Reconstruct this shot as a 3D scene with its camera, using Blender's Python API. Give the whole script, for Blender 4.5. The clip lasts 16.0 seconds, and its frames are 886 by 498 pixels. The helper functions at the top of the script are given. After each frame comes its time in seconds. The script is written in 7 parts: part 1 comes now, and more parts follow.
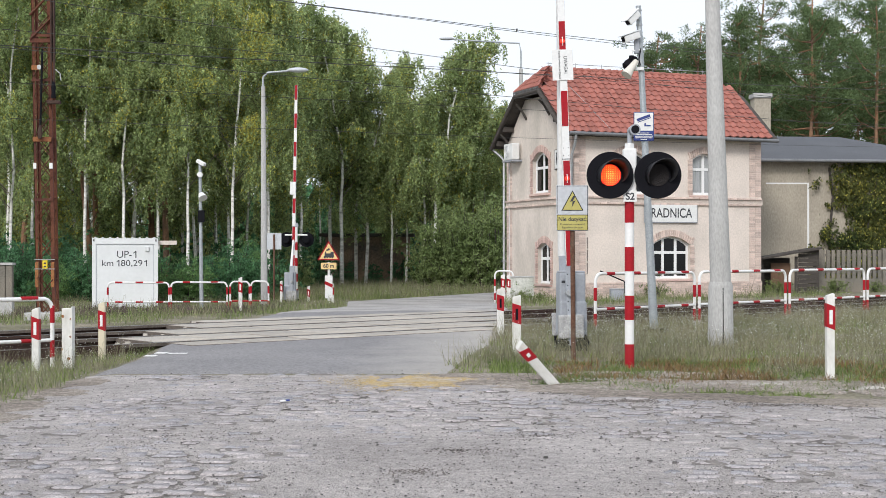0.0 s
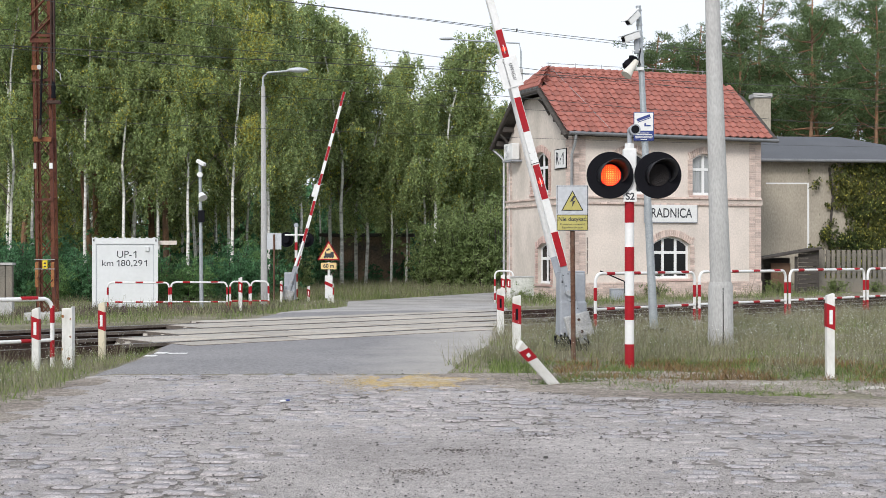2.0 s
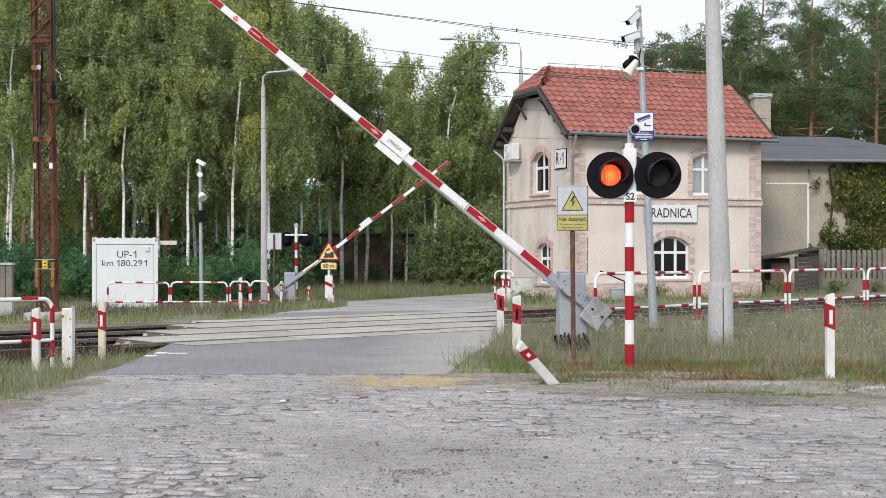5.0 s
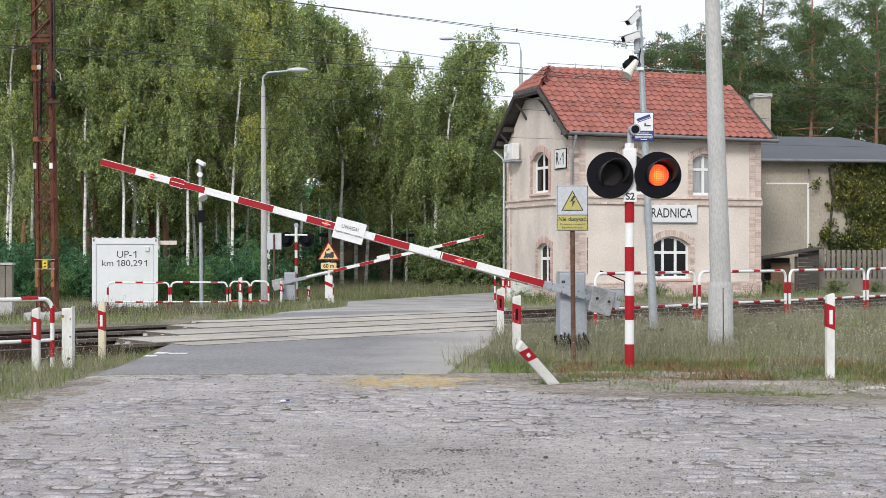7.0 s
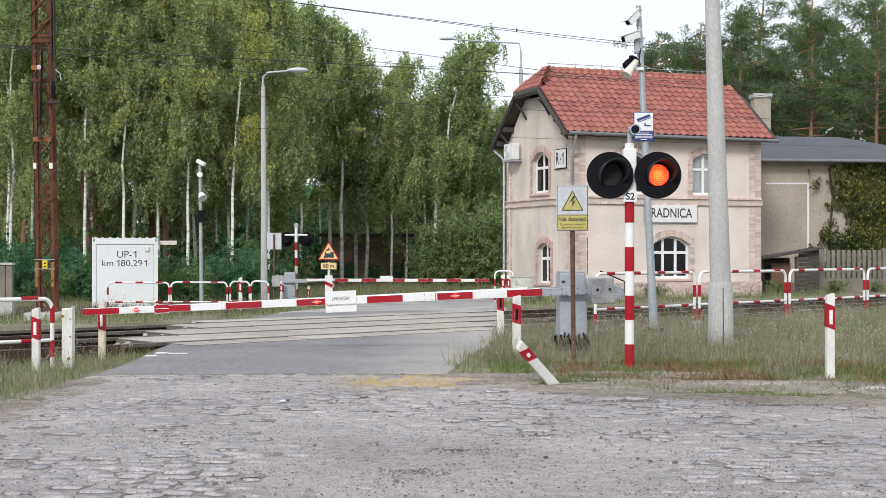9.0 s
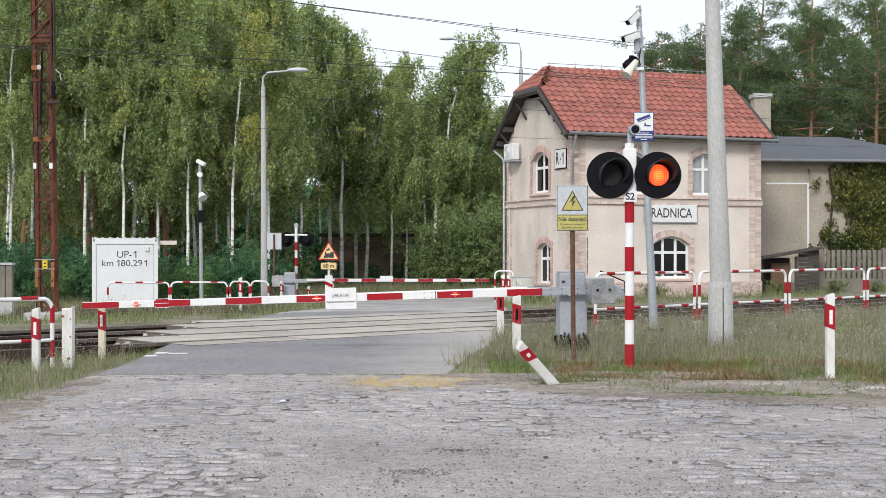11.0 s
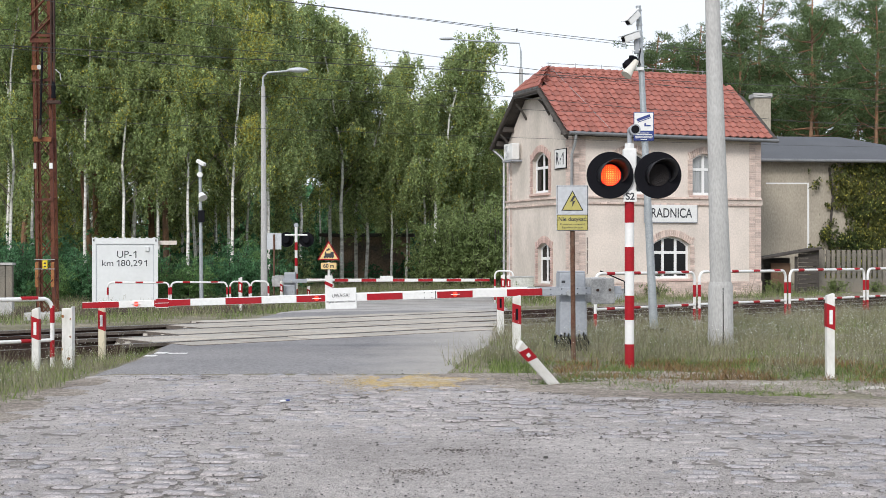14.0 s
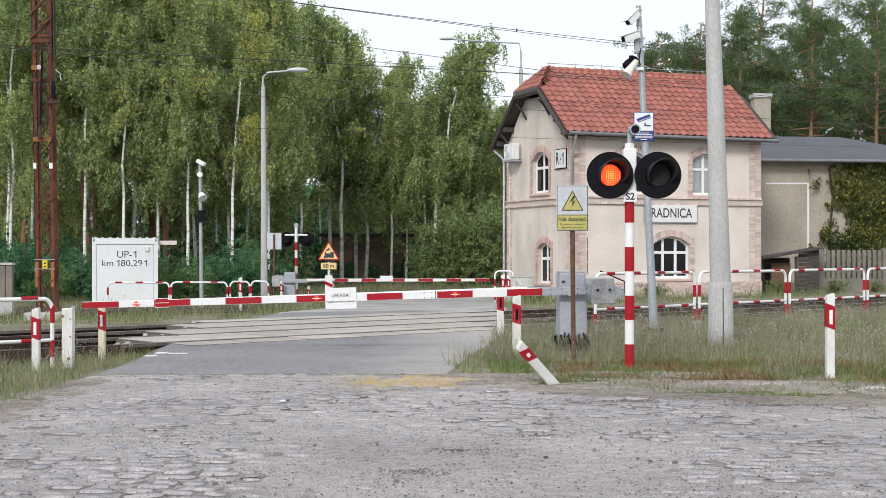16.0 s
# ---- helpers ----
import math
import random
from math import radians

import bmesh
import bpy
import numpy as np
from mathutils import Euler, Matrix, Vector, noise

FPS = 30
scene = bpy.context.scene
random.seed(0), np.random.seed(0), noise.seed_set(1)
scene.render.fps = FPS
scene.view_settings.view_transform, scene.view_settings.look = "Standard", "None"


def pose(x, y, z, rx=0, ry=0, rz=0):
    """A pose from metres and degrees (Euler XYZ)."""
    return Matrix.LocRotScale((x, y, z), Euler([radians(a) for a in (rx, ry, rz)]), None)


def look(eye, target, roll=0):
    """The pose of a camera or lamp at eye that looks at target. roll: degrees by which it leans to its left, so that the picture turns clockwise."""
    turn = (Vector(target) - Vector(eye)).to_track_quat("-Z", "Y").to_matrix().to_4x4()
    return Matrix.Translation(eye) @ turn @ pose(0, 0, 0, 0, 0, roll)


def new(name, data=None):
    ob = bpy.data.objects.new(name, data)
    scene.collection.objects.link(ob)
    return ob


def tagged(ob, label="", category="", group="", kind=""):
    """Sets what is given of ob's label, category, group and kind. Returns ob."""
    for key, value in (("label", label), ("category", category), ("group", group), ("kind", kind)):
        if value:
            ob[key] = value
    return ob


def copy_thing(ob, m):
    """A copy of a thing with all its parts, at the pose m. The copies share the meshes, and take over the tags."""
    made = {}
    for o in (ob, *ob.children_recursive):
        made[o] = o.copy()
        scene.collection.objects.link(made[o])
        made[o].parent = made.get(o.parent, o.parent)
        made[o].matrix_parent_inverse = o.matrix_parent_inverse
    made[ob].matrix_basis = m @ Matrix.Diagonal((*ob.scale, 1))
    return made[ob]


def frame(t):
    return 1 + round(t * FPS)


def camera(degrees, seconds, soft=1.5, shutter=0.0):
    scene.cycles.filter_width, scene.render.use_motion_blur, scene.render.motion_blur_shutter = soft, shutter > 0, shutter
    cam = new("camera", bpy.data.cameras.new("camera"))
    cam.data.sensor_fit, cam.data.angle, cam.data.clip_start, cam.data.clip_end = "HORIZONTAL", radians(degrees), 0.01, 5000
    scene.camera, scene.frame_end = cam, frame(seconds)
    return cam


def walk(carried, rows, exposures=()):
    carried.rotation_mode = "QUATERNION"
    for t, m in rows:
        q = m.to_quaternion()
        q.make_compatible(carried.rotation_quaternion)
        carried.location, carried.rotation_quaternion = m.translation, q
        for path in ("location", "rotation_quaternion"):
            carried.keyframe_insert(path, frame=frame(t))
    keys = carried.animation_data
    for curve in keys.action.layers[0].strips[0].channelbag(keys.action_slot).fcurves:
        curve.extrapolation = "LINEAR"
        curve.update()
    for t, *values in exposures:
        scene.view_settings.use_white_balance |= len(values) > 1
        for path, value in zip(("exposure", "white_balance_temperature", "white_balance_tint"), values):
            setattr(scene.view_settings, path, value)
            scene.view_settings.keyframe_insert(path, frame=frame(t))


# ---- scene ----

cam = camera(36.18, 16.0, soft=0.62)
EYE = pose(0, 0, 1.5, 90.095, 0, 0)
walk(cam, [(0.0, EYE), (16.0, EYE)], [(0.0, 0.22), (16.0, 0.22)])

# ---- world and sun: bright overcast ----
world = bpy.data.worlds.new("overcast_sky")
world.use_nodes = True
scene.world = world
wn, wl = world.node_tree.nodes, world.node_tree.links
sky = wn.new("ShaderNodeTexSky")
sky.sky_type = "NISHITA"
sky.sun_disc = False
sky.sun_elevation = radians(48)
sky.sun_rotation = radians(215)
sky.dust_density = 4.0
haze = wn.new("ShaderNodeMix")
haze.data_type = "RGBA"
haze.inputs["Factor"].default_value = 0.86
haze.inputs["B"].default_value = (9.4, 10.0, 11.0, 1)
wl.new(sky.outputs[0], haze.inputs["A"])
wl.new(haze.outputs["Result"], wn["Background"].inputs["Color"])
wn["Background"].inputs["Strength"].default_value = 0.1
sun = new("sun", bpy.data.lights.new("sun", "SUN"))
sun.data.energy = 2.0
sun.data.angle = radians(14)
sun.data.color = (1.0, 0.975, 0.94)
sun.matrix_basis = look((-14, -22, 30), (0, 20, 0))


# ---- materials ----
def mat(name, color, rough=0.75, metal=0.0, var=0.18, scale=3.0, fine=40.0, bump=0.15, second=None, amount=0.5, stretch=(1, 1, 1),
        per=0.0, space="Object", spec=0.4):
    """A surface: base colour varied by a broad and a fine noise, an optional second colour in patches, fine relief."""
    m = bpy.data.materials.new(name)
    m.use_nodes = True
    n, l = m.node_tree.nodes, m.node_tree.links
    b = n["Principled BSDF"]
    co = n.new("ShaderNodeTexCoord")
    mp = n.new("ShaderNodeMapping")
    mp.inputs["Scale"].default_value = stretch
    l.new(co.outputs[space], mp.inputs["Vector"])
    big, small = n.new("ShaderNodeTexNoise"), n.new("ShaderNodeTexNoise")
    big.inputs["Scale"].default_value, big.inputs["Detail"].default_value = scale, 6
    small.inputs["Scale"].default_value, small.inputs["Detail"].default_value = fine, 4
    l.new(mp.outputs[0], big.inputs["Vector"])
    l.new(mp.outputs[0], small.inputs["Vector"])
    ramp = n.new("ShaderNodeValToRGB")
    c2 = second or tuple(c * (1 - var) for c in color)
    ramp.color_ramp.elements[0].color, ramp.color_ramp.elements[1].color = (*c2, 1), (*color, 1)
    ramp.color_ramp.elements[0].position = amount - 0.16
    ramp.color_ramp.elements[1].position = amount + 0.16
    l.new(big.outputs["Fac"], ramp.inputs["Fac"])
    mul = n.new("ShaderNodeMix")
    mul.data_type, mul.blend_type = "RGBA", "MULTIPLY"
    mul.inputs["Factor"].default_value = 1.0
    g = n.new("ShaderNodeMapRange")
    g.inputs["From Min"].default_value, g.inputs["From Max"].default_value = 0.3, 0.7
    g.inputs["To Min"].default_value, g.inputs["To Max"].default_value = 1 - var, 1 + var
    l.new(small.outputs["Fac"], g.inputs["Value"])
    last = g.outputs[0]
    if per:
        inf, geo, add = n.new("ShaderNodeObjectInfo"), n.new("ShaderNodeNewGeometry"), n.new("ShaderNodeMath")
        l.new(inf.outputs["Random"], add.inputs[0])
        l.new(geo.outputs["Random Per Island"], add.inputs[1])
        fr = n.new("ShaderNodeMath")
        fr.operation = "FRACT"
        l.new(add.outputs[0], fr.inputs[0])
        pr = n.new("ShaderNodeMapRange")
        pr.inputs["To Min"].default_value, pr.inputs["To Max"].default_value = 1 - per, 1 + per
        l.new(fr.outputs[0], pr.inputs["Value"])
        mm = n.new("ShaderNodeMath")
        mm.operation = "MULTIPLY"
        l.new(last, mm.inputs[0])
        l.new(pr.outputs[0], mm.inputs[1])
        last = mm.outputs[0]
    l.new(ramp.outputs[0], mul.inputs["A"])
    l.new(last, mul.inputs["B"])
    l.new(mul.outputs["Result"], b.inputs["Base Color"])
    b.inputs["Roughness"].default_value, b.inputs["Metallic"].default_value = rough, metal
    b.inputs["Specular IOR Level"].default_value = spec
    if bump:
        bp = n.new("ShaderNodeBump")
        bp.inputs["Strength"].default_value, bp.inputs["Distance"].default_value = bump, 0.02
        l.new(small.outputs["Fac"], bp.inputs["Height"])
        l.new(bp.outputs[0], b.inputs["Normal"])
    return m


def yard_mat(name, light, dark, strength, stones=False):
    """Trodden sand or worn stone: broad stains, grit at hand size, dark grains; each stone a little warmer or bluer."""
    m = bpy.data.materials.new(name)
    m.use_nodes = True
    n, l = m.node_tree.nodes, m.node_tree.links
    b = n["Principled BSDF"]
    b.inputs["Roughness"].default_value, b.inputs["Specular IOR Level"].default_value = 0.95, 0.2
    co = n.new("ShaderNodeTexCoord")

    def tex(scale, detail, rough):
        t = n.new("ShaderNodeTexNoise")
        t.inputs["Scale"].default_value, t.inputs["Detail"].default_value, t.inputs["Roughness"].default_value = scale, detail, rough
        l.new(co.outputs["Object"], t.inputs["Vector"])
        return t.outputs["Fac"]

    def span(src, a, c, lo, hi):
        r = n.new("ShaderNodeMapRange")
        for key, v in (("From Min", a), ("From Max", c), ("To Min", lo), ("To Max", hi)):
            r.inputs[key].default_value = v
        l.new(src, r.inputs["Value"])
        return r.outputs[0]

    def times(a, c):
        t = n.new("ShaderNodeMath")
        t.operation = "MULTIPLY"
        l.new(a, t.inputs[0])
        l.new(c, t.inputs[1])
        return t.outputs[0]
    mix = n.new("ShaderNodeMix")
    mix.data_type = "RGBA"
    mix.inputs["A"].default_value, mix.inputs["B"].default_value = (*dark, 1), (*light, 1)
    l.new(span(tex(0.55, 5, 0.6), 0.36, 0.6, 0, 1), mix.inputs["Factor"])
    grit = span(tex(9.0, 9, 0.78), 0.35, 0.65, 1 - 0.55 * strength, 1 + 0.35 * strength)
    fine = span(tex(42.0, 5, 0.7), 0.34, 0.62, 1 - 0.5 * strength, 1 + 0.3 * strength)
    grains = span(tex(24.0, 3, 0.5), 0.30, 0.36, 0.45, 1.0)
    dust = span(tex(115.0, 3, 0.6), 0.34, 0.64, 1 - 0.55 * strength, 1 + 0.4 * strength)
    val = times(times(times(grit, fine), grains), dust)
    mul = n.new("ShaderNodeMix")
    mul.data_type, mul.blend_type = "RGBA", "MULTIPLY"
    mul.inputs["Factor"].default_value = 1.0
    l.new(mix.outputs["Result"], mul.inputs["A"])
    l.new(val, mul.inputs["B"])
    last = mul.outputs["Result"]
    if stones:
        inf, geo, add, fr = n.new("ShaderNodeObjectInfo"), n.new("ShaderNodeNewGeometry"), n.new("ShaderNodeMath"), n.new("ShaderNodeMath")
        l.new(inf.outputs["Random"], add.inputs[0])
        l.new(geo.outputs["Random Per Island"], add.inputs[1])
        fr.operation = "FRACT"
        l.new(add.outputs[0], fr.inputs[0])
        ramp = n.new("ShaderNodeValToRGB")
        ramp.color_ramp.elements[0].color, ramp.color_ramp.elements[1].color = (0.82, 0.84, 0.89, 1), (1.09, 1.05, 1.03, 1)
        e = ramp.color_ramp.elements.new(0.5)
        e.color = (0.98, 0.95, 0.95, 1)
        l.new(fr.outputs[0], ramp.inputs["Fac"])
        t2 = n.new("ShaderNodeMix")
        t2.data_type, t2.blend_type = "RGBA", "MULTIPLY"
        t2.inputs["Factor"].default_value = 1.0
        l.new(last, t2.inputs["A"])
        l.new(ramp.outputs[0], t2.inputs["B"])
        last = t2.outputs["Result"]
    l.new(last, b.inputs["Base Color"])
    bp = n.new("ShaderNodeBump")
    bp.inputs["Strength"].default_value, bp.inputs["Distance"].default_value = 0.8, 0.02
    l.new(val, bp.inputs["Height"])
    l.new(bp.outputs[0], b.inputs["Normal"])
    return m


def leaf_mat(name, color, other, through_light=0.35):
    m = mat(name, color, 0.6, 0, 0.3, 0.6, 9.0, 0, other, 0.5, per=0.52, spec=0.25)
    n, l = m.node_tree.nodes, m.node_tree.links
    b, out = n["Principled BSDF"], n["Material Output"]
    tr, mx = n.new("ShaderNodeBsdfTranslucent"), n.new("ShaderNodeMixShader")
    src = b.inputs["Base Color"].links[0].from_socket
    l.new(src, tr.inputs["Color"])
    mx.inputs[0].default_value = through_light
    l.new(b.outputs[0], mx.inputs[1])
    l.new(tr.outputs[0], mx.inputs[2])
    l.new(mx.outputs[0], out.inputs["Surface"])
    return m


def glow(name, color, strength):
    m = bpy.data.materials.new(name)
    m.use_nodes = True
    b = m.node_tree.nodes["Principled BSDF"]
    b.inputs["Base Color"].default_value = (*color, 1)
    b.inputs["Emission Color"].default_value = (*color, 1)
    b.inputs["Emission Strength"].default_value = strength
    return m


M_SOIL = mat("verge_soil", (0.235, 0.205, 0.155), 0.95, 0, 0.35, 0.9, 18, 0.9, (0.125, 0.12, 0.07), 0.52)
M_SAND = yard_mat("sandy_dust", (0.585, 0.54, 0.52), (0.435, 0.40, 0.385), 0.6)
M_COBBLE = yard_mat("cobble_granite", (0.62, 0.588, 0.588), (0.515, 0.493, 0.50), 0.5, True)
M_ASPHALT = mat("worn_asphalt", (0.225, 0.217, 0.22), 0.9, 0, 0.32, 0.5, 32, 0.6, (0.18, 0.174, 0.18), 0.48)
M_FARROAD = mat("dusty_far_road", (0.36, 0.345, 0.33), 0.95, 0, 0.22, 0.7, 20, 0.5, (0.22, 0.212, 0.207), 0.45)
M_SLAB = mat("crossing_concrete", (0.42, 0.375, 0.32), 0.9, 0, 0.24, 0.9, 30, 0.4, (0.31, 0.295, 0.275), 0.47, per=0.12)
M_BALLAST = mat("stained_ballast", (0.12, 0.10, 0.085), 0.95, 0, 0.5, 3.0, 22, 1.0, (0.06, 0.045, 0.04), 0.5)
M_RUST = mat("rusty_rail_steel", (0.075, 0.045, 0.035), 0.85, 0.2, 0.3, 2.0, 30, 0.3)
M_FLANGE = mat("dark_brown_groove", (0.15, 0.125, 0.105), 0.95, 0, 0.3, 3, 30, 0.4, (0.09, 0.075, 0.065), 0.5)
M_SHINE = mat("polished_rail_head", (0.32, 0.32, 0.33), 0.32, 0.9, 0.1, 3, 40, 0.05)
M_JOINT = mat("dark_joint_soil", (0.23, 0.205, 0.188), 0.95, 0, 0.3, 4, 30, 0.5, (0.13, 0.117, 0.107), 0.5)
M_YELLOW_SAND = mat("yellow_spilled_sand", (0.36, 0.255, 0.10), 0.95, 0, 0.4, 5.5, 40, 0.9, (0.38, 0.34, 0.30), 0.5)
M_CREAM = mat("aged_cream_plaster", (0.70, 0.615, 0.55), 0.9, 0, 0.09, 0.55, 16, 0.35, (0.55, 0.495, 0.445), 0.42)
M_CREAM_OLD = mat("stained_gable_plaster", (0.65, 0.58, 0.52), 0.9, 0, 0.1, 0.9, 16, 0.35, (0.47, 0.425, 0.375), 0.46, stretch=(1, 1, 0.45))
M_BRICK = mat("pale_red_brick", (0.63, 0.505, 0.445), 0.9, 0, 0.14, 3.0, 30, 0.3, per=0.18)
M_BRICK_RED = mat("faded_red_brick", (0.50, 0.35, 0.31), 0.9, 0, 0.2, 2.0, 30, 0.3, (0.58, 0.45, 0.40), 0.45, per=0.2)
M_MORTAR = mat("pale_mortar", (0.56, 0.485, 0.43), 0.95, 0, 0.15, 3.0, 40, 0.3)
M_TILE = mat("red_concrete_tile", (0.335, 0.122, 0.092), 0.65, 0, 0.16, 0.8, 25, 0.15, (0.265, 0.092, 0.072), 0.45, per=0.16)
M_ORANGERUST = mat("orange_rust", (0.30, 0.13, 0.05), 0.9, 0.05, 0.3, 3, 30, 0.3, (0.16, 0.06, 0.03), 0.45)
M_GREYWOOD = mat("weathered_dark_wood", (0.075, 0.065, 0.058), 0.9, 0, 0.3, 2.0, 20, 0.4, stretch=(1, 1, 6))
M_GREYBOARD = mat("blue_grey_board", (0.15, 0.15, 0.155), 0.85, 0, 0.3, 2.5, 20, 0.4, (0.08, 0.075, 0.072), 0.5, stretch=(1, 6, 1))
M_ZINC = mat("dull_zinc", (0.40, 0.41, 0.42), 0.5, 0.4, 0.15, 3, 30, 0.05)
M_GUTTER = mat("darkened_zinc", (0.20, 0.205, 0.215), 0.55, 0.3, 0.2, 3, 30, 0.05)
M_WHITE = mat("white_paint", (0.72, 0.72, 0.71), 0.45, 0, 0.05, 5.0, 20, 0.05, (0.67, 0.665, 0.65), 0.34)
M_POSTWHITE = mat("dirty_white_plastic", (0.68, 0.675, 0.65), 0.55, 0, 0.08, 5.0, 30, 0.05, (0.48, 0.465, 0.42), 0.36, stretch=(1, 1, 0.4))
M_PANEL = mat("white_sheet_steel", (0.70, 0.715, 0.72), 0.45, 0, 0.03, 0.8, 8, 0.02, (0.64, 0.655, 0.655), 0.42)
M_RED = mat("signal_red_paint", (0.33, 0.009, 0.017), 0.55, 0, 0.1, 3.0, 25, 0.05, (0.29, 0.02, 0.026), 0.4, spec=0.2)
M_BLACK = mat("matt_black", (0.006, 0.006, 0.009), 0.7, 0, 0.15, 4, 30, 0.05, spec=0.12)
M_GREY = mat("grey_machine_paint", (0.33, 0.35, 0.385), 0.5, 0, 0.08, 2, 25, 0.08, (0.27, 0.285, 0.31), 0.4)
M_GALV = mat("galvanised_steel", (0.40, 0.43, 0.45), 0.5, 0.5, 0.16, 6, 40, 0.05)
M_CONCRETE = mat("pole_concrete", (0.44, 0.435, 0.425), 0.92, 0, 0.14, 2.6, 40, 0.4, (0.385, 0.38, 0.37), 0.45, stretch=(1, 1, 0.35))
M_OLDCON = mat("lichened_concrete", (0.225, 0.20, 0.165), 0.95, 0, 0.25, 1.2, 30, 0.4, (0.14, 0.132, 0.115), 0.48)
M_MASTRUST = mat("mast_red_rust", (0.08, 0.027, 0.02), 0.85, 0.1, 0.3, 0.8, 20, 0.3, (0.19, 0.07, 0.03), 0.42)
M_GLASS = mat("window_glass", (0.008, 0.009, 0.01), 0.1, 0, 0.1, 1, 5, 0.0, spec=0.3)
# Net curtain and mirrored sky are both put into this pale pane colour.
M_NETSKY = mat("net_and_sky_window_glass", (0.36, 0.37, 0.37), 0.12, 0, 0.12, 3, 30, 0.0, (0.24, 0.25, 0.25), 0.45, stretch=(5, 5, 0.6))
M_FRAMEW = mat("white_window_frame", (0.78, 0.78, 0.78), 0.4, 0, 0.03, 3, 20, 0.0)
M_OCHRE = mat("old_grey_render", (0.42, 0.375, 0.305), 0.95, 0, 0.16, 0.6, 18, 0.3, (0.31, 0.275, 0.222), 0.47, stretch=(1, 1, 0.5))
M_FELT = mat("roofing_felt", (0.095, 0.10, 0.112), 0.85, 0, 0.12, 0.8, 20, 0.2)
M_BARK_B = mat("birch_bark", (0.74, 0.72, 0.68), 0.9, 0, 0.2, 2.2, 14, 0.3, (0.06, 0.055, 0.05), 0.35, stretch=(1, 1, 2.5))
M_TWIG = mat("birch_twig", (0.20, 0.17, 0.145), 0.9, 0, 0.25, 2, 20, 0.2, (0.11, 0.09, 0.075), 0.5)
M_BARK_P = mat("pine_bark", (0.34, 0.18, 0.10), 0.95, 0, 0.3, 1.2, 12, 0.5, (0.16, 0.105, 0.075), 0.5)
M_LEAF_B = leaf_mat("birch_leaf", (0.385, 0.455, 0.205), (0.26, 0.335, 0.145), 0.5)
M_LEAF_Y = leaf_mat("yellowing_leaf", (0.55, 0.49, 0.11), (0.42, 0.43, 0.11), 0.5)
M_LEAF_D = leaf_mat("dark_bush_leaf", (0.125, 0.27, 0.125), (0.075, 0.175, 0.085), 0.45)
M_NEEDLE = leaf_mat("pine_needle", (0.155, 0.215, 0.09), (0.09, 0.14, 0.06), 0.4)
M_IVY = leaf_mat("ivy_leaf", (0.13, 0.14, 0.04), (0.06, 0.085, 0.028), 0.4)
M_GRASS = leaf_mat("grass_blade", (0.205, 0.26, 0.075), (0.125, 0.175, 0.05))
M_GRASS_FAR = leaf_mat("tall_green_blade", (0.20, 0.25, 0.085), (0.13, 0.175, 0.06))
M_DRY = leaf_mat("dry_grass_blade", (0.30, 0.275, 0.185), (0.19, 0.195, 0.115))
M_FLOWER = mat("white_flower_head", (0.75, 0.75, 0.70), 0.8, 0, 0.1, 3, 20, 0)
M_SIGNYEL = mat("sign_yellow", (0.46, 0.41, 0.13), 0.5, 0, 0.06, 3, 20, 0.02)
M_SIGNBLUE = mat("sign_dark_blue", (0.03, 0.05, 0.20), 0.5, 0, 0.05, 3, 20, 0.02)
M_SIGNGREY = mat("sign_back_grey", (0.52, 0.54, 0.57), 0.55, 0.2, 0.1, 3, 20, 0.02)
M_INK = mat("dark_lettering", (0.04, 0.042, 0.05), 0.6, 0, 0.05, 3, 20, 0)
M_LENSOFF = mat("unlit_lens", (0.014, 0.011, 0.011), 0.45, 0, 0.3, 30, 90, 0.5, spec=0.2)
M_LED = glow("led_orange_red", (1.0, 0.2, 0.02), 1.9)
M_LEDRIM = glow("led_red", (1.0, 0.014, 0.006), 0.62)
M_LEDHOT = glow("led_hot_centre", (1.0, 0.5, 0.08), 2.4)
M_HOOD = mat("satin_black_hood", (0.03, 0.03, 0.034), 0.45, 0, 0.1, 4, 30, 0.03, spec=0.25)


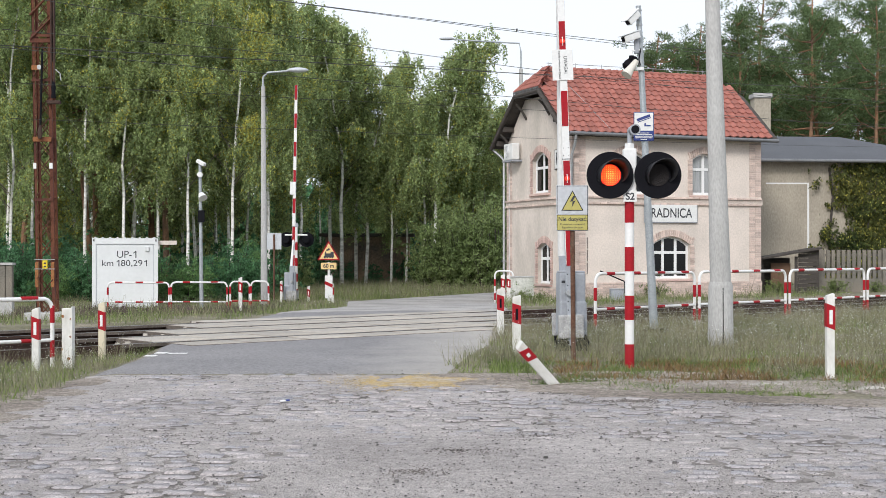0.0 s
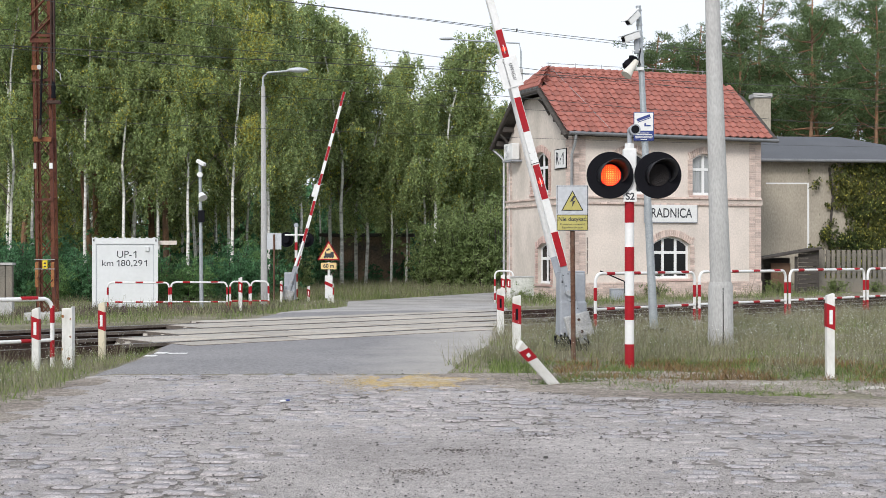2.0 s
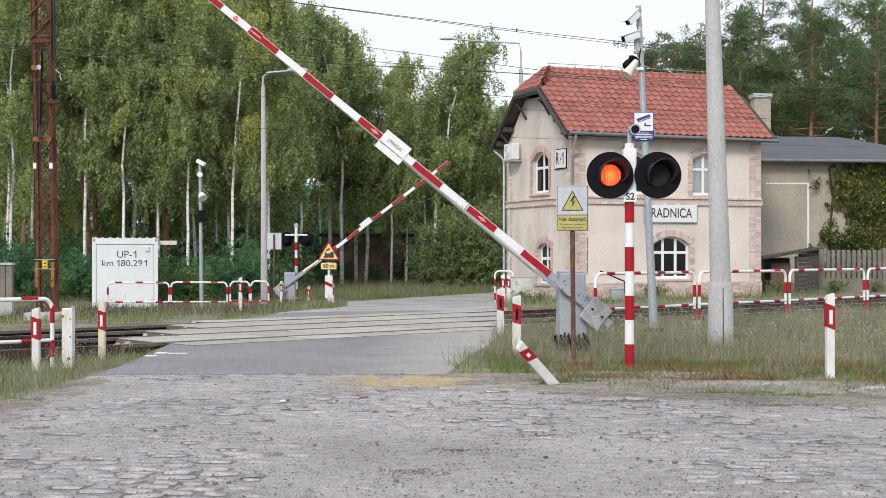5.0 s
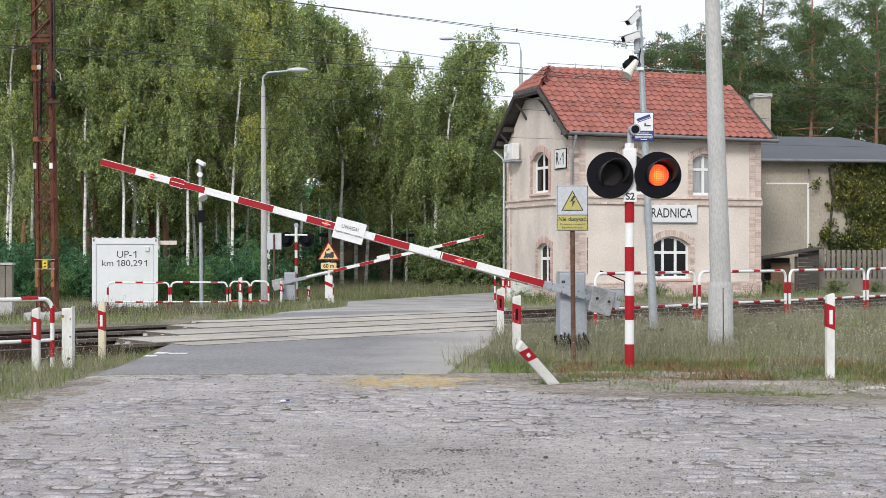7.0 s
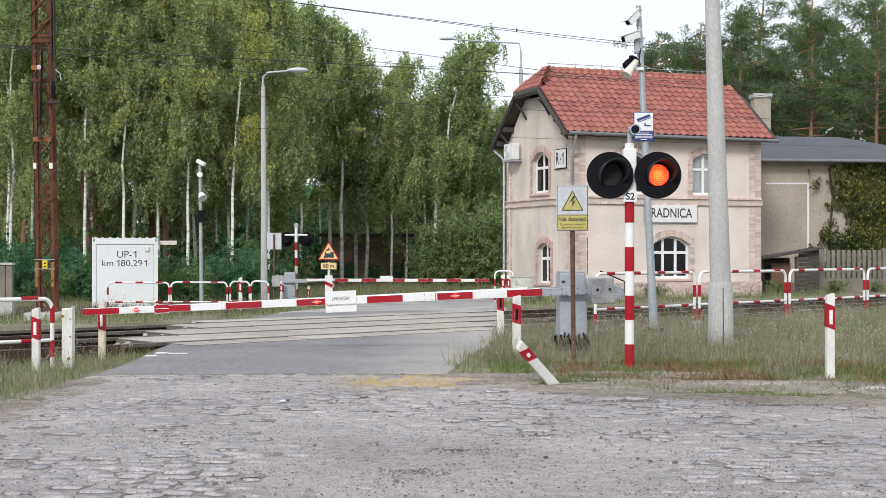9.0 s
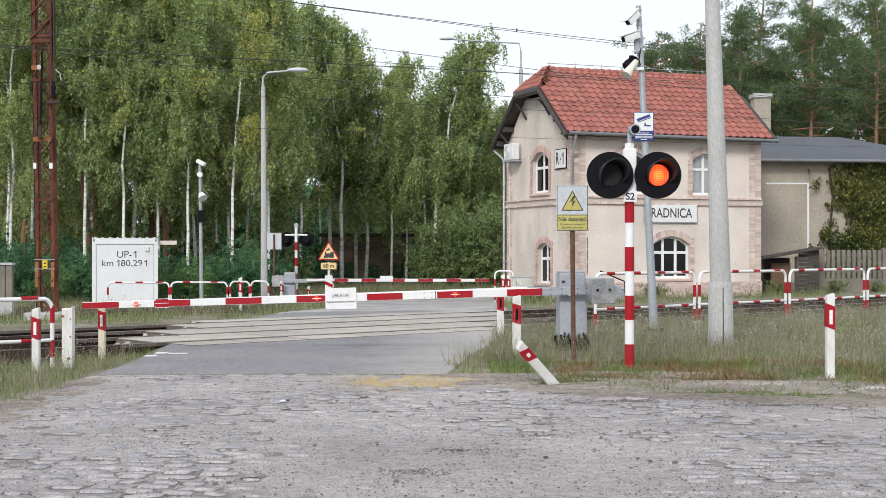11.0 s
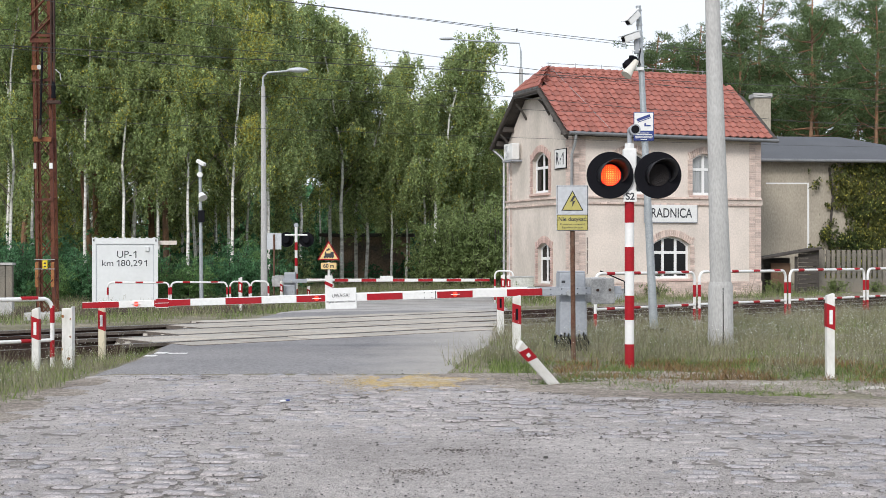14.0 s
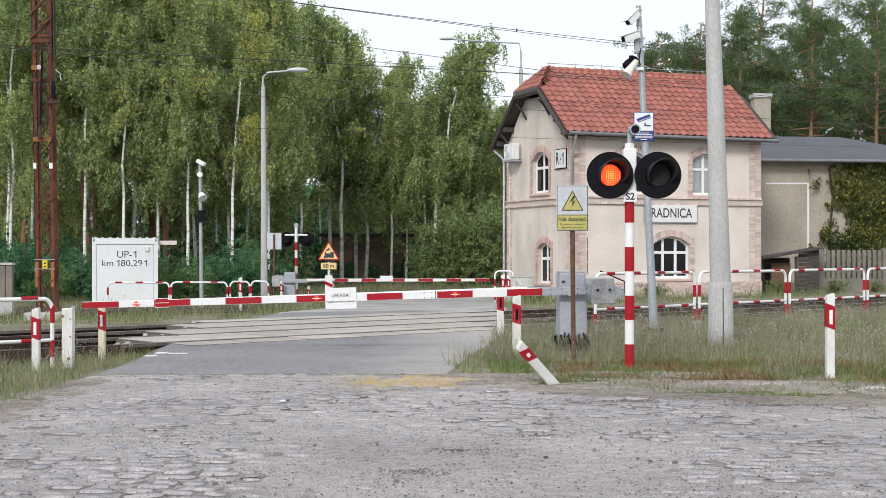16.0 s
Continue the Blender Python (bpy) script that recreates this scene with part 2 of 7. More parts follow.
def add_dust(m, colour, x_from, x_to, slope, y0):
    """Wind-blown dust over a road surface, thicker towards its edge and broken up by noise."""
    n, l = m.node_tree.nodes, m.node_tree.links
    b = n["Principled BSDF"]
    src = b.inputs["Base Color"].links[0].from_socket
    co, sep = n.new("ShaderNodeTexCoord"), n.new("ShaderNodeSeparateXYZ")
    l.new(co.outputs["Object"], sep.inputs[0])
    ya = n.new("ShaderNodeMath")
    ya.operation = "MULTIPLY_ADD"
    ya.inputs[1].default_value, ya.inputs[2].default_value = -slope, slope * y0
    l.new(sep.outputs["Y"], ya.inputs[0])
    add = n.new("ShaderNodeMath")
    l.new(sep.outputs["X"], add.inputs[0])
    l.new(ya.outputs[0], add.inputs[1])
    nz = n.new("ShaderNodeTexNoise")
    nz.inputs["Scale"].default_value, nz.inputs["Detail"].default_value, nz.inputs["Roughness"].default_value = 1.3, 8, 0.7
    l.new(co.outputs["Object"], nz.inputs["Vector"])
    off = n.new("ShaderNodeMath")
    off.operation = "MULTIPLY_ADD"
    off.inputs[1].default_value, off.inputs[2].default_value = 2.6, -1.3
    l.new(nz.outputs["Fac"], off.inputs[0])
    tot = n.new("ShaderNodeMath")
    l.new(add.outputs[0], tot.inputs[0])
    l.new(off.outputs[0], tot.inputs[1])
    mr = n.new("ShaderNodeMapRange")
    mr.inputs["From Min"].default_value, mr.inputs["From Max"].default_value = x_from, x_to
    l.new(tot.outputs[0], mr.inputs["Value"])
    mx = n.new("ShaderNodeMix")
    mx.data_type = "RGBA"
    l.new(mr.outputs[0], mx.inputs["Factor"])
    l.new(src, mx.inputs["A"])
    mx.inputs["B"].default_value = (*colour, 1)
    l.new(mx.outputs["Result"], b.inputs["Base Color"])


add_dust(M_ASPHALT, (0.36, 0.34, 0.315), -1.5, 0.4, 0.05, 17)


# ---- builders ----
def mesh_ob(name, bm, material, parent=None, label="", smooth=False):
    me = bpy.data.meshes.new(name)
    bm.to_mesh(me)
    bm.free()
    for m in (material if isinstance(material, (list, tuple)) else [material]):
        me.materials.append(m)
    if smooth:
        me.polygons.foreach_set("use_smooth", [True] * len(me.polygons))
    ob = new(name, me)
    if parent is not None:
        ob.parent = parent
    if label:
        ob["label"] = label
    return ob


def part(name, bm, material, parent, label="", smooth=False):
    return mesh_ob(name, bm, material, parent, label, smooth)


def thing(name, at, label, category, group="", kind="", rz=0.0):
    e = new(name)
    e.empty_display_size = 0.2
    e.matrix_basis = pose(*at, 0, 0, rz)
    return tagged(e, label, category, group, kind)


def box(bm, x0, x1, y0, y1, z0, z1, bevel=0.0, m=None):
    r = bmesh.ops.create_cube(bm, size=1)
    t = Matrix.Translation(((x0 + x1) / 2, (y0 + y1) / 2, (z0 + z1) / 2)) @ Matrix.Diagonal((abs(x1 - x0), abs(y1 - y0), abs(z1 - z0), 1))
    if m is not None and bevel == 0:
        t = m @ t
    bmesh.ops.transform(bm, matrix=t, verts=r["verts"])
    if bevel:
        es = list({e for v in r["verts"] for e in v.link_edges})
        g = bmesh.ops.bevel(bm, geom=es, offset=bevel, segments=2, affect="EDGES", profile=0.5)
        if m is not None:
            bmesh.ops.transform(bm, matrix=m, verts=list({v for f in g["faces"] for v in f.verts} | {v for v in r["verts"] if v.is_valid}))
    return bm


def Box(x0, x1, y0, y1, z0, z1, bevel=0.0, m=None):
    return box(bmesh.new(), x0, x1, y0, y1, z0, z1, bevel, m)


def tube(bm, pts, radii, sides=12, caps=True):
    """A tube through the points, its radius given point by point."""
    pts = [Vector(p) for p in pts]
    if not isinstance(radii, (list, tuple)):
        radii = [radii] * len(pts)
    rings, ref = [], None
    for i, p in enumerate(pts):
        d = (pts[min(i + 1, len(pts) - 1)] - pts[max(i - 1, 0)]).normalized()
        if ref is None:
            ref = Vector((1, 0, 0)) if abs(d.x) < 0.8 else Vector((0, 1, 0))
        a = (ref - d * ref.dot(d)).normalized()
        ref = a
        b = d.cross(a)
        rings.append([bm.verts.new(p + (a * math.cos(2 * math.pi * k / sides) + b * math.sin(2 * math.pi * k / sides)) * radii[i]) for k in range(sides)])
    for r0, r1 in zip(rings, rings[1:]):
        for k in range(sides):
            bm.faces.new((r0[k], r0[(k + 1) % sides], r1[(k + 1) % sides], r1[k])).smooth = True
    if caps:
        # ends of their own, so that the round sides keep their shading
        bm.faces.new([bm.verts.new(v.co) for v in rings[0][::-1]])
        bm.faces.new([bm.verts.new(v.co) for v in rings[-1]])
    return bm


def Tube(pts, radii, sides=12):
    return tube(bmesh.new(), pts, radii, sides)


def prism(bm, pts, y0, y1):
    """A flat outline in x and z, made solid from y0 to y1."""
    a = [bm.verts.new((x, y0, z)) for x, z in pts]
    b = [bm.verts.new((x, y1, z)) for x, z in pts]
    bm.faces.new(a)
    bm.faces.new(b[::-1])
    for i in range(len(pts)):
        j = (i + 1) % len(pts)
        bm.faces.new((a[j], a[i], b[i], b[j]))
    return bm


def Prism(pts, y0, y1):
    return prism(bmesh.new(), pts, y0, y1)


def mesh_np(name, verts, faces, material, parent=None, smooth=False, index=None):
    me = bpy.data.meshes.new(name)
    verts, faces = np.asarray(verts, "f"), np.asarray(faces, "i")
    k = faces.shape[1]
    me.vertices.add(len(verts))
    me.vertices.foreach_set("co", verts.ravel())
    me.loops.add(faces.size)
    me.loops.foreach_set("vertex_index", faces.ravel())
    me.polygons.add(len(faces))
    me.polygons.foreach_set("loop_start", np.arange(0, faces.size, k, dtype="i"))
    for m in (material if isinstance(material, (list, tuple)) else [material]):
        me.materials.append(m)
    if index is not None:
        me.polygons.foreach_set("material_index", np.asarray(index, "i"))
    if smooth:
        me.polygons.foreach_set("use_smooth", np.ones(len(faces), bool))
    me.update(calc_edges=True)
    me.validate()
    ob = new(name, me)
    if parent is not None:
        ob.parent = parent
    return ob


def writing(name, text, size, m, material, parent, align="CENTER", squeeze=1.0, bold=0.0):
    """Flat lettering with a little depth, set by the built-in font; it reads along x, upright along z, facing -y."""
    cu = bpy.data.curves.new(name, "FONT")
    cu.body, cu.size, cu.align_x, cu.align_y, cu.extrude, cu.offset = text, size, align, "CENTER", 0.0015, bold
    tmp = bpy.data.objects.new(name, cu)
    scene.collection.objects.link(tmp)
    me = bpy.data.meshes.new_from_object(tmp.evaluated_get(bpy.context.evaluated_depsgraph_get()))
    bpy.data.objects.remove(tmp)
    me.transform(m @ pose(0, 0, 0, 90, 0, 0) @ Matrix.Diagonal((squeeze, 1, 1, 1)))
    me.materials.clear()
    me.materials.append(material)
    ob = new(name, me)
    ob.parent = parent
    return ob


# ---- the lie of the land ----
RAIL = Vector((0.753, 0.658, 0))          # along the tracks
ACROSS = Vector((-0.658, 0.753, 0))       # across them, away from the near side
ORIGIN = Vector((-1.85, 30.8, 0))         # on the farthest rail


def track_q(x, y):
    return (x - ORIGIN.x) * ACROSS.x + (y - ORIGIN.y) * ACROSS.y


def smooth(a, b, v):
    t = np.clip((v - a) / (b - a), 0, 1)
    return t * t * (3 - 2 * t)


def road_mid(y):
    """The road's middle and half width at a distance y."""
    mid = -2.1 + 0.05 * (y - 17) - 0.5 * smooth(44, 53, y) + 0.47 * np.maximum(0, y - 52)
    half = 2.22 + 0.58 * smooth(17, 25, y) - 0.5 * smooth(30, 42, y) + 0.3 * smooth(44, 53, y)
    return mid, half


def gz(x, y):
    """Height of the ground."""
    x, y = np.asarray(x, float), np.asarray(y, float)
    q = track_q(x, y)
    z = -0.45 * smooth(0.5, 16, q)
    mid, half = road_mid(y)
    off = np.abs(x - mid) - half
    bed = smooth(-6.4, -5.7, q) * (1 - smooth(0.7, 1.4, q)) * smooth(-0.1, 0.5, off)
    z = z - 0.2 * bed
    z = z - 0.09 * smooth(-3.9, -5.2, x - 0.05 * (y - 17)) * smooth(12, 17, y) * (1 - smooth(-6.4, -5.8, q))
    return z


def gh(x, y):
    return float(gz(x, y))


def build_ground():
    xs = np.concatenate([[-600, -300, -150, -90, -60], np.arange(-40, 40.1, 0.5), [60, 90, 150, 300, 600]])
    ys = np.concatenate([[-200, -60, -20, -5], np.arange(2, 62, 0.5), [64, 67, 70, 75, 80, 90, 100, 120, 160, 240, 400, 800]])
    X, Y = np.meshgrid(xs, ys)
    rnd = np.random.default_rng(3).normal(0, 0.003, X.shape)
    Z = gz(X, Y) + rnd - 0.014
    v = np.stack([X, Y, Z], -1).reshape(-1, 3)
    w = len(xs)
    i = (np.arange(len(ys) - 1)[:, None] * w + np.arange(w - 1)[None]).ravel()
    f = np.stack([i, i + 1, i + w + 1, i + w], -1)
    tagged(mesh_np("ground", v, f, M_SOIL, smooth=True), "dry grassy verge and forest soil", "ground", kind="structure")


def strip(name, ys, left, right, lift, material, label, category, n=16, jag=0.0, seed=1):
    """A sheet of road that follows the ground between two edges."""
    rng = np.random.default_rng(seed)
    v, f = [], []
    for j, y in enumerate(ys):
        a, b = left(y) + rng.normal(0, jag), right(y) + rng.normal(0, jag)
        for i in range(n + 1):
            x = a + (b - a) * min(1.0, max(0.0, (i - 0.85) / (n - 1.7)) if 0 < i < n else i / n)
            v.append((x, y, gh(x, y) + (lift if 0 < i < n and 0 < j < len(ys) - 1 else -0.03)))
    for j in range(len(ys) - 1):
        for i in range(n):
            k = j * (n + 1) + i
            f.append((k, k + 1, k + n + 2, k + n + 1))
    return tagged(mesh_np(name, v, f, material, smooth=True), label, category, kind="structure")


def lerp_edge(pts):
    ys, xs = [p[1] for p in pts], [p[0] for p in pts]
    return lambda y: float(np.interp(y, ys, xs))


SAND_L = lerp_edge([(-14, -8), (-12, 6), (-7.0, 9), (-4.7, 11), (-4.1, 12.5), (-4.15, 15), (-4.3, 17)])
SAND_R = lerp_edge([(18, -8), (16, 11.2), (8, 12.3), (4.6, 13.2), (2.6, 14.0), (1.3, 14.6), (0.6, 15.5), (0.25, 16.6), (0.2, 17.0)])


def build_roads():
    strip("cobbled_yard", np.concatenate([np.arange(-8, 8, 1.0), np.arange(8, 16.8, 0.2)]), SAND_L, SAND_R, 0.0, M_SAND,
          "grey sand and dust filled between worn cobbles", "pavement", 40, 0.12)
    strip("road", np.arange(16.55, 44.1, 0.5), lambda y: float(road_mid(y)[0] - road_mid(y)[1]), lambda y: float(road_mid(y)[0] + road_mid(y)[1]),
          0.012, M_ASPHALT, "patched grey asphalt road over the level crossing", "road", 12, 0.03)
    strip("road_far", np.concatenate([np.arange(33.6, 60, 0.6), [62, 66, 70, 76]]), lambda y: float(road_mid(y)[0] - road_mid(y)[1] - 0.3),
          lambda y: float(road_mid(y)[0] + road_mid(y)[1] + 0.3), 0.02, M_FARROAD, "dusty pale road beyond the crossing", "road", 12, 0.08)


RAILS = (-0.15, -1.75, -3.3, -4.9)


def rail_point(q, s, z=0.0):
    p = ORIGIN + ACROSS * q + RAIL * s
    return Vector((p.x, p.y, z))


TURN = math.degrees(math.atan2(RAIL.y, RAIL.x))


def build_tracks():
    bed = bmesh.new()
    vs = []
    for q, z in ((1.1, -0.32), (0.7, -0.17), (-5.6, -0.17), (-6.0, -0.32)):
        vs.append([bed.verts.new(rail_point(q, s, z)) for s in (-60, 90)])
    for a, b in zip(vs, vs[1:]):
        bed.faces.new((a[0], a[1], b[1], b[0]))
    tagged(mesh_ob("track_bed", bed, M_BALLAST), "dark rust-stained ballast under the tracks", "track bed", kind="structure")
    for q in RAILS:
        r = thing("rail", rail_point(q, 0, 0.023), "rusty steel rail with a worn shiny head", "rail", "rails of the railway", rz=TURN)
        web = bmesh.new()
        box(web, -55, 85, -0.075, 0.075, -0.172, -0.158)
        box(web, -55, 85, -0.01, 0.01, -0.158, -0.04)
        box(web, -55, 85, -0.036, 0.036, -0.04, 0.0)
        part("rail_web", web, M_RUST, r)
        part("rail_head", Box(-55, 85, -0.026, 0.026, 0.001, 0.006), M_SHINE, r, "polished running surface")


build_ground()
build_roads()
build_tracks()


# ---- the station house ----
HOUSE_L, HOUSE_W, EAVE = 7.78, 5.7, 6.0


def wall_with_openings(name, parent, length, height, holes, thick, frame_of, material):
    """An upright wall along local x, cut by arched openings (x0, x1, z0, z1, rise): piers, sills and arched lintels in one mesh."""
    bm = bmesh.new()
    xs = sorted({0.0, length, *[h[0] for h in holes], *[h[1] for h in holes]})
    for a, b in zip(xs, xs[1:]):
        cut = sorted([h for h in holes if h[0] <= a + 1e-6 and h[1] >= b - 1e-6], key=lambda h: h[2])
        z = 0.0
        for h in cut:
            if h[2] > z:
                box(bm, a, b, 0, thick, z, h[2])
            z = h[3]
            n = 10
            w = h[1] - h[0]
            pts = [(h[0] + w * i / n, h[3] - h[4] * (2 * i / n - 1) ** 2) for i in range(n + 1)]
            prism(bm, pts + [(h[1], h[3] + 0.02), (h[0], h[3] + 0.02)], 0, thick)
            z = h[3] + 0.02
        box(bm, a, b, 0, thick, z, height)
    bmesh.ops.remove_doubles(bm, verts=bm.verts, dist=0.0005)
    bmesh.ops.transform(bm, matrix=frame_of, verts=bm.verts)
    bmesh.ops.recalc_face_normals(bm, faces=bm.faces)
    return part(name, bm, material, parent)


def window(parent, m, w, z0, z1, rise, panes=2, transom=0.68, depth=0.14, glass=None):
    """A white casement window with panes, set back in its opening; m carries local x along the wall and -y outwards."""
    e = part("window", Box(-w / 2, w / 2, depth - 0.02, depth + 0.06, z0 - 0.03, z0 + 0.05, 0.004, m), M_FRAMEW, parent, "white double window with small top lights")
    zt = z0 + (z1 - z0) * transom
    bm = bmesh.new()
    for x in (-w / 2 + 0.04, w / 2 - 0.04):
        box(bm, x - 0.045, x + 0.045, depth, depth + 0.05, z0, z1 - rise)
    n = 8
    arch = [(-w / 2 + w * i / n, z1 - rise * (2 * i / n - 1) ** 2) for i in range(n + 1)]
    prism(bm, arch + [(x * 0.9, z - 0.06) for x, z in arch[::-1]], depth, depth + 0.05)
    box(bm, -w / 2, w / 2, depth - 0.012, depth + 0.04, zt - 0.05, zt + 0.05)
    box(bm, -w / 2, w / 2, depth, depth + 0.05, z0, z0 + 0.09)
    step = w / panes
    for k in range(1, panes):
        x = -w / 2 + step * k
        box(bm, x - 0.05, x + 0.05, depth - 0.01, depth + 0.05, z0, z1 - rise * (2 * k / panes - 1) ** 2 - 0.01)
    bmesh.ops.transform(bm, matrix=m, verts=bm.verts)
    part("window_frame", bm, M_FRAMEW, e)
    for k in range(panes):
        a, b = -w / 2 + step * k + 0.04, -w / 2 + step * (k + 1) - 0.04
        for p, q in ((z0 + 0.05, zt - 0.03), (zt + 0.03, z1 - 0.04)):
            part("pane", Box(a, b, depth + 0.02, depth + 0.03, p, q, 0, m), glass or M_GLASS, e)
    return e


BRICK_ME = {}


def brick(parent, m, size, material=None):
    key = (*size, (material or M_BRICK).name)
    if key not in BRICK_ME:
        bm = Box(-size[0] / 2, size[0] / 2, -size[1] / 2, size[1] / 2, -size[2] / 2, size[2] / 2, 0.005)
        me = bpy.data.meshes.new("brick")
        bm.to_mesh(me)
        bm.free()
        me.materials.append(material or M_BRICK)
        BRICK_ME[key] = me
    ob = new("brick", BRICK_ME[key])
    ob.parent = parent
    ob.matrix_basis = m
    return ob


def brick_arch(parent, m, w, z1, rise, z0, jamb=True, material=None):
    """A brick arch of standing bricks over an opening, and toothed brick jambs."""
    n = int((w + 0.36) / 0.085)
    for i in range(n):
        u = 2 * (i + 0.5) / n - 1
        x = u * (w / 2 + 0.16)
        z = z1 - rise * min(1.0, abs(u) * (1 + 0.3 / w)) ** 2 + 0.13
        brick(parent, m @ pose(x, -0.018, z, 0, math.degrees(u * rise * 4 / w * 0.5), 0), (0.075, 0.05, 0.25), material)
    if jamb:
        z, k = z0 + 0.04, 0
        while z < z1 - rise:
            for sgn in (-1, 1):
                wd = 0.19 if k % 2 else 0.16
                brick(parent, m @ pose(sgn * (w / 2 + wd / 2 + 0.003), -0.014, z), (wd, 0.05, 0.068), material)
            z += 0.08
            k += 1


def build_house():
    h = thing("station_house", (4.53, 47.5, -0.4), "cream plastered two-storey brick station house with a red tiled roof", "house", rz=21)
    L, W = HOUSE_L, HOUSE_W
    front = Matrix.Identity(4)
    gable = pose(0, W, 0, 0, 0, -90)      # local x runs from the far gable corner to the near one, -y points out
    fh = [(3.16, 4.74, 0.92, 2.43, 0.28), (1.76, 2.93, 3.95, 5.45, 0.2), (4.84, 5.9, 3.95, 5.45, 0.2)]
    wall = wall_with_openings("front_wall", h, L, EAVE, fh, 0.4, front, M_CREAM)
    gh_ = [(W - 2.85, W - 1.75, 0.72, 2.2, 0.2), (W - 3.3, W - 1.9, 4.05, 5.55, 0.3)]
    gw = wall_with_openings("gable_wall", h, W, EAVE, gh_, 0.4, gable @ pose(0, 0.002, 0), M_CREAM_OLD)
    part("gable_top", _moved(Prism([(0, EAVE), (W, EAVE), (W - 1.72, 7.6), (1.72, 7.6)], 0.002, 0.4), gable), M_CREAM_OLD, h)
    part("back_wall", Box(0.41, L - 0.41, W - 0.4, W - 0.002, 0, EAVE), M_CREAM, h)
    part("end_wall", Box(L - 0.4, L - 0.003, 0.41, W - 0.003, 0, EAVE), M_CREAM, h)
    part("end_gable", _moved(Prism([(0.1, EAVE), (W - 0.1, EAVE), (W - 1.9, 7.5), (1.9, 7.5)], -0.4, -0.002), pose(L, 0, 0, 0, 0, 90)), M_CREAM, h)
    part("dark_interior_floor", Box(0.42, L - 0.42, 0.42, W - 0.42, 3.55, 3.7), M_GREYWOOD, h)
    for x0, x1, z0, z1, r in fh:
        c = pose((x0 + x1) / 2, 0, 0)
        # The right upper window gets panes painted with curtain and sky reflection.
        window(h, c, x1 - x0, z0, z1, r, 3 if x1 - x0 > 1.4 else 2, 0.62, glass=M_NETSKY if x0 > 4 else None)
        brick_arch(wall, c, x1 - x0, z1, r, z0)
    for x0, x1, z0, z1, r in gh_:
        c = gable @ pose((x0 + x1) / 2, 0, 0)
        window(h, c, x1 - x0, z0, z1, r, 2, 0.62)
        brick_arch(gw, c, x1 - x0, z1, r, z0, material=M_BRICK_RED)
    # string course, plinth and corner strips of brick
    for m, ln, own in ((front, L, wall), (gable, W, gw)):
        part("string_course", _moved(Box(-0.05 if m is front else 0, ln + 0.05, -0.035, -0.003, 3.62, 3.80), m), M_MORTAR, own)
        n = int(ln / 0.265)
        for i in range(n):
            x = (i + 0.5) * ln / n
            for z, pr in ((3.60, 0.05), (3.82, 0.065)):
                brick(own, m @ pose(x, -pr + 0.02, z), (0.25, 0.09, 0.068))
    part("brick_plinth", _moved(Box(-0.03, L + 0.03, -0.03, -0.003, 0, 0.78), front), M_MORTAR, wall)
    part("brick_plinth", _moved(Box(0, W - 0.0, -0.03, -0.003, 0, 0.6), gable), M_MORTAR, gw)
    rng = random.Random(5)
    bricks = []
    for m, ln, hgt in ((front, L, 0.78), (gable, W, 0.6)):
        z, k = 0.04, 0
        while z < hgt:
            x = 0.13 * (k % 2)
            while x < ln - 0.05:
                bricks.append(m @ pose(min(x + 0.125, ln - 0.12), -0.035 - rng.random() * 0.008, z))
                x += 0.265
            z += 0.08
            k += 1
    for m, ln in ((front, L), (gable, W)):
        for side in (0, 1):
            z, k = 0.82, 0
            while z < EAVE - 0.1:
                if not 3.52 < z < 3.9:
                    for j in range(2):
                        x = 0.128 + 0.258 * j
                        bricks.append(m @ pose(x if side == 0 else ln - x, 0.012, z))
                z += 0.08
                k += 1
    far = bmesh.new()
    for i, m in enumerate(bricks):
        if i < 130:
            brick(wall, m, (0.25, 0.05, 0.068))
        else:
            box(far, -0.125, 0.125, -0.025, 0.025, -0.034, 0.034, 0, m)
    tagged(part("brickwork", far, M_BRICK, h), kind="stuff")
    # roof
    zr, o = 8.66, 0.45
    ze, zh = EAVE + 0.02, 7.82
    s = (zr - ze) / (W / 2 + o)
    yh = (zh - ze) / s - o
    deck = bmesh.new()
    x0, x1, r0, r1 = -o, L + o, 0.35, L - 0.35
    top = [(x0, -o, ze), (x1, -o, ze), (x1, yh, zh), (r1, W / 2, zr), (r0, W / 2, zr), (x0, yh, zh),
           (x0, W + o, ze), (x1, W + o, ze), (x1, W - yh, zh), (x0, W - yh, zh)]
    V = [deck.verts.new(p) for p in top]
    U = [deck.verts.new((x, y, z - 0.12)) for x, y, z in top]
    for f in ((0, 1, 2, 3, 4, 5), (7, 6, 9, 4, 3, 8), (5, 4, 9), (2, 8, 3)):
        deck.faces.new([V[i] for i in f])
        deck.faces.new([U[i] for i in f[::-1]])
    rim = (0, 1, 2, 8, 7, 6, 9, 5)
    for a, b in zip(rim, rim[1:] + rim[:1]):
        deck.faces.new((V[b], V[a], U[a], U[b]))
    roof = part("roof", deck, M_GREYWOOD, h, "roof boarding with dark wooden soffit")
    rows, pitch = 13, math.degrees(math.atan(s))
    run = math.hypot(W / 2 + o, zr - ze) / rows
    wide = 0.30

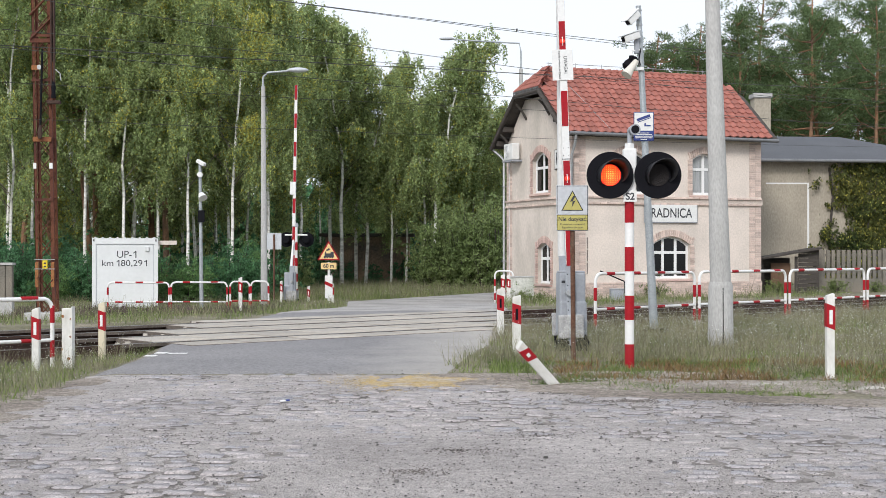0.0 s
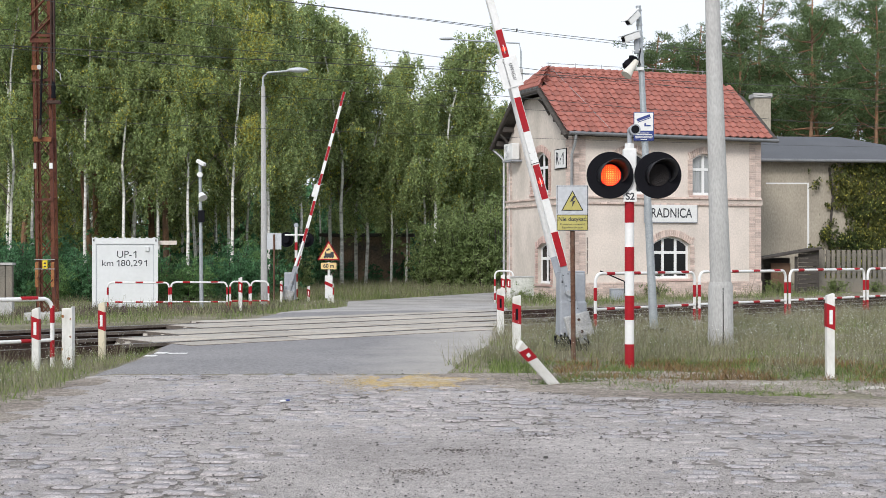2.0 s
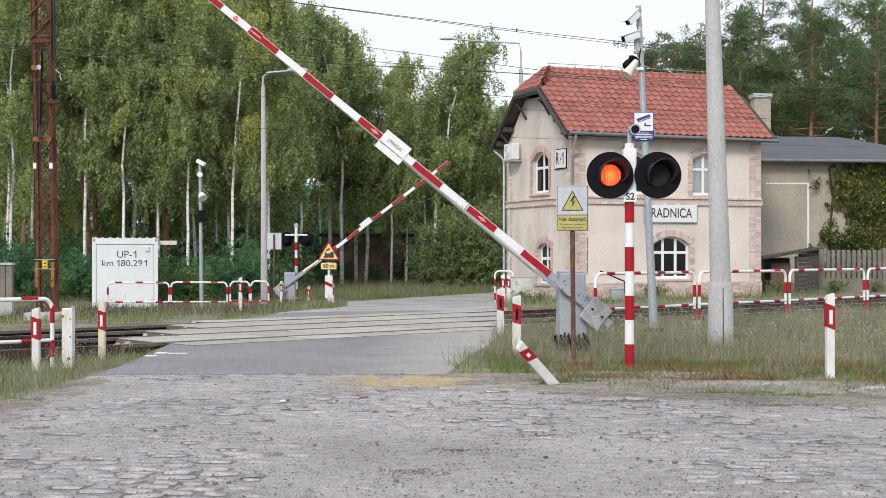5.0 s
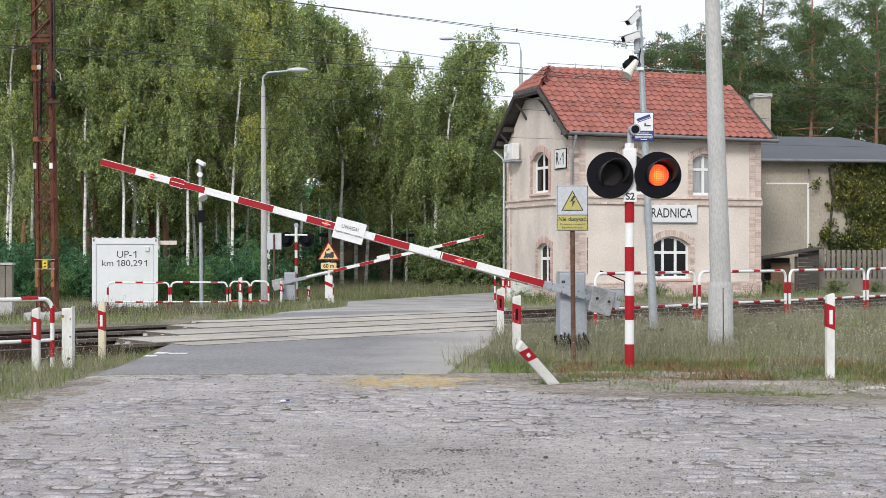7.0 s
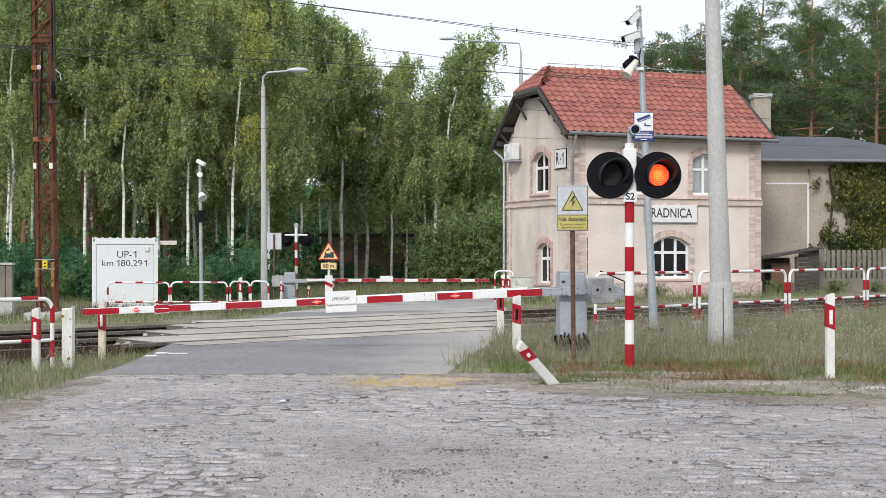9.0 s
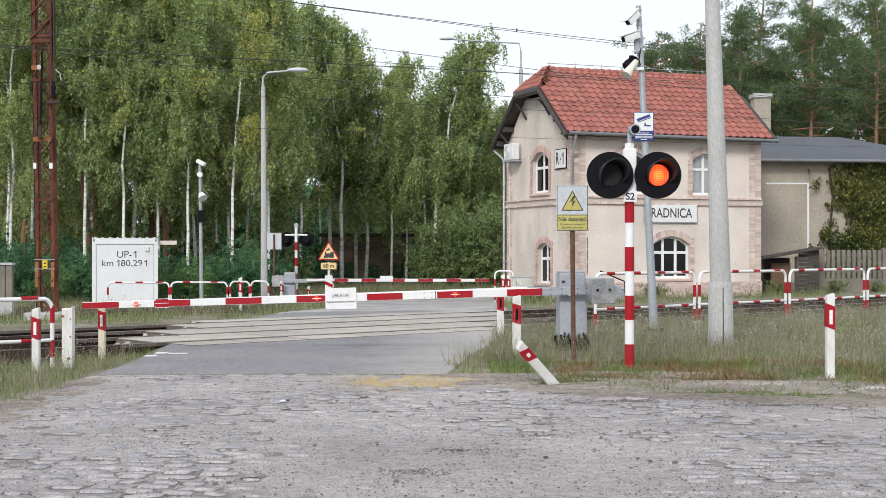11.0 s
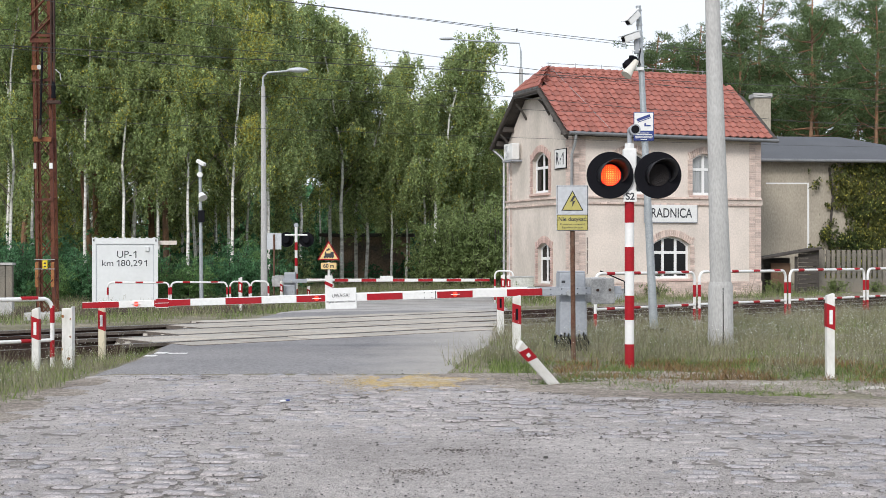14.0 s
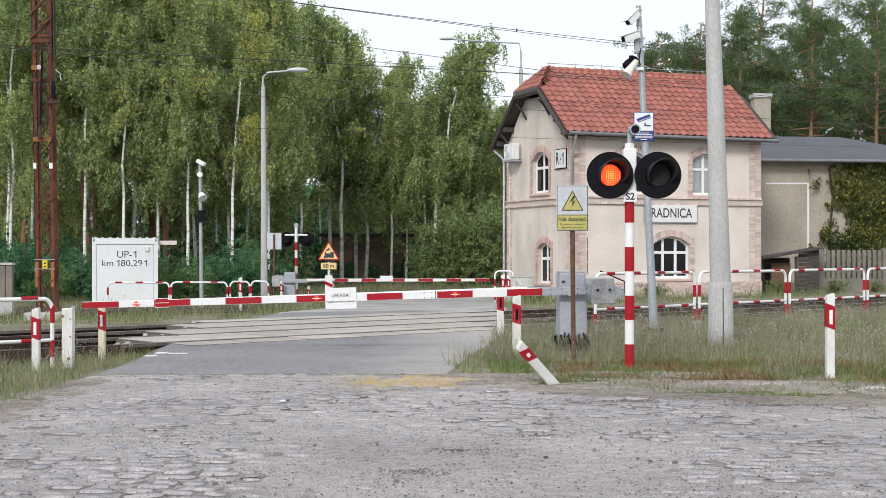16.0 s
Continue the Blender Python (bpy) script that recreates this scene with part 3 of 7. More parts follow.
    def tile_bm(bm, m):
        n, vs = 6, []
        for yy, zz in ((0, 0.040), (run + 0.05, 0.006)):
            vs.append([bm.verts.new(m @ Vector((wide * 1.06 * (i / n - 0.5), yy, zz + 0.03 * math.cos(2 * math.pi * (i / n))))) for i in range(n + 1)])
        lo = [bm.verts.new(m @ Vector((wide * 1.06 * (i / n - 0.5), 0, 0.004 + 0.03 * math.cos(2 * math.pi * (i / n))))) for i in range(n + 1)]
        for i in range(n):
            bm.faces.new((vs[0][i], vs[0][i + 1], vs[1][i + 1], vs[1][i]))
            bm.faces.new((lo[i], lo[i + 1], vs[0][i + 1], vs[0][i]))
        return bm
    tme = bpy.data.meshes.new("roof_tile")
    b = tile_bm(bmesh.new(), Matrix.Identity(4))
    b.to_mesh(tme)
    b.free()
    tme.materials.append(M_TILE)
    rest, count = bmesh.new(), 0
    cols = int((x1 - x0) / wide)
    for r in range(rows):
        fy = r * run * math.cos(radians(pitch)) - o
        fz = ze + r * run * math.sin(radians(pitch))
        for c in range(cols):
            x = x0 + wide * (c + 0.5)
            inset = max(0.0, (fz + 0.15 - zh) / (zr - zh)) * (o + 0.35)
            if x < x0 + inset or x > x1 - inset:
                continue
            m = pose(x, fy, fz + 0.04, pitch, 0, 0)
            if c < 24 and count < 290:
                ob = new("roof_tile", tme)
                ob.parent = roof
                ob.matrix_basis = m
                count += 1
            else:
                tile_bm(rest, m)
    hip = math.degrees(math.atan((zr - zh) / (o + 0.35)))
    hl = math.hypot(zr - zh, o + 0.35)
    for r in range(4):
        for c in range(14):
            y = yh + (W - 2 * yh) * (c + 0.5) / 14
            k = r / 4.0
            if abs(y - W / 2) > (W / 2 - yh) * (1 - k) + 0.05:
                continue
            tile_bm(rest, pose(x0, y, zh + 0.04, 0, 0, -90) @ pose(0, 0, 0, hip, 0, 0) @ pose(0, hl * k, 0))
    tagged(part("tiling", rest, M_TILE, h), kind="stuff")
    for i in range(24):
        x = r0 + (r1 - r0) * i / 24
        part("ridge_tile", Tube([(x, W / 2, zr + 0.0), (x + (r1 - r0) / 24 + 0.02, W / 2, zr + 0.02)], [0.085, 0.10], 8), M_TILE, roof)
    for yy in (yh, W - yh):
        for i in range(6):
            a, c = Vector((x0, yy, zh + 0.02)), Vector((r0, W / 2, zr + 0.02))
            part("ridge_tile", Tube([a.lerp(c, i / 6), a.lerp(c, (i + 1.1) / 6)], [0.09, 0.08], 8), M_TILE, roof)
    for ya, za, yb, zb in ((-o, ze, yh, zh), (W + o, ze, W - yh, zh), (yh, zh, W - yh, zh)):
        bb = bmesh.new()
        tube(bb, [(x0 - 0.012, ya, za - 0.12), (x0 - 0.012, yb, zb - 0.12)], 0.1, 4)
        part("bargeboard", bb, M_GREYWOOD, h, "dark weathered bargeboard")
    for yy in (0.35, W - 0.35, W / 2 - 1.0, W / 2 + 1.0):
        zz = ze + (min(yy, W - yy) + o) * s - 0.25
        part("roof_bracket", Tube([(0.0, yy, min(zz, 7.4) - 0.55), (-0.2, yy, min(zz, 7.4) - 0.22), (-0.42, yy, min(zz, 7.4))], 0.05, 6), M_GREYWOOD, h)
    for yy in (0.0, 0.62, W - 0.62, W):
        zz = ze + (min(yy, W - yy) + o) * s - 0.30
        part("purlin_end", Box(x0 + 0.03, 0.0, yy - 0.075, yy + 0.075, zz - 0.1, zz + 0.09, 0.01), M_GREYWOOD, h)
    for k in range(3):
        part("hip_board", Box(x0 - 0.05 - 0.012 * k, x0 - 0.02 - 0.012 * k, yh - 0.06, W - yh + 0.06, zh - 0.20 + 0.085 * k, zh - 0.122 + 0.085 * k, 0.006), M_GREYBOARD, h, "weathered blue-grey hip board")
    for x_0, x_1, z_0, z_1, r_ in gh_:
        part("brick_sill", _moved(Box(x_0 - 0.14, x_1 + 0.14, -0.1, 0.1, z_0 - 0.11, z_0 - 0.03, 0.012), gable), M_BRICK_RED, gw, "sloping red brick sill")
    for x_0, x_1, z_0, z_1, r_ in fh:
        part("brick_sill", Box(x_0 - 0.12, x_1 + 0.12, -0.09, 0.1, z_0 - 0.11, z_0 - 0.03, 0.012), M_BRICK_RED, wall, "sloping red brick sill")
    for z_, y_ in ((2.4, W - 0.08), (1.5, W - 0.08), (4.4, W - 0.08)):
        part("pipe_clip", Box(-0.17, 0.0, y_ + 0.06, y_ + 0.2, z_, z_ + 0.03), M_ZINC, h)
    part("wall_cable", Tube([(-0.03, W - 0.3, 5.4), (-0.03, W - 0.3, 0.7)], 0.018, 6), M_WHITE, h, "thin white cable down the gable")
    for z_ in (1.1, 1.55, 2.0):
        part("wall_valve", Tube([(0.55, -0.06, z_), (0.55, -0.06, z_ + 0.4)], 0.014, 6), M_RUST, h)
    g = bmesh.new()
    tube(g, [(x0 + 0.1, -o - 0.06, ze - 0.02), (x1 - 0.05, -o - 0.06, ze - 0.06)], 0.065, 10)
    part("gutter", g, M_GUTTER, h, "dark zinc gutter along the eaves")
    part("downpipe", Tube([(-0.1, -o - 0.05, ze - 0.05), (-0.1, -o + 0.05, ze - 0.4), (-0.07, -0.1, ze - 0.75), (-0.07, -0.1, 2.4)], 0.05, 10), M_ZINC, h)
    part("downpipe", Tube([(x0, W + o, ze - 0.12), (-0.12, W + 0.25, ze - 0.45), (-0.1, W + 0.05, ze - 0.6), (-0.1, W + 0.05, 0.1)], 0.05, 10), M_ZINC, h)
    def on_slope(x, k):
        return (x, -o + (W / 2 + o) * k, ze + (zr - ze) * k + 0.09)
    part("lightning_wire", Tube([(r0, W / 2, zr + 0.22), (r1, W / 2, zr + 0.22)], 0.012, 5), M_ZINC, h)
    for x in np.arange(r0 + 0.1, r1, 1.1):
        part("wire_holder", Tube([(x, W / 2, zr + 0.06), (x, W / 2, zr + 0.27)], 0.012, 5), M_ZINC, h)
    part("lightning_wire", Tube([on_slope(r0 + 0.15, 1.0), on_slope(r0 + 0.6, 0.5), on_slope(r0 + 1.0, 0.0)], 0.008, 5), M_ZINC, h, "pale lightning conductor down the tiles")
    part("lightning_wire", Tube([on_slope(2.2, 1.0), on_slope(2.3, 0.5), on_slope(2.32, 0.42)], 0.012, 5), M_RUST, h)
    sg = part("station_sign", Box(2.85, 4.99, -0.085, -0.05, 2.95, 3.57, 0.012), M_WHITE, h, "white enamel station name board")
    part("sign_border", Box(2.82, 5.02, -0.07, -0.042, 2.92, 3.60, 0.004), M_GREY, h)
    writing("lettering", "RADNICA", 0.48, pose(3.93, -0.088, 3.26), M_INK, sg, squeeze=0.80, bold=0.004)
    s2 = part("plate", _moved(Box(W - 1.30, W - 0.42, -0.06, -0.02, 4.86, 5.52, 0.01), gable), M_WHITE, h, "white plate with black letters")
    part("plate_border", _moved(Box(W - 1.33, W - 0.39, -0.05, -0.015, 4.83, 5.55, 0.004), gable), M_BLACK, h)
    writing("lettering", "R", 0.62, gable @ pose(W - 1.08, -0.063, 5.19), M_INK, s2, squeeze=0.72, bold=0.008)
    writing("lettering", "r", 0.44, gable @ pose(W - 0.83, -0.063, 5.14), M_INK, s2, squeeze=0.62, bold=0.008)
    one = bmesh.new()
    prism(one, [(-0.03, -0.21), (0.03, -0.21), (0.03, 0.22), (-0.02, 0.22), (-0.13, 0.10), (-0.13, 0.04), (-0.03, 0.13)], -0.003, 0)
    part("numeral", _moved(one, gable @ pose(W - 0.60, -0.061, 5.19)), M_INK, s2)
    ac = part("air_conditioner", _moved(Box(0.6, 1.4, -0.40, -0.08, 5.38, 6.0, 0.03), gable), M_WHITE, h, "white outdoor air-conditioning unit")
    for r in (0.24, 0.19, 0.14, 0.09, 0.04):
        ring = [(0.92 + r * math.cos(math.pi * k / 12), -0.412, 5.69 + r * math.sin(math.pi * k / 12)) for k in range(25)]
        part("grille_ring", Tube(ring, 0.010, 5), M_WHITE, ac)
    part("fan_well", _moved(_disc(0.235, 0.012, (0.92, -0.401, 5.69)), gable), M_SIGNGREY, ac)
    for ob in [c for c in ac.children if c.name.startswith("grille_ring")]:
        ob.matrix_basis = gable
    part("bracket", _moved(Box(0.55, 1.45, -0.43, 0, 5.31, 5.37), gable), M_GREY, ac)


def _moved(bm, m):
    bmesh.ops.transform(bm, matrix=m, verts=bm.verts)
    return bm


def _disc(r, d, at, sides=32):
    """A round plate facing -y."""
    return Tube([(at[0], at[1] - d / 2, at[2]), (at[0], at[1] + d / 2, at[2])], r, sides)


build_house()


# ---- barn, shed and walls beside the house ----
def build_barn():
    b = thing("barn", (12.3, 55.0, -0.5), "old grey rendered outbuilding with a dark felt roof", "outbuilding")
    part("wall", Box(0, 16, 0, 0.4, 0, 5.75), M_OCHRE, b, "stained beige rendered wall")
    part("side_wall", Box(0, 0.4, 0.41, 7, 0, 5.75), M_OCHRE, b)
    part("side_wall", Box(15.6, 16, 0.41, 7, 0, 5.75), M_OCHRE, b)
    part("back_wall", Box(0.41, 15.6, 6.6, 7, 0, 5.75), M_OCHRE, b)
    roof = bmesh.new()
    a = [(-0.3, -0.5, 5.72), (9.0, -0.5, 5.66), (16.4, -0.5, 5.6), (16.4, 7.4, 5.62), (-0.3, 7.4, 5.7)]
    t = [(-0.3, 3.2, 6.95), (4.7, 3.2, 6.9), (8.5, 3.2, 6.25), (16.4, 3.2, 6.2)]
    va, vt = [roof.verts.new(p) for p in a], [roof.verts.new(p) for p in t]
    roof.faces.new((va[0], va[1], vt[2], vt[1], vt[0]))
    roof.faces.new((va[1], va[2], vt[3], vt[2]))
    roof.faces.new((va[3], va[4], vt[0], vt[1], vt[2], vt[3]))
    roof.faces.new((va[4], va[0], vt[0]))
    roof.faces.new((va[2], va[3], vt[3]))
    part("roof", roof, M_FELT, b, "grey felt roof")
    part("gutter", Tube([(-0.2, -0.56, 5.66), (16.3, -0.56, 5.52)], 0.07, 8), M_GUTTER, b)
    part("chalk_line", Box(0.8, 2.55, -0.008, 0.002, 4.72, 4.78), M_WHITE, b, "white painted outline of a former opening")
    part("chalk_line", Box(2.47, 2.55, -0.009, 0.002, 1.9, 4.72), M_WHITE, b)
    ch = thing("chimney", (14.05, 60.0, 4.15), "pale rendered chimney behind the house roof", "chimney")
    part("shaft", Box(-0.36, 0.36, -0.4, 0.4, 0, 4.1, 0.01), M_OCHRE, ch)
    part("cap", Box(-0.42, 0.42, -0.47, 0.47, 4.1, 4.3, 0.02), M_CONCRETE, ch)


def build_shed():
    s = thing("shed", (12.0, 51.6, -0.45), "small weathered dark wooden lean-to shed", "shed")
    for x in (0.15, 1.45, 2.15):
        part("post", Box(x - 0.05, x + 0.05, 0, 0.1, 0, 1.75), M_GREYWOOD, s)
    part("roof", _moved(Box(-0.1, 2.4, -0.3, 1.5, 0, 0.06), pose(0, 0, 1.62, 0, -10, 0)), M_GREYWOOD, s)
    for k in range(12):
        part("board", Box(1.52, 2.3, -0.03 - 0.006 * (k % 2), 0.02, 0.1 + 0.16 * k, 0.245 + 0.16 * k), M_GREYWOOD, s)
    part("back_panel", Box(0.2, 1.5, 1.2, 1.25, 0.05, 1.7), M_GREYWOOD, s)
    part("door_leaf", Box(0.55, 1.3, 0.3, 0.36, 0.5, 1.5, 0.01), mat("faded_brown_panel", (0.16, 0.095, 0.06), 0.85), s, "faded brown panel")
    w = thing("concrete_fence", (14.6, 52.5, -0.5), "old concrete picket fence", "fence")
    part("base_wall", Box(0, 12, 0, 0.15, 0, 0.95), M_OLDCON, w)
    for k in range(60):
        part("picket", Box(0.05 + 0.2 * k, 0.19 + 0.2 * k, 0.02, 0.1, 0.95, 2.05, 0.01), M_OLDCON, w)
    for z in (1.15, 1.8):
        part("fence_rail", Box(0, 12, 0.1, 0.16, z, z + 0.1), M_OLDCON, w)
    for x in (0, 2.5, 5.0, 7.5, 10, 12):
        part("fence_post", Box(x - 0.09, x + 0.09, -0.04, 0.2, 0, 2.12, 0.01), M_OLDCON, w)


build_barn()
build_shed()


# ---- striped railings, guide posts ----
def railing(at, rz, length, height=1.08, mids=(0.42,), legs=(0, 1), slope=0.0):
    f = thing("railing", at, "white tubular railing with red bands", "railing", "railings at the crossing", rz=rz)
    r = 0.03
    c = 0.16
    pts = [(0, 0, -0.15), (0, 0, height - c)]
    for k in range(1, 6):
        a = math.pi / 2 * k / 5
        pts.append((c - c * math.cos(a), 0, height - c + c * math.sin(a)))
    for k in range(1, 6):
        a = math.pi / 2 * k / 5
        pts.append((length - c + c * math.sin(a), 0, height - c + c * math.cos(a)))
    pts.append((length, 0, -0.15))
    part("top_tube", Tube(pts, r, 10), M_WHITE, f)
    for z in mids:
        part("middle_tube", Tube([(0.02, 0, z), (length - 0.02, 0, z)], r * 0.85, 10), M_WHITE, f)
    n = max(2, round(length / 0.75))
    for k in range(n):
        x = (k + 0.55) * length / n
        if x + 0.12 < length - c and x - 0.12 > c:
            part("red_band", Tube([(x - 0.12, 0, height), (x + 0.12, 0, height)], r + 0.003, 10), M_RED, f)
        for z in mids:
            part("red_band", Tube([(x - 0.12, 0, z), (x + 0.12, 0, z)], r * 0.85 + 0.003, 10), M_RED, f)
    for x in (0, length):
        for z0 in (0.1, 0.58):
            part("red_band", Tube([(x, 0, z0), (x, 0, z0 + 0.24)], r + 0.003, 10), M_RED, f)
    return f


def guide_post(at, rz=0, height=0.9, tilt=None, bar="vertical", panel=(0.42, 0.28), body=None, w=0.065):
    g = thing("guide_post", at, "white road guide post with a red reflector panel", "guide post", "guide posts along the road", rz=rz)
    if tilt is not None:
        g.matrix_basis = pose(*at, *tilt)
    bm = bmesh.new()
    prism(bm, [(-w, -0.2), (w, -0.2), (w, height - 0.02), (-w, height - 0.05)], -0.05, 0.05)
    bmesh.ops.bevel(bm, geom=list(bm.edges), offset=0.008, segments=2, affect="EDGES")
    part("post_body", bm, body or M_POSTWHITE, g)
    band = bmesh.new()
    z, tall = height - panel[0], panel[1]
    prism(band, [(-w - 0.003, z), (w + 0.003, z - 0.04), (w + 0.003, z + tall - 0.04), (-w - 0.003, z + tall)], -0.054, 0.054)
    part("red_panel", band, M_RED, g, "slanted red panel")
    part("reflector", Box(-0.02, 0.02, -0.058, -0.05, z + 0.03, z + tall - 0.08, 0.003), M_BLACK if bar == "dark" else M_WHITE, g)
    return g


M_CREAMPOST = mat("yellowed_white_plastic", (0.62, 0.56, 0.42), 0.55, 0, 0.05, 2, 20, 0.02)


def build_railings():
    # along the tracks on the near side, right of the road
    a, b = Vector((2.83, 25.2)), Vector((5.18, 27.5))
    ang = math.degrees(math.atan2(b.y - a.y, b.x - a.x))
    d = (b - a).normalized()
    start = a.copy()
    for ln in (3.15, 3.25, 3.3, 3.3, 3.3):
        railing((start.x, start.y, gh(start.x, start.y)), ang, ln)
        start = start + d * (ln + 0.17)
    # near side, left of the road
    railing((-7.68, 16.83, -0.07), 41, 3.0, 0.92, (0.34,))
    # far side
    for x0, x1 in ((-10.95, -8.95), (-8.88, -7.05), (-6.95, -6.32), (-6.27, -5.7)):
        railing((x0, 44.3, gh(x0, 44.3) - 0.05), 0, x1 - x0, 0.98, (0.34,))
    railing((1.78, 46.5, gh(1.78, 46.5)), 0, 0.62, 1.1, (0.4,))
    for x, y, hgt, kind in ((4.62, 16.2, 1.02, "white"), (1.095, 20.15, 0.87, "dark"), (1.06, 25.0, 0.85, "dark"),
                            (-5.46, 18.2, 0.86, "white"), (-5.165, 20.55, 0.955, "cream"), (-5.6, 37.5, 1.0, "white"),
                            (-6.2, 52.0, 0.85, "white"), (-5.25, 53.0, 0.62, "white"), (-4.2, 51.5, 0.75, "white"),
                            (1.9, 43.0, 0.95, "white"), (2.15, 44.5, 0.95, "white")):
        guide_post((x, y, gh(x, y)), 0, hgt, None, kind, body=M_CREAMPOST if kind == "cream" else None, w=0.047 if x > 4 or x < -4.5 else 0.062)
    guide_post((1.25, 15.3, 0.0), 0, 0.70, (18, -43, 6), panel=(0.24, 0.16), w=0.053)
    st = thing("boundary_stone", (-5.15, 18.6, gh(-5.15, 18.6)), "white painted steel channel post with rust spots", "post")
    bm = Box(-0.065, 0.065, -0.05, 0.05, -0.2, 0.81, 0.008)
    box(bm, 0.065, 0.085, -0.07, 0.07, -0.2, 0.83, 0.004)
    part("post_body", bm, M_POSTWHITE, st)
    for x, z, r in ((-0.05, 0.70, 0.02), (0.055, 0.42, 0.016), (0.03, 0.12, 0.022), (-0.06, 0.25, 0.014), (0.06, 0.66, 0.018)):
        part("rust_spot", _disc(r, 0.004, (x, -0.051, z), 9), M_ORANGERUST, st)


build_railings()


# ---- poles ----
def build_concrete_pole():
    p = thing("concrete_pole", (4.36, 21.3, 0), "tall grey spun-concrete pole in a wider concrete foot", "pole")
    part("foot", Tube([(0, 0, -0.2), (0, 0, 0.95), (0, 0, 1.02)], [0.205, 0.19, 0.17], 20), M_CONCRETE, p, "octagonal lower section")
    part("shaft", Tube([(0, 0, 0.95), (-0.15, 0, 6.2)], [0.165, 0.105], 20), M_CONCRETE, p)
    part("earth_wire", Tube([(0.0, -0.2, 0.05), (0.0, -0.187, 0.93)], 0.008, 6), M_BLACK, p)


def build_camera_pole():
    p = thing("camera_pole", (3.95, 25.4, 0), "galvanised pole with cameras, loudspeaker and surveillance sign", "pole")
    top = Vector((-0.29, 0, 6.08))
    part("shaft", Tube([(0, 0, -0.2), (0, 0, 0.0), top * 0.5, top], [0.083, 0.083, 0.066, 0.05], 16), M_GALV, p)
    part("pole_cap", Tube([tuple(top), (top.x, 0, top.z + 0.02)], [0.054, 0.045], 14), M_ZINC, p)
    part("foot_plate", Box(-0.2, 0.25, -0.15, 0.15, -0.02, 0.06, 0.01), M_BLACK, p)

    def at(z):
        return top.x * z / 6.08
    for z in (6.0, 5.72, 5.02, 4.86, 4.12):
        part("band_clamp", Tube([(at(z), 0, z), (at(z), 0, z + 0.025)], 0.062, 14), M_ZINC, p)
    for z, dx, tilt, turn, ln in ((5.96, -0.05, -42, 30, 0.30), (5.56, -0.05, -20, 24, 0.34)):
        m = pose(at(z) + dx, -0.1, z, 0, tilt, turn)
        c = part("camera_housing", _moved(Box(-ln, 0, -0.075, 0.075, -0.085, 0.045, 0.016), m), M_WHITE, p, "white camera housing")
        part("sun_shield", _moved(Box(-ln - 0.05, 0.03, -0.09, 0.09, 0.05, 0.064, 0.004), m), M_PANEL, c)
        part("camera_glass", _moved(Box(-ln - 0.004, -ln + 0.004, -0.05, 0.05, -0.06, 0.03), m), M_BLACK, c)
        part("camera_arm", Tube([(at(z), 0, z - 0.12), (at(z) - 0.03, -0.06, z - 0.12), (at(z) + dx - 0.02, -0.1, z - 0.04)], 0.02, 8), M_ZINC, c)
    part("junction_box", Box(at(5.35) - 0.115, at(5.35) - 0.04, -0.1, 0.02, 5.20, 5.56, 0.008), M_GREY, p, "grey junction box")
    part("small_arm", Tube([(at(5.25), -0.05, 5.26), (at(5.25) - 0.17, -0.1, 5.24), (at(5.25) - 0.19, -0.1, 5.10)], 0.018, 8), M_WHITE, p)
    part("dome_camera", Tube([(at(5.1) - 0.19, -0.1, 5.15), (at(5.1) - 0.19, -0.1, 5.09), (at(5.1) - 0.19, -0.1, 5.04)], [0.05, 0.045, 0.02], 14), M_BLACK, p, "small dark dome camera")
    part("dark_floodlight", _moved(Tube([(0.06, 0.02, 0.06), (0, 0, 0), (-0.09, -0.04, -0.07), (-0.15, -0.06, -0.12)], [0.05, 0.085, 0.10, 0.085], 16), pose(at(5.0) - 0.15, 0.0, 5.06)), M_BLACK, p, "round black floodlight")
    part("loudspeaker", _moved(Tube([(0.03, 0, 0.04), (0, 0, 0), (-0.07, -0.03, -0.09), (-0.17, -0.07, -0.23), (-0.18, -0.075, -0.245)], [0.045, 0.055, 0.065, 0.10, 0.108], 22), pose(at(4.9) - 0.13, -0.12, 5.02)), M_CREAMHORN, p, "cream horn loudspeaker")
    part("bracket", Box(at(4.9) - 0.15, at(4.9) + 0.03, -0.1, -0.05, 4.88, 4.94, 0.006), M_WHITE, p)
    part("loose_cable", Tube([(at(5.3), -0.07, 5.3), (at(5.1) - 0.05, -0.09, 5.08), (at(5.0) - 0.02, -0.08, 4.97)], 0.009, 6), M_BLACK, p)
    sx = at(3.75) - 0.045
    sgn = part("surveillance_sign", Box(sx - 0.17, sx + 0.21, -0.10, -0.085, 3.56, 4.10, 0.01), M_SIGNBLUE, p, "white and blue surveillance sign")
    part("white_panel", Box(sx - 0.155, sx + 0.195, -0.103, -0.099, 3.75, 4.085), M_WHITE, sgn)
    tilted = pose(sx + 0.02, 0, 3.97, 0, -20, 0)
    part("pictogram", _moved(Box(-0.13, 0.13, -0.107, -0.101, -0.005, 0.045), tilted), M_SIGNBLUE, sgn)
    part("pictogram", _moved(Box(-0.12, 0.13, -0.107, -0.101, -0.03, -0.015), tilted), M_SIGNBLUE, sgn)
    part("pictogram_foot", Box(sx + 0.06, sx + 0.15, -0.107, -0.101, 3.83, 3.855), M_SIGNBLUE, sgn)
    part("pictogram_neck", Box(sx + 0.03, sx + 0.06, -0.107, -0.101, 3.83, 3.89), M_SIGNBLUE, sgn)
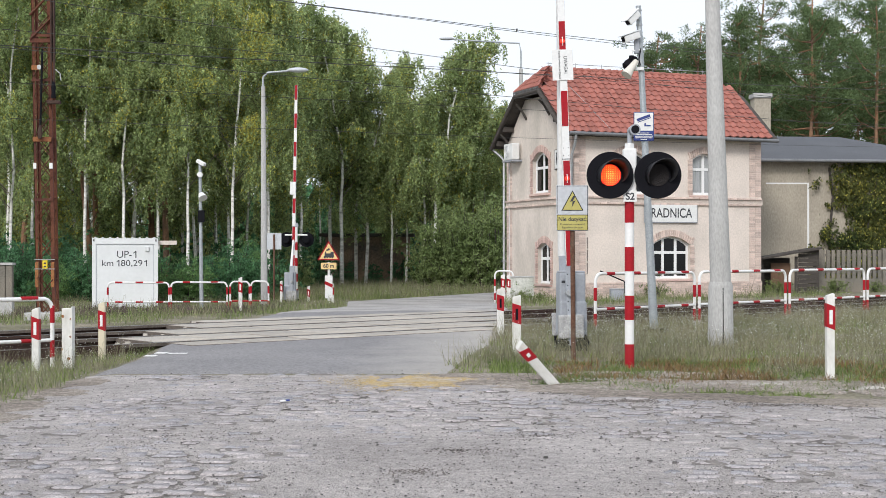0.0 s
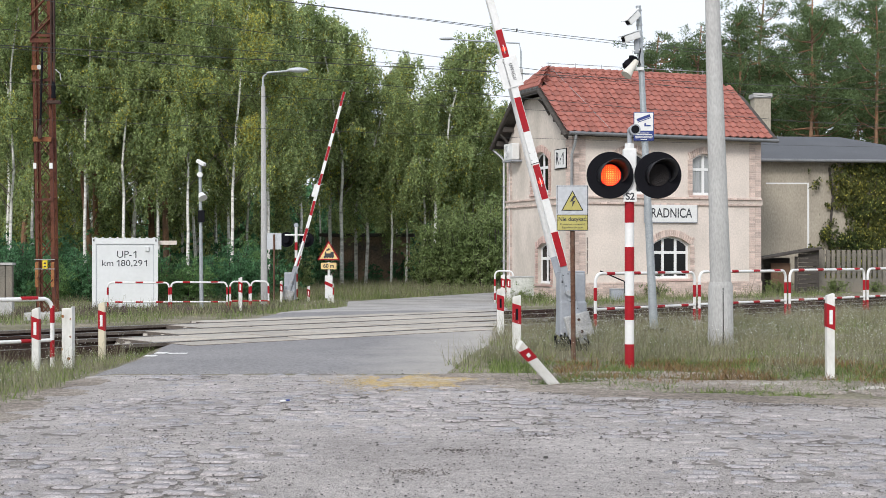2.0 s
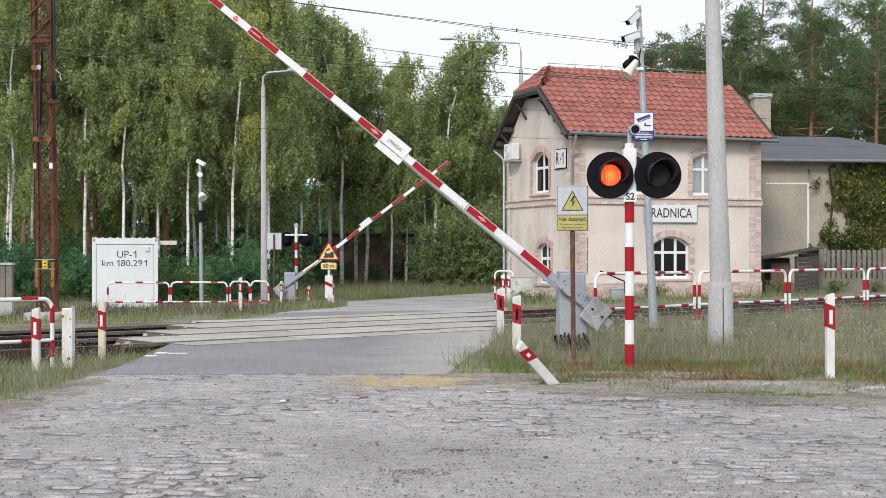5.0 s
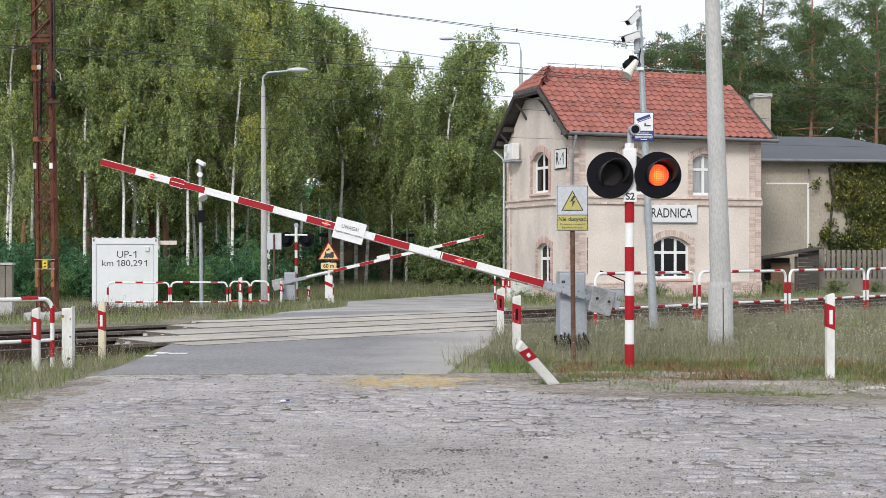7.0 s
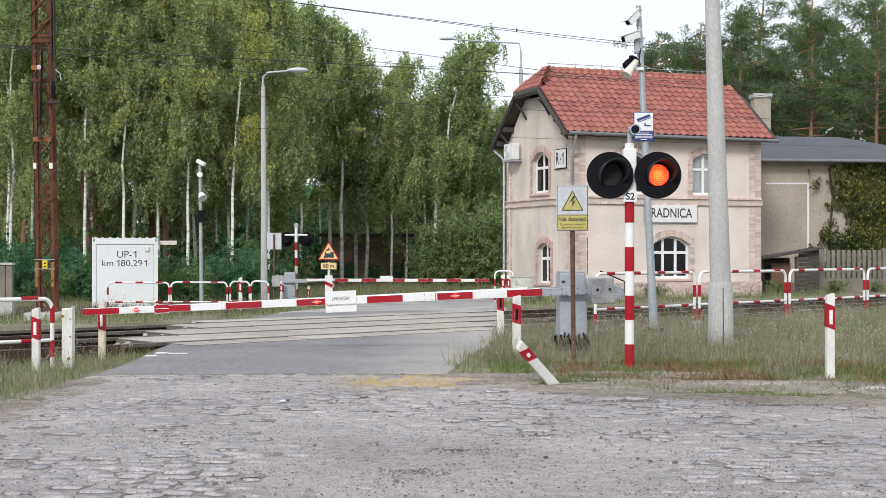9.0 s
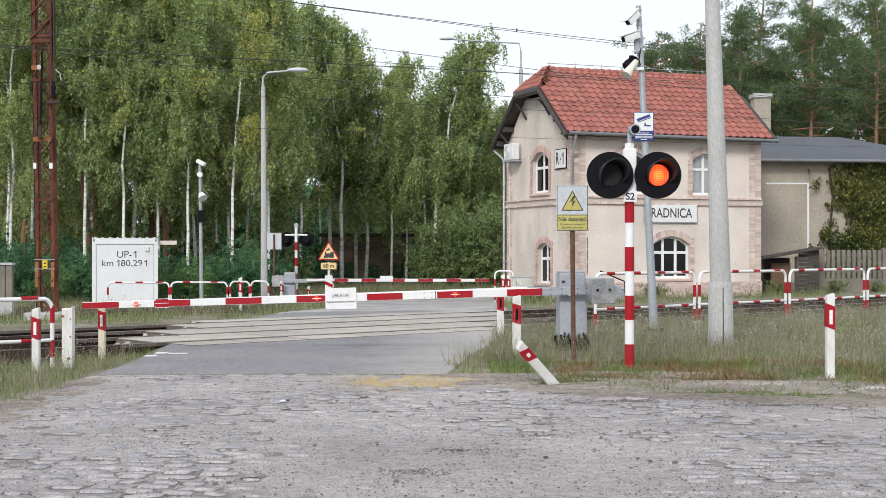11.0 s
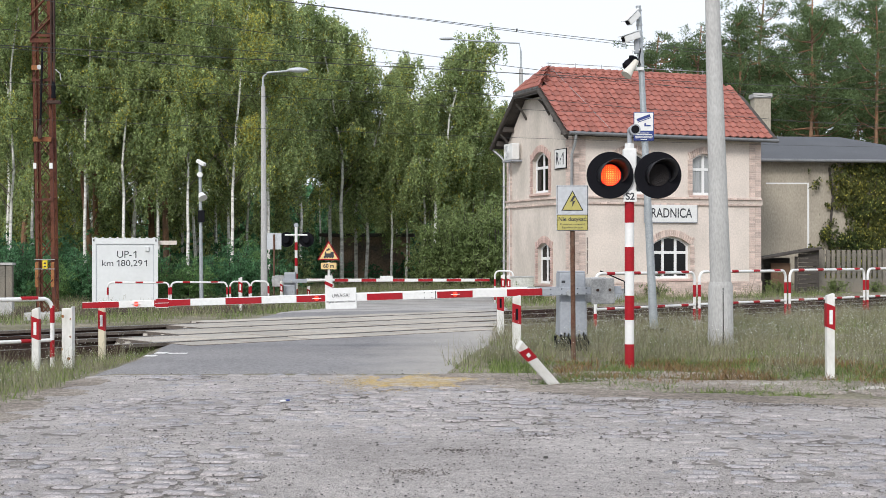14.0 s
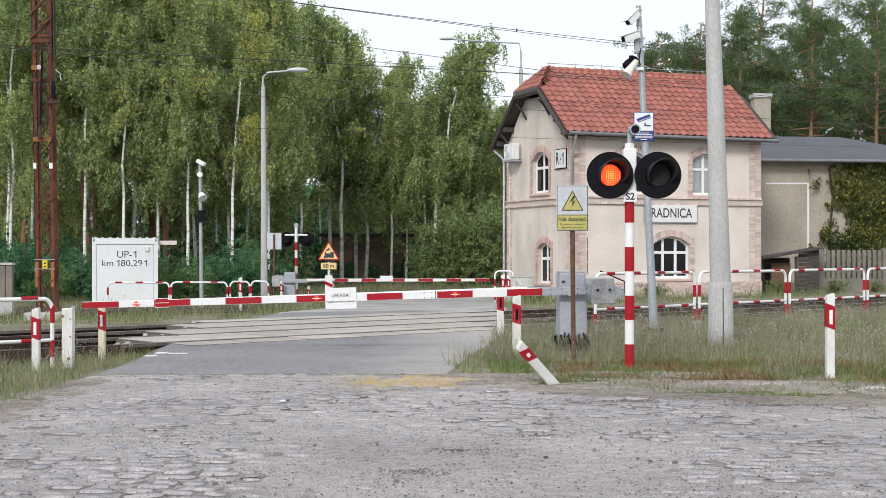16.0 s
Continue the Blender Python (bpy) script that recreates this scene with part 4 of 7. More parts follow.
    for k, ln in enumerate((0.10, 0.15, 0.165, 0.155, 0.06)):
        part("small_print", Box(sx + 0.02 - ln, sx + 0.02 + ln, -0.109, -0.099, 3.70 - 0.03 * k, 3.712 - 0.03 * k), M_WHITE, sgn)


M_CREAMHORN = mat("cream_horn_plastic", (0.66, 0.63, 0.56), 0.5, 0, 0.06, 4, 30, 0.03)


def build_wire_sign():
    p = thing("warning_sign", (1.82, 18.9, 0), "grey and yellow overhead-wire warning sign on a rusty post", "sign")
    part("post", Tube([(0, 0, -0.2), (-0.02, 0, 2.3)], 0.033, 10), M_RUSTY, p, "rusty brown pipe")
    s = part("sign_plate", Box(-0.245, 0.20, -0.06, -0.045, 1.785, 2.415, 0.004), M_SIGNGREY, p)
    part("border", Box(-0.238, 0.193, -0.064, -0.058, 1.79, 2.41), M_BLACK, s)
    part("upper_panel", Box(-0.23, 0.185, -0.067, -0.06, 2.008, 2.402), M_SIGNGREY, s)
    part("yellow_panel", Box(-0.23, 0.185, -0.067, -0.06, 1.797, 1.998), M_SIGNYEL, s)
    tri = bmesh.new()
    prism(tri, [(-0.175, 2.065), (0.13, 2.065), (-0.022, 2.345)], -0.071, -0.066)
    part("triangle_border", tri, M_BLACK, s)
    tri = bmesh.new()
    prism(tri, [(-0.157, 2.075), (0.112, 2.075), (-0.022, 2.322)], -0.074, -0.07)
    part("triangle", tri, M_SIGNYEL, s)
    bolt = bmesh.new()
    prism(bolt, [(-0.01, 2.27), (-0.06, 2.185), (-0.02, 2.195), (-0.035, 2.1), (0.02, 2.205), (-0.018, 2.195), (0.02, 2.27)], -0.077, -0.073)
    part("flash", bolt, M_INK, s)
    writing("lettering", "Nie dotykać", 0.078, pose(-0.022, -0.069, 1.945), M_INK, s, bold=0.001)
    writing("lettering", "Przewodów trakcyjnych!", 0.034, pose(-0.022, -0.069, 1.875), M_INK, s)
    writing("lettering", "Zagrożenie dla życia!", 0.034, pose(-0.022, -0.069, 1.83), M_INK, s)


M_RUSTY = mat("brown_rusty_pipe", (0.115, 0.055, 0.035), 0.9, 0.1, 0.3, 4, 30, 0.3, (0.16, 0.12, 0.09), 0.4)


def lamp_head(parent, side, x, z, facing):
    """One round signal head: black target disc, hooded lens; the glowing LED array slides before or behind the dark lens."""
    h = part("target_disc", _disc(0.302, 0.02, (x, -0.12, z), 48), M_BLACK, parent, "round black target board")
    part("lamp_case", Tube([(x, -0.1, z), (x, 0.12, z)], [0.17, 0.14], 24), M_BLACK, h)
    part("lens", _disc(0.142, 0.02, (x, -0.132, z), 40), M_LENSOFF, h, "dark unlit lens")
    hood = bmesh.new()
    n = 28
    rings = []
    for k in range(n + 1):
        a = math.radians(-30 + 260 * k / n)
        reach = 0.03 + 0.24 * max(0.0, math.sin((a + math.radians(30)) / math.radians(260) * math.pi)) ** 0.8
        c, s_ = math.cos(a), math.sin(a)
        rings.append([hood.verts.new((x + c * r - 0.32 * (y + 0.128), y, z + s_ * r)) for r, y in ((0.170, -0.128), (0.170 + 0.13 * reach, -0.128 - reach), (0.163 + 0.13 * reach, -0.128 - reach), (0.163, -0.128))])
    for r0, r1 in zip(rings, rings[1:]):
        for i in range(4):
            hood.faces.new((r0[i], r0[(i + 1) % 4], r1[(i + 1) % 4], r1[i]))
    bmesh.ops.recalc_face_normals(hood, faces=hood.faces)
    part("hood", hood, M_HOOD, h, smooth=True)
    led = bmesh.new()
    tube(led, [(0, 0, 0), (0, 0.004, 0)], 0.138, 40)
    step = 0.0235
    mats_from = len(led.faces)
    for i in range(-6, 7):
        for j in range(-6, 7):
            if math.hypot(i * step, j * step) < 0.13:
                r = bmesh.ops.create_icosphere(led, subdivisions=1, radius=0.0078)
                bmesh.ops.translate(led, verts=r["verts"], vec=(i * step, -0.001, j * step))
    led.faces.ensure_lookup_table()
    for f in led.faces:
        c = f.calc_center_median()
        f.material_index = 0 if len(f.verts) > 3 else (2 if math.hypot(c.x, c.z) < 0.062 else 1)
    e = part("lit_lens", led, [M_LEDRIM, M_LED, M_LEDHOT], parent, "glowing orange-red LED array")
    e.location = (x, -0.145, z)
    return e


LEDS = {}


def build_signal():
    s = thing("crossing_signal", (2.42, 17.6, 0), "twin red flashing crossing signal on a red-white banded post", "signal", rz=-2)
    part("post", Tube([(0, 0, -0.2), (0, 0, 2.9)], 0.06, 20), M_WHITE, s)
    for k in range(4):
        a = -0.02 + 0.63 * k
        part("red_band", Tube([(0, 0, a), (0, 0, a + 0.315)], 0.0625, 20), M_RED, s)
    part("collar", Box(-0.085, 0.085, -0.075, 0.075, 2.22, 2.83, 0.015), M_WHITE, s)
    tag = part("tag_plate", Box(-0.085, 0.085, -0.09, -0.076, 2.14, 2.28), M_WHITE, s, "small white plate with black characters")
    writing("lettering", "S2", 0.125, pose(0.0, -0.092, 2.205), M_INK, tag, bold=0.003)
    LEDS["left"] = lamp_head(s, "left", -0.262, 2.48, 0)
    LEDS["right"] = lamp_head(s, "right", 0.352, 2.48, 0)
    part("bracket", Tube([(-0.26, 0.02, 2.5), (0.35, 0.02, 2.5)], 0.025, 8), M_BLACK, s)
    part("bell_stem", Tube([(0.0, 0, 2.8), (0.0, 0, 3.05)], 0.028, 10), M_GREY, s)
    bell = part("bell", Tube([(0.06, -0.14, 3.07), (0.06, -0.1, 3.07), (0.02, 0.02, 3.07), (0, 0.06, 3.07)], [0.07, 0.068, 0.05, 0.03], 20), M_GREY, s, "grey warning bell horn")
    part("horn_mouth", _disc(0.052, 0.01, (0.06, -0.142, 3.07), 24), M_BLACK, bell)


def build_far_signal():
    s = thing("crossing_signal", (-5.9, 54.5, gh(-5.9, 54.5)), "back of a twin crossing signal on a banded post", "signal")
    part("post", Tube([(0, 0, -0.1), (0, 0, 2.98)], 0.06, 12), M_WHITE, s)
    for k in range(4):
        part("red_band", Tube([(0, 0, 0.1 + 0.63 * k), (0, 0, 0.42 + 0.63 * k)], 0.0625, 12), M_RED, s)
    for x in (-0.4, 0.4):
        d = part("target_disc", _disc(0.3, 0.02, (x, 0.14, 2.42), 28), M_BLACK, s)
        part("lamp_case", Tube([(x, -0.1, 2.42), (x, 0.13, 2.42)], [0.13, 0.16], 16), M_BLACK, d)
    part("cross_arm", Tube([(-0.45, 0, 2.6), (0.45, 0, 2.6)], 0.035, 8), M_WHITE, s)
    part("bell", _disc(0.09, 0.12, (0, 0, 3.0), 12), M_GREY, s)


def _taper(bm, z_top, k, x_mid):
    """Narrow a part towards its top."""
    for v in bm.verts:
        f = 1 - (1 - k) * max(0.0, v.co.z) / z_top
        v.co.x = x_mid + (v.co.x - x_mid) * f
    return bm


def _slim(bm, length):
    """Narrow a boom towards its tip."""
    for v in bm.verts:
        v.co.z = 0.03 + (v.co.z - 0.03) * (1 - 0.17 * min(1.0, max(0.0, -v.co.x / length)))
    return bm


def barrier(at, rz, length, group, mirrored=False, size=1.0):
    """A barrier machine with a swinging boom along local -x, counterweight behind the pivot."""
    b = thing("barrier", at, "grey barrier machine with a red-white boom and counterweight", "barrier", "crossing barriers", rz=rz)
    b.scale = (size, size, size)
    pv = 0.825
    part("machine_case", Box(-0.13, 0.30, 0.14, 0.6, 0.12, 1.15, 0.03), M_GREY, b, "grey steel machine cabinet")
    part("cabinet_lid", Box(-0.12, 0.29, 0.15, 0.59, 1.14, 1.175, 0.012), M_GREY, b)
    part("maker_plate", Box(-0.10, -0.04, 0.132, 0.141, 0.98, 1.02), M_INK, b)
    part("lower_case", _taper(Box(-0.14, 0.33, 0.1, 0.64, 0.1, 0.68, 0.03), 0.66, 0.92, 0.1), M_GREY, b)
    part("foundation", Box(-0.14, 0.34, 0.05, 0.7, -0.25, 0.03, 0.02), M_BLACK, b)
    for k, (x, y) in enumerate(((-0.1, 0.06), (0.02, 0.03), (0.2, 0.05), (0.3, 0.06), (-0.05, 0.0), (0.26, 0.0))):
        part("cable", Tube([(x, y + 0.1, 0.16), (x - 0.03, y - 0.02, 0.09), (x + 0.04, y - 0.06, 0.02), (x + 0.06, y + 0.02, -0.05)], 0.014, 6), M_BLACK, b, "black cable loop")
    for x in (-0.2, 0.3):
        part("anchor_bolt", Tube([(x, 0.12, 0.0), (x, 0.12, 0.12)], 0.025, 8), M_BLACK, b)
    part("axle", Tube([(0, -0.1, pv), (0, 0.78, pv)], 0.05, 14), M_ZINC, b)
    boom = part("boom", _slim(Box(-length, -0.47, -0.045, 0.0, -0.035, 0.095, 0.006), length), M_WHITE, b, "white boom with red stripes")
    boom.location = (0, 0, pv)
    part("steel_arm", Box(-0.60, 0.86, -0.035, 0.01, -0.04, 0.085, 0.006), M_GREY, boom, "grey steel boom holder")
    part("steel_arm", Box(-0.60, 0.75, 0.68, 0.72, -0.05, 0.085, 0.006), M_GREY, boom, "grey steel boom holder")
    rear = bmesh.new()
    if mirrored:
        tube(rear, [(-0.58, 0.70, 0.02), (-1.6, 0.05, 0.03)], [0.06, 0.04], 4)
    else:
        tube(rear, [(-0.58, 0.78, 0.02), (-4.2, 0.14, 0.03), (-length + 1.2, 0.05, 0.03)], [0.075, 0.065, 0.05], 4)
    part("rear_boom", rear, M_WHITE, boom)
    period = (length - 0.44 - 0.575) / 6
    for k in range(7):
        x = -0.44 - period * k
        part("red_stripe", _slim(Box(max(x - 0.575, -length - 0.002), x, -0.049, 0.004, -0.027, 0.086), length), M_RED, boom)
    sx = -0.44 - period * 2.87
    sg = part("notice_board", Box(sx - 0.26, sx + 0.24, -0.062, -0.052, -0.15 if not mirrored else -0.03, 0.19, 0.004), M_WHITE, boom, "white notice board hung on the boom")
    if mirrored:
        part("notice_board", Box(sx - 0.26, sx + 0.24, 0.01, 0.02, -0.02, 0.2, 0.004), M_WHITE, boom)
    writing("lettering", "UWAGA!", 0.088, pose(sx - 0.01, -0.064, 0.065), M_INK, boom, squeeze=0.8)
    writing("lettering", "Rogatka otwierana na żądanie", 0.046, pose(sx - 0.01, -0.064, -0.03), M_INK, boom, squeeze=0.82)
    hx = -0.44 - period * 1.53
    part("hinge_gap", Box(hx - 0.006, hx + 0.006, -0.0495, 0.0045, -0.034, 0.094), M_INK, boom)
    for dx in (0.06, -0.06, -0.18, -0.56):
        for z in (-0.012, 0.072):
            part("rivet", Tube([(hx + dx, -0.05, z), (hx + dx, -0.044, z)], 0.008, 6), M_INK, boom)
    jx = -0.44 - period * 5 - 0.45
    part("joint_plate", Box(jx - 0.1, jx + 0.1, -0.056, -0.046, -0.04, 0.1, 0.003), M_RED, boom)
    for z in (-0.042, 0.028, 0.098):
        part("clamp_edge", Box(jx - 0.11, jx + 0.11, -0.06, -0.05, z, z + 0.008), M_WHITE, boom)
    for k, x in enumerate((-0.44 - period * 1.25, -0.44 - period * 3.22, -length + 0.85)):
        lamp = part("boom_light", Tube([(x, -0.052, 0.03), (x, -0.085, 0.03)], [0.04, 0.03], 14), M_BOOMLIGHT, boom, "small red boom light")
        part("light_guard", Tube([(x - 0.07, -0.053, 0.03), (x, -0.095, 0.03), (x + 0.07, -0.053, 0.03)], 0.008, 6), M_WHITE, boom)
    for x in (-0.56, -0.45, -0.3, -0.12, 0.14, 0.28):
        for z in (-0.02, 0.065):
            part("bolt", Tube([(x, -0.043, z), (x, -0.034, z)], 0.011, 6), M_INK, boom)
    cw = part("counterweight", Box(0.36, 0.74, -0.09, 0.0, -0.2, 0.22, 0.02), M_CWEIGHT, boom, "mottled grey cast counterweight")
    part("counterweight", Box(0.36, 0.74, 0.66, 0.75, -0.2, 0.22, 0.02), M_CWEIGHT, boom, "mottled grey cast counterweight")
    part("bolt", Tube([(0.46, -0.1, 0.03), (0.46, -0.08, 0.03)], 0.025, 8), M_RUST, cw)
    part("bolt", Tube([(0.66, -0.1, 0.03), (0.66, -0.08, 0.03)], 0.025, 8), M_RUST, cw)
    return boom


M_BOOMLIGHT = glow("boom_light_red", (0.9, 0.05, 0.02), 0.55)
M_CWEIGHT = mat("mottled_grey_iron", (0.42, 0.42, 0.42), 0.7, 0, 0.2, 7, 40, 0.2, (0.30, 0.30, 0.30), 0.5)

build_concrete_pole()
build_camera_pole()
build_wire_sign()
build_signal()
build_far_signal()
NEAR_BOOM = barrier((1.9065, 20.553, 0.105), 3, 7.82, "near", size=0.93)
FAR_BOOM = barrier((-5.84, 53.0, -0.49), 180, 7.66, "far", True)


# ---- across the tracks ----
def build_container():
    c = thing("equipment_container", (-12.06, 46.6, -0.5), "white steel equipment container with black lettering", "container", rz=13)
    w, h, d = 2.22, 2.45, 4.5
    part("shell", Box(0.06, w - 0.06, 0.04, d, 0.1, h - 0.05, 0.01), M_PANEL, c)
    part("frame_post", Box(0, 0.13, 0, 0.13, 0, h, 0.008), M_PANEL, c)
    part("frame_post", Box(w - 0.13, w, 0, 0.13, 0, h, 0.008), M_PANEL, c)
    part("frame_beam", Box(0.13, w - 0.13, 0.0, 0.12, h - 0.2, h, 0.008), M_PANEL, c)
    part("frame_beam", Box(0.13, w - 0.13, 0.0, 0.12, 0, 0.16, 0.008), M_PANEL, c)
    part("panel_seam", Box(0.145, w - 0.145, 0.032, 0.045, 0.165, h - 0.22), M_SIGNGREY, c)
    part("front_panel", Box(0.165, w - 0.165, 0.022, 0.05, 0.185, h - 0.245, 0.004), M_PANEL, c)
    ridge = bmesh.new()
    for k in range(9):
        tube(ridge, [(0.1 + k * 0.25, 0, h), (0.1 + k * 0.25, d, h)], 0.045, 6)
    part("roof_corrugation", ridge, M_PANEL, c)
    part("lamp_box", Box(1.78, 1.92, -0.04, 0.03, 2.0, 2.16, 0.015), M_PANEL, c)
    for x in (0.03, w - 0.10):
        part("corner_hole", Box(x + 0.01, x + 0.05, -0.006, 0.002, h - 0.11, h - 0.04), M_BLACK, c)
    part("side_canopy", Box(w, w + 0.65, 0.2, 0.9, h - 0.22, h - 0.08), M_CREAM, c)
    def numeral_one(x, z, hgt):
        bm = bmesh.new()
        prism(bm, [(-0.018, -hgt / 2), (0.018, -hgt / 2), (0.018, hgt / 2), (-0.012, hgt / 2), (-0.085, hgt * 0.26), (-0.085, hgt * 0.14), (-0.018, hgt * 0.3)], 0, 0.003)
        part("numeral", _moved(bm, pose(x, 0.018, z)), M_INK, c)
    writing("lettering", "UP-", 0.34, pose(1.08, 0.02, 1.88), M_INK, c)
    numeral_one(1.47, 1.885, 0.25)
    writing("lettering", "km", 0.30, pose(0.52, 0.02, 1.58), M_INK, c, squeeze=1.12)
    numeral_one(0.90, 1.585, 0.22)
    writing("lettering", "80,29", 0.30, pose(1.33, 0.02, 1.58), M_INK, c, squeeze=1.12)
    numeral_one(1.83, 1.585, 0.22)


def build_mast():
    m = thing("catenary_mast", (-10.01, 33.4, gh(-10.01, 33.4)), "rusty red lattice steel catenary mast", "mast")
    hgt, w, deep = 9.5, 0.46, 0.34
    lean = -0.17

    def off(z):
        return lean * z / hgt
    for sx in (0, 1):
        for sy in (0, 1):
            leg = bmesh.new()
            x, y = sx * w, sy * deep
            ix, iy = (0.07 if sx == 0 else -0.07), (0.06 if sy == 0 else -0.06)
            for ax, ay in ((ix, 0.012), (0.012, iy)):
                a = [leg.verts.new((q[0] + off(z), q[1], z)) for z in (0, hgt) for q in ((x, y), (x + ax, y), (x + ax, y + ay), (x, y + ay))]
                for k in range(4):
                    leg.faces.new((a[k], a[(k + 1) % 4], a[4 + (k + 1) % 4], a[4 + k]))
                leg.faces.new(a[4:])
            bmesh.ops.recalc_face_normals(leg, faces=leg.faces)
            part("leg", leg, M_MASTRUST, m, "steel angle leg")
    n = 19
    for k in range(n):
        z0, z1 = hgt * k / n, hgt * (k + 1) / n
        for y in (-0.006, deep + 0.006):
            for a, b, dy in ((0.03, w - 0.03, -0.008), (w - 0.03, 0.03, 0.008)):
                part("brace", Tube([(off(z0) + a, y + dy, z0), (off(z1) + b, y + dy, z1)], 0.0135, 4), M_MASTRUST, m)
        for x in (0.0, w):
            part("lacing_bar", Tube([(off(z0) + x, 0, z0), (off(z0) + x, deep, z0)], 0.012, 4), M_MASTRUST, m)
    for z in (2.95, 5.9, 7.0):
        part("cross_plate", Box(off(z) - 0.01, off(z) + w + 0.01, -0.035, -0.012, z - 0.035, z + 0.035), M_MASTRUST, m)
    for z, a, b in ((4.44, 0.0, 0.46), (6.2, 0.0, 0.22)):
        part("clamp_plate", Box(off(z) + a, off(z) + b, -0.07, -0.036, z - 0.06, z + 0.06, 0.006), M_ORANGERUST, m, "orange rusted clamp plate")
    for x in (-0.004, w - 0.076):
        part("rust_sleeve", Box(off(1.5) + x, off(1.5) + x + 0.08, -0.014, -0.001, 0.80, 1.42), M_ORANGERUST, m, "bright rust where the paint has flaked")
    for z in (1.24, 1.47):
        part("plate_band", Box(off(z) - 0.03, off(z) + w + 0.02, -0.03, -0.016, z, z + 0.018), M_ZINC, m)
    for x in (-0.01, w - 0.07):
        part("white_mark", Box(off(3.9) + x, off(3.9) + x + 0.08, -0.03, -0.014, 3.72, 3.86), M_WHITE, m)
    tag = part("yellow_plate", Box(0.16, 0.28, -0.05, -0.035, 1.26, 1.46), mat("plate_yellow", (0.8, 0.62, 0.03), 0.5), m, "yellow number plate")
    for z in (1.29, 1.37):
        part("digits", Box(0.19, 0.25, -0.054, -0.049, z, z + 0.04), M_INK, tag)
    # tensioning gear: rods, weights and turnbuckles hung on the mast
    part("tension_rod", Tube([(off(6.6) + 0.30, -0.14, 6.65), (off(4.9) + 0.22, -0.14, 4.7)], 0.028, 8), M_BLACK, m, "dark slanting tension rod")
    part("turnbuckle", Tube([(off(4.9) + 0.22, -0.14, 4.78), (off(4.7) + 0.21, -0.14, 4.62), (off(4.7) + 0.21, -0.14, 4.45)], [0.03, 0.06, 0.05], 10), M_RUST, m)
    part("pulley", _disc(0.06, 0.07, (off(6.2) + 0.22, -0.12, 6.2), 14), M_ZINC, m)
    for x in (0.50, 0.57):
        part("weight_rod", Tube([(off(8) + x + 0.02, -0.12, 8.6), (off(5.7) + x, -0.12, 5.75)], 0.022, 8), M_RUST, m)
    part("weight_stack", Tube([(off(7) + 0.56, -0.06, 9.0), (off(6) + 0.55, -0.06, 6.35)], 0.04, 8), M_BLACK, m)
    part("insulator", Tube([(off(5.6) + 0.55, -0.12, 5.85), (off(5.6) + 0.55, -0.12, 5.7), (off(5.6) + 0.55, -0.12, 5.6), (off(5.6) + 0.55, -0.12, 5.45)], [0.03, 0.06, 0.05, 0.06], 12), M_BLACK, m)
    part("guide_bracket", Box(off(5.5) + 0.40, off(5.5) + 0.72, -0.2, -0.04, 5.30, 5.38, 0.01), M_RUST, m)
    part("pale_hook", Tube([(off(5.9) + 0.6, -0.12, 6.15), (off(5.9) + 0.72, -0.14, 6.05), (off(5.9) + 0.74, -0.14, 5.88)], 0.013, 6), M_ZINC, m)
    head = part("head_frame", Box(off(7) - 0.03, off(7) + w + 0.14, -0.05, -0.037, 6.82, 6.92), M_MASTRUST, m, "wider head of the mast")
    for k in range(4):
        z0 = 6.9 + 0.6 * k
        part("head_brace", Tube([(off(z0) - 0.02, -0.05, z0), (off(z0) + w + 0.1, -0.05, z0 + 0.6)], 0.03, 4), M_MASTRUST, head)
    part("foot", Box(-0.25, w + 0.25, -0.25, w + 0.25, -0.3, 0.18, 0.03), M_CONCRETE, m, "dark concrete foot")


def street_lamp(at, height, reach, up, r=0.11):
    l = thing("street_lamp", at, "concrete street lamp with a curved steel arm", "street lamp", "street lamps")
    part("shaft", Tube([(0, 0, -0.3), (-0.04, 0, height)], [r * 1.35, r * 0.75], 14), M_CONCRETE, l)
    sg = 1 if reach > 0 else -1
    part("arm", Tube([(-0.04, 0, height - 0.1), (-0.04, 0, height + up * 0.6), (sg * 0.12, 0, height + up * 0.9), (reach * 0.6, 0, height + up), (reach * 0.87 - sg * 0.28, 0, height + up * 1.05)], 0.035, 8), M_GALV, l)
    head = bmesh.new()
    bmesh.ops.create_uvsphere(head, u_segments=16, v_segments=8, radius=1)
    bmesh.ops.transform(head, matrix=Matrix.Translation((reach * 0.87, 0, height + up * 1.07)) @ Matrix.Diagonal((0.36, 0.14, 0.085, 1)), verts=head.verts)
    part("lamp_head", head, M_SIGNGREY, l, "grey lens-shaped lamp head", True)


def build_far_pole():
    p = thing("camera_pole", (-8.15, 45.8, -0.47), "slim galvanised pole with small cameras", "pole")
    part("shaft", Tube([(0, 0, -0.1), (-0.06, 0, 5.0)], [0.07, 0.05], 12), M_GALV, p)
    part("camera_housing", _moved(Box(-0.18, 0.18, -0.07, 0.07, -0.06, 0.06, 0.02), pose(0, -0.1, 4.95, 0, 25, -30)), M_WHITE, p)
    part("dome_camera", _disc(0.09, 0.16, (-0.04, -0.1, 4.55), 14), M_WHITE, p)
    part("loudspeaker", Tube([(0.0, -0.1, 3.9), (0.08, -0.2, 3.75)], [0.09, 0.16], 14), M_WHITE, p)
    # Solid black box drawn in place of a dark-outlined sign frame.
    part("control_box", Box(-0.11, 0.11, -0.12, -0.05, 2.95, 3.35, 0.01), M_BLACK, p)


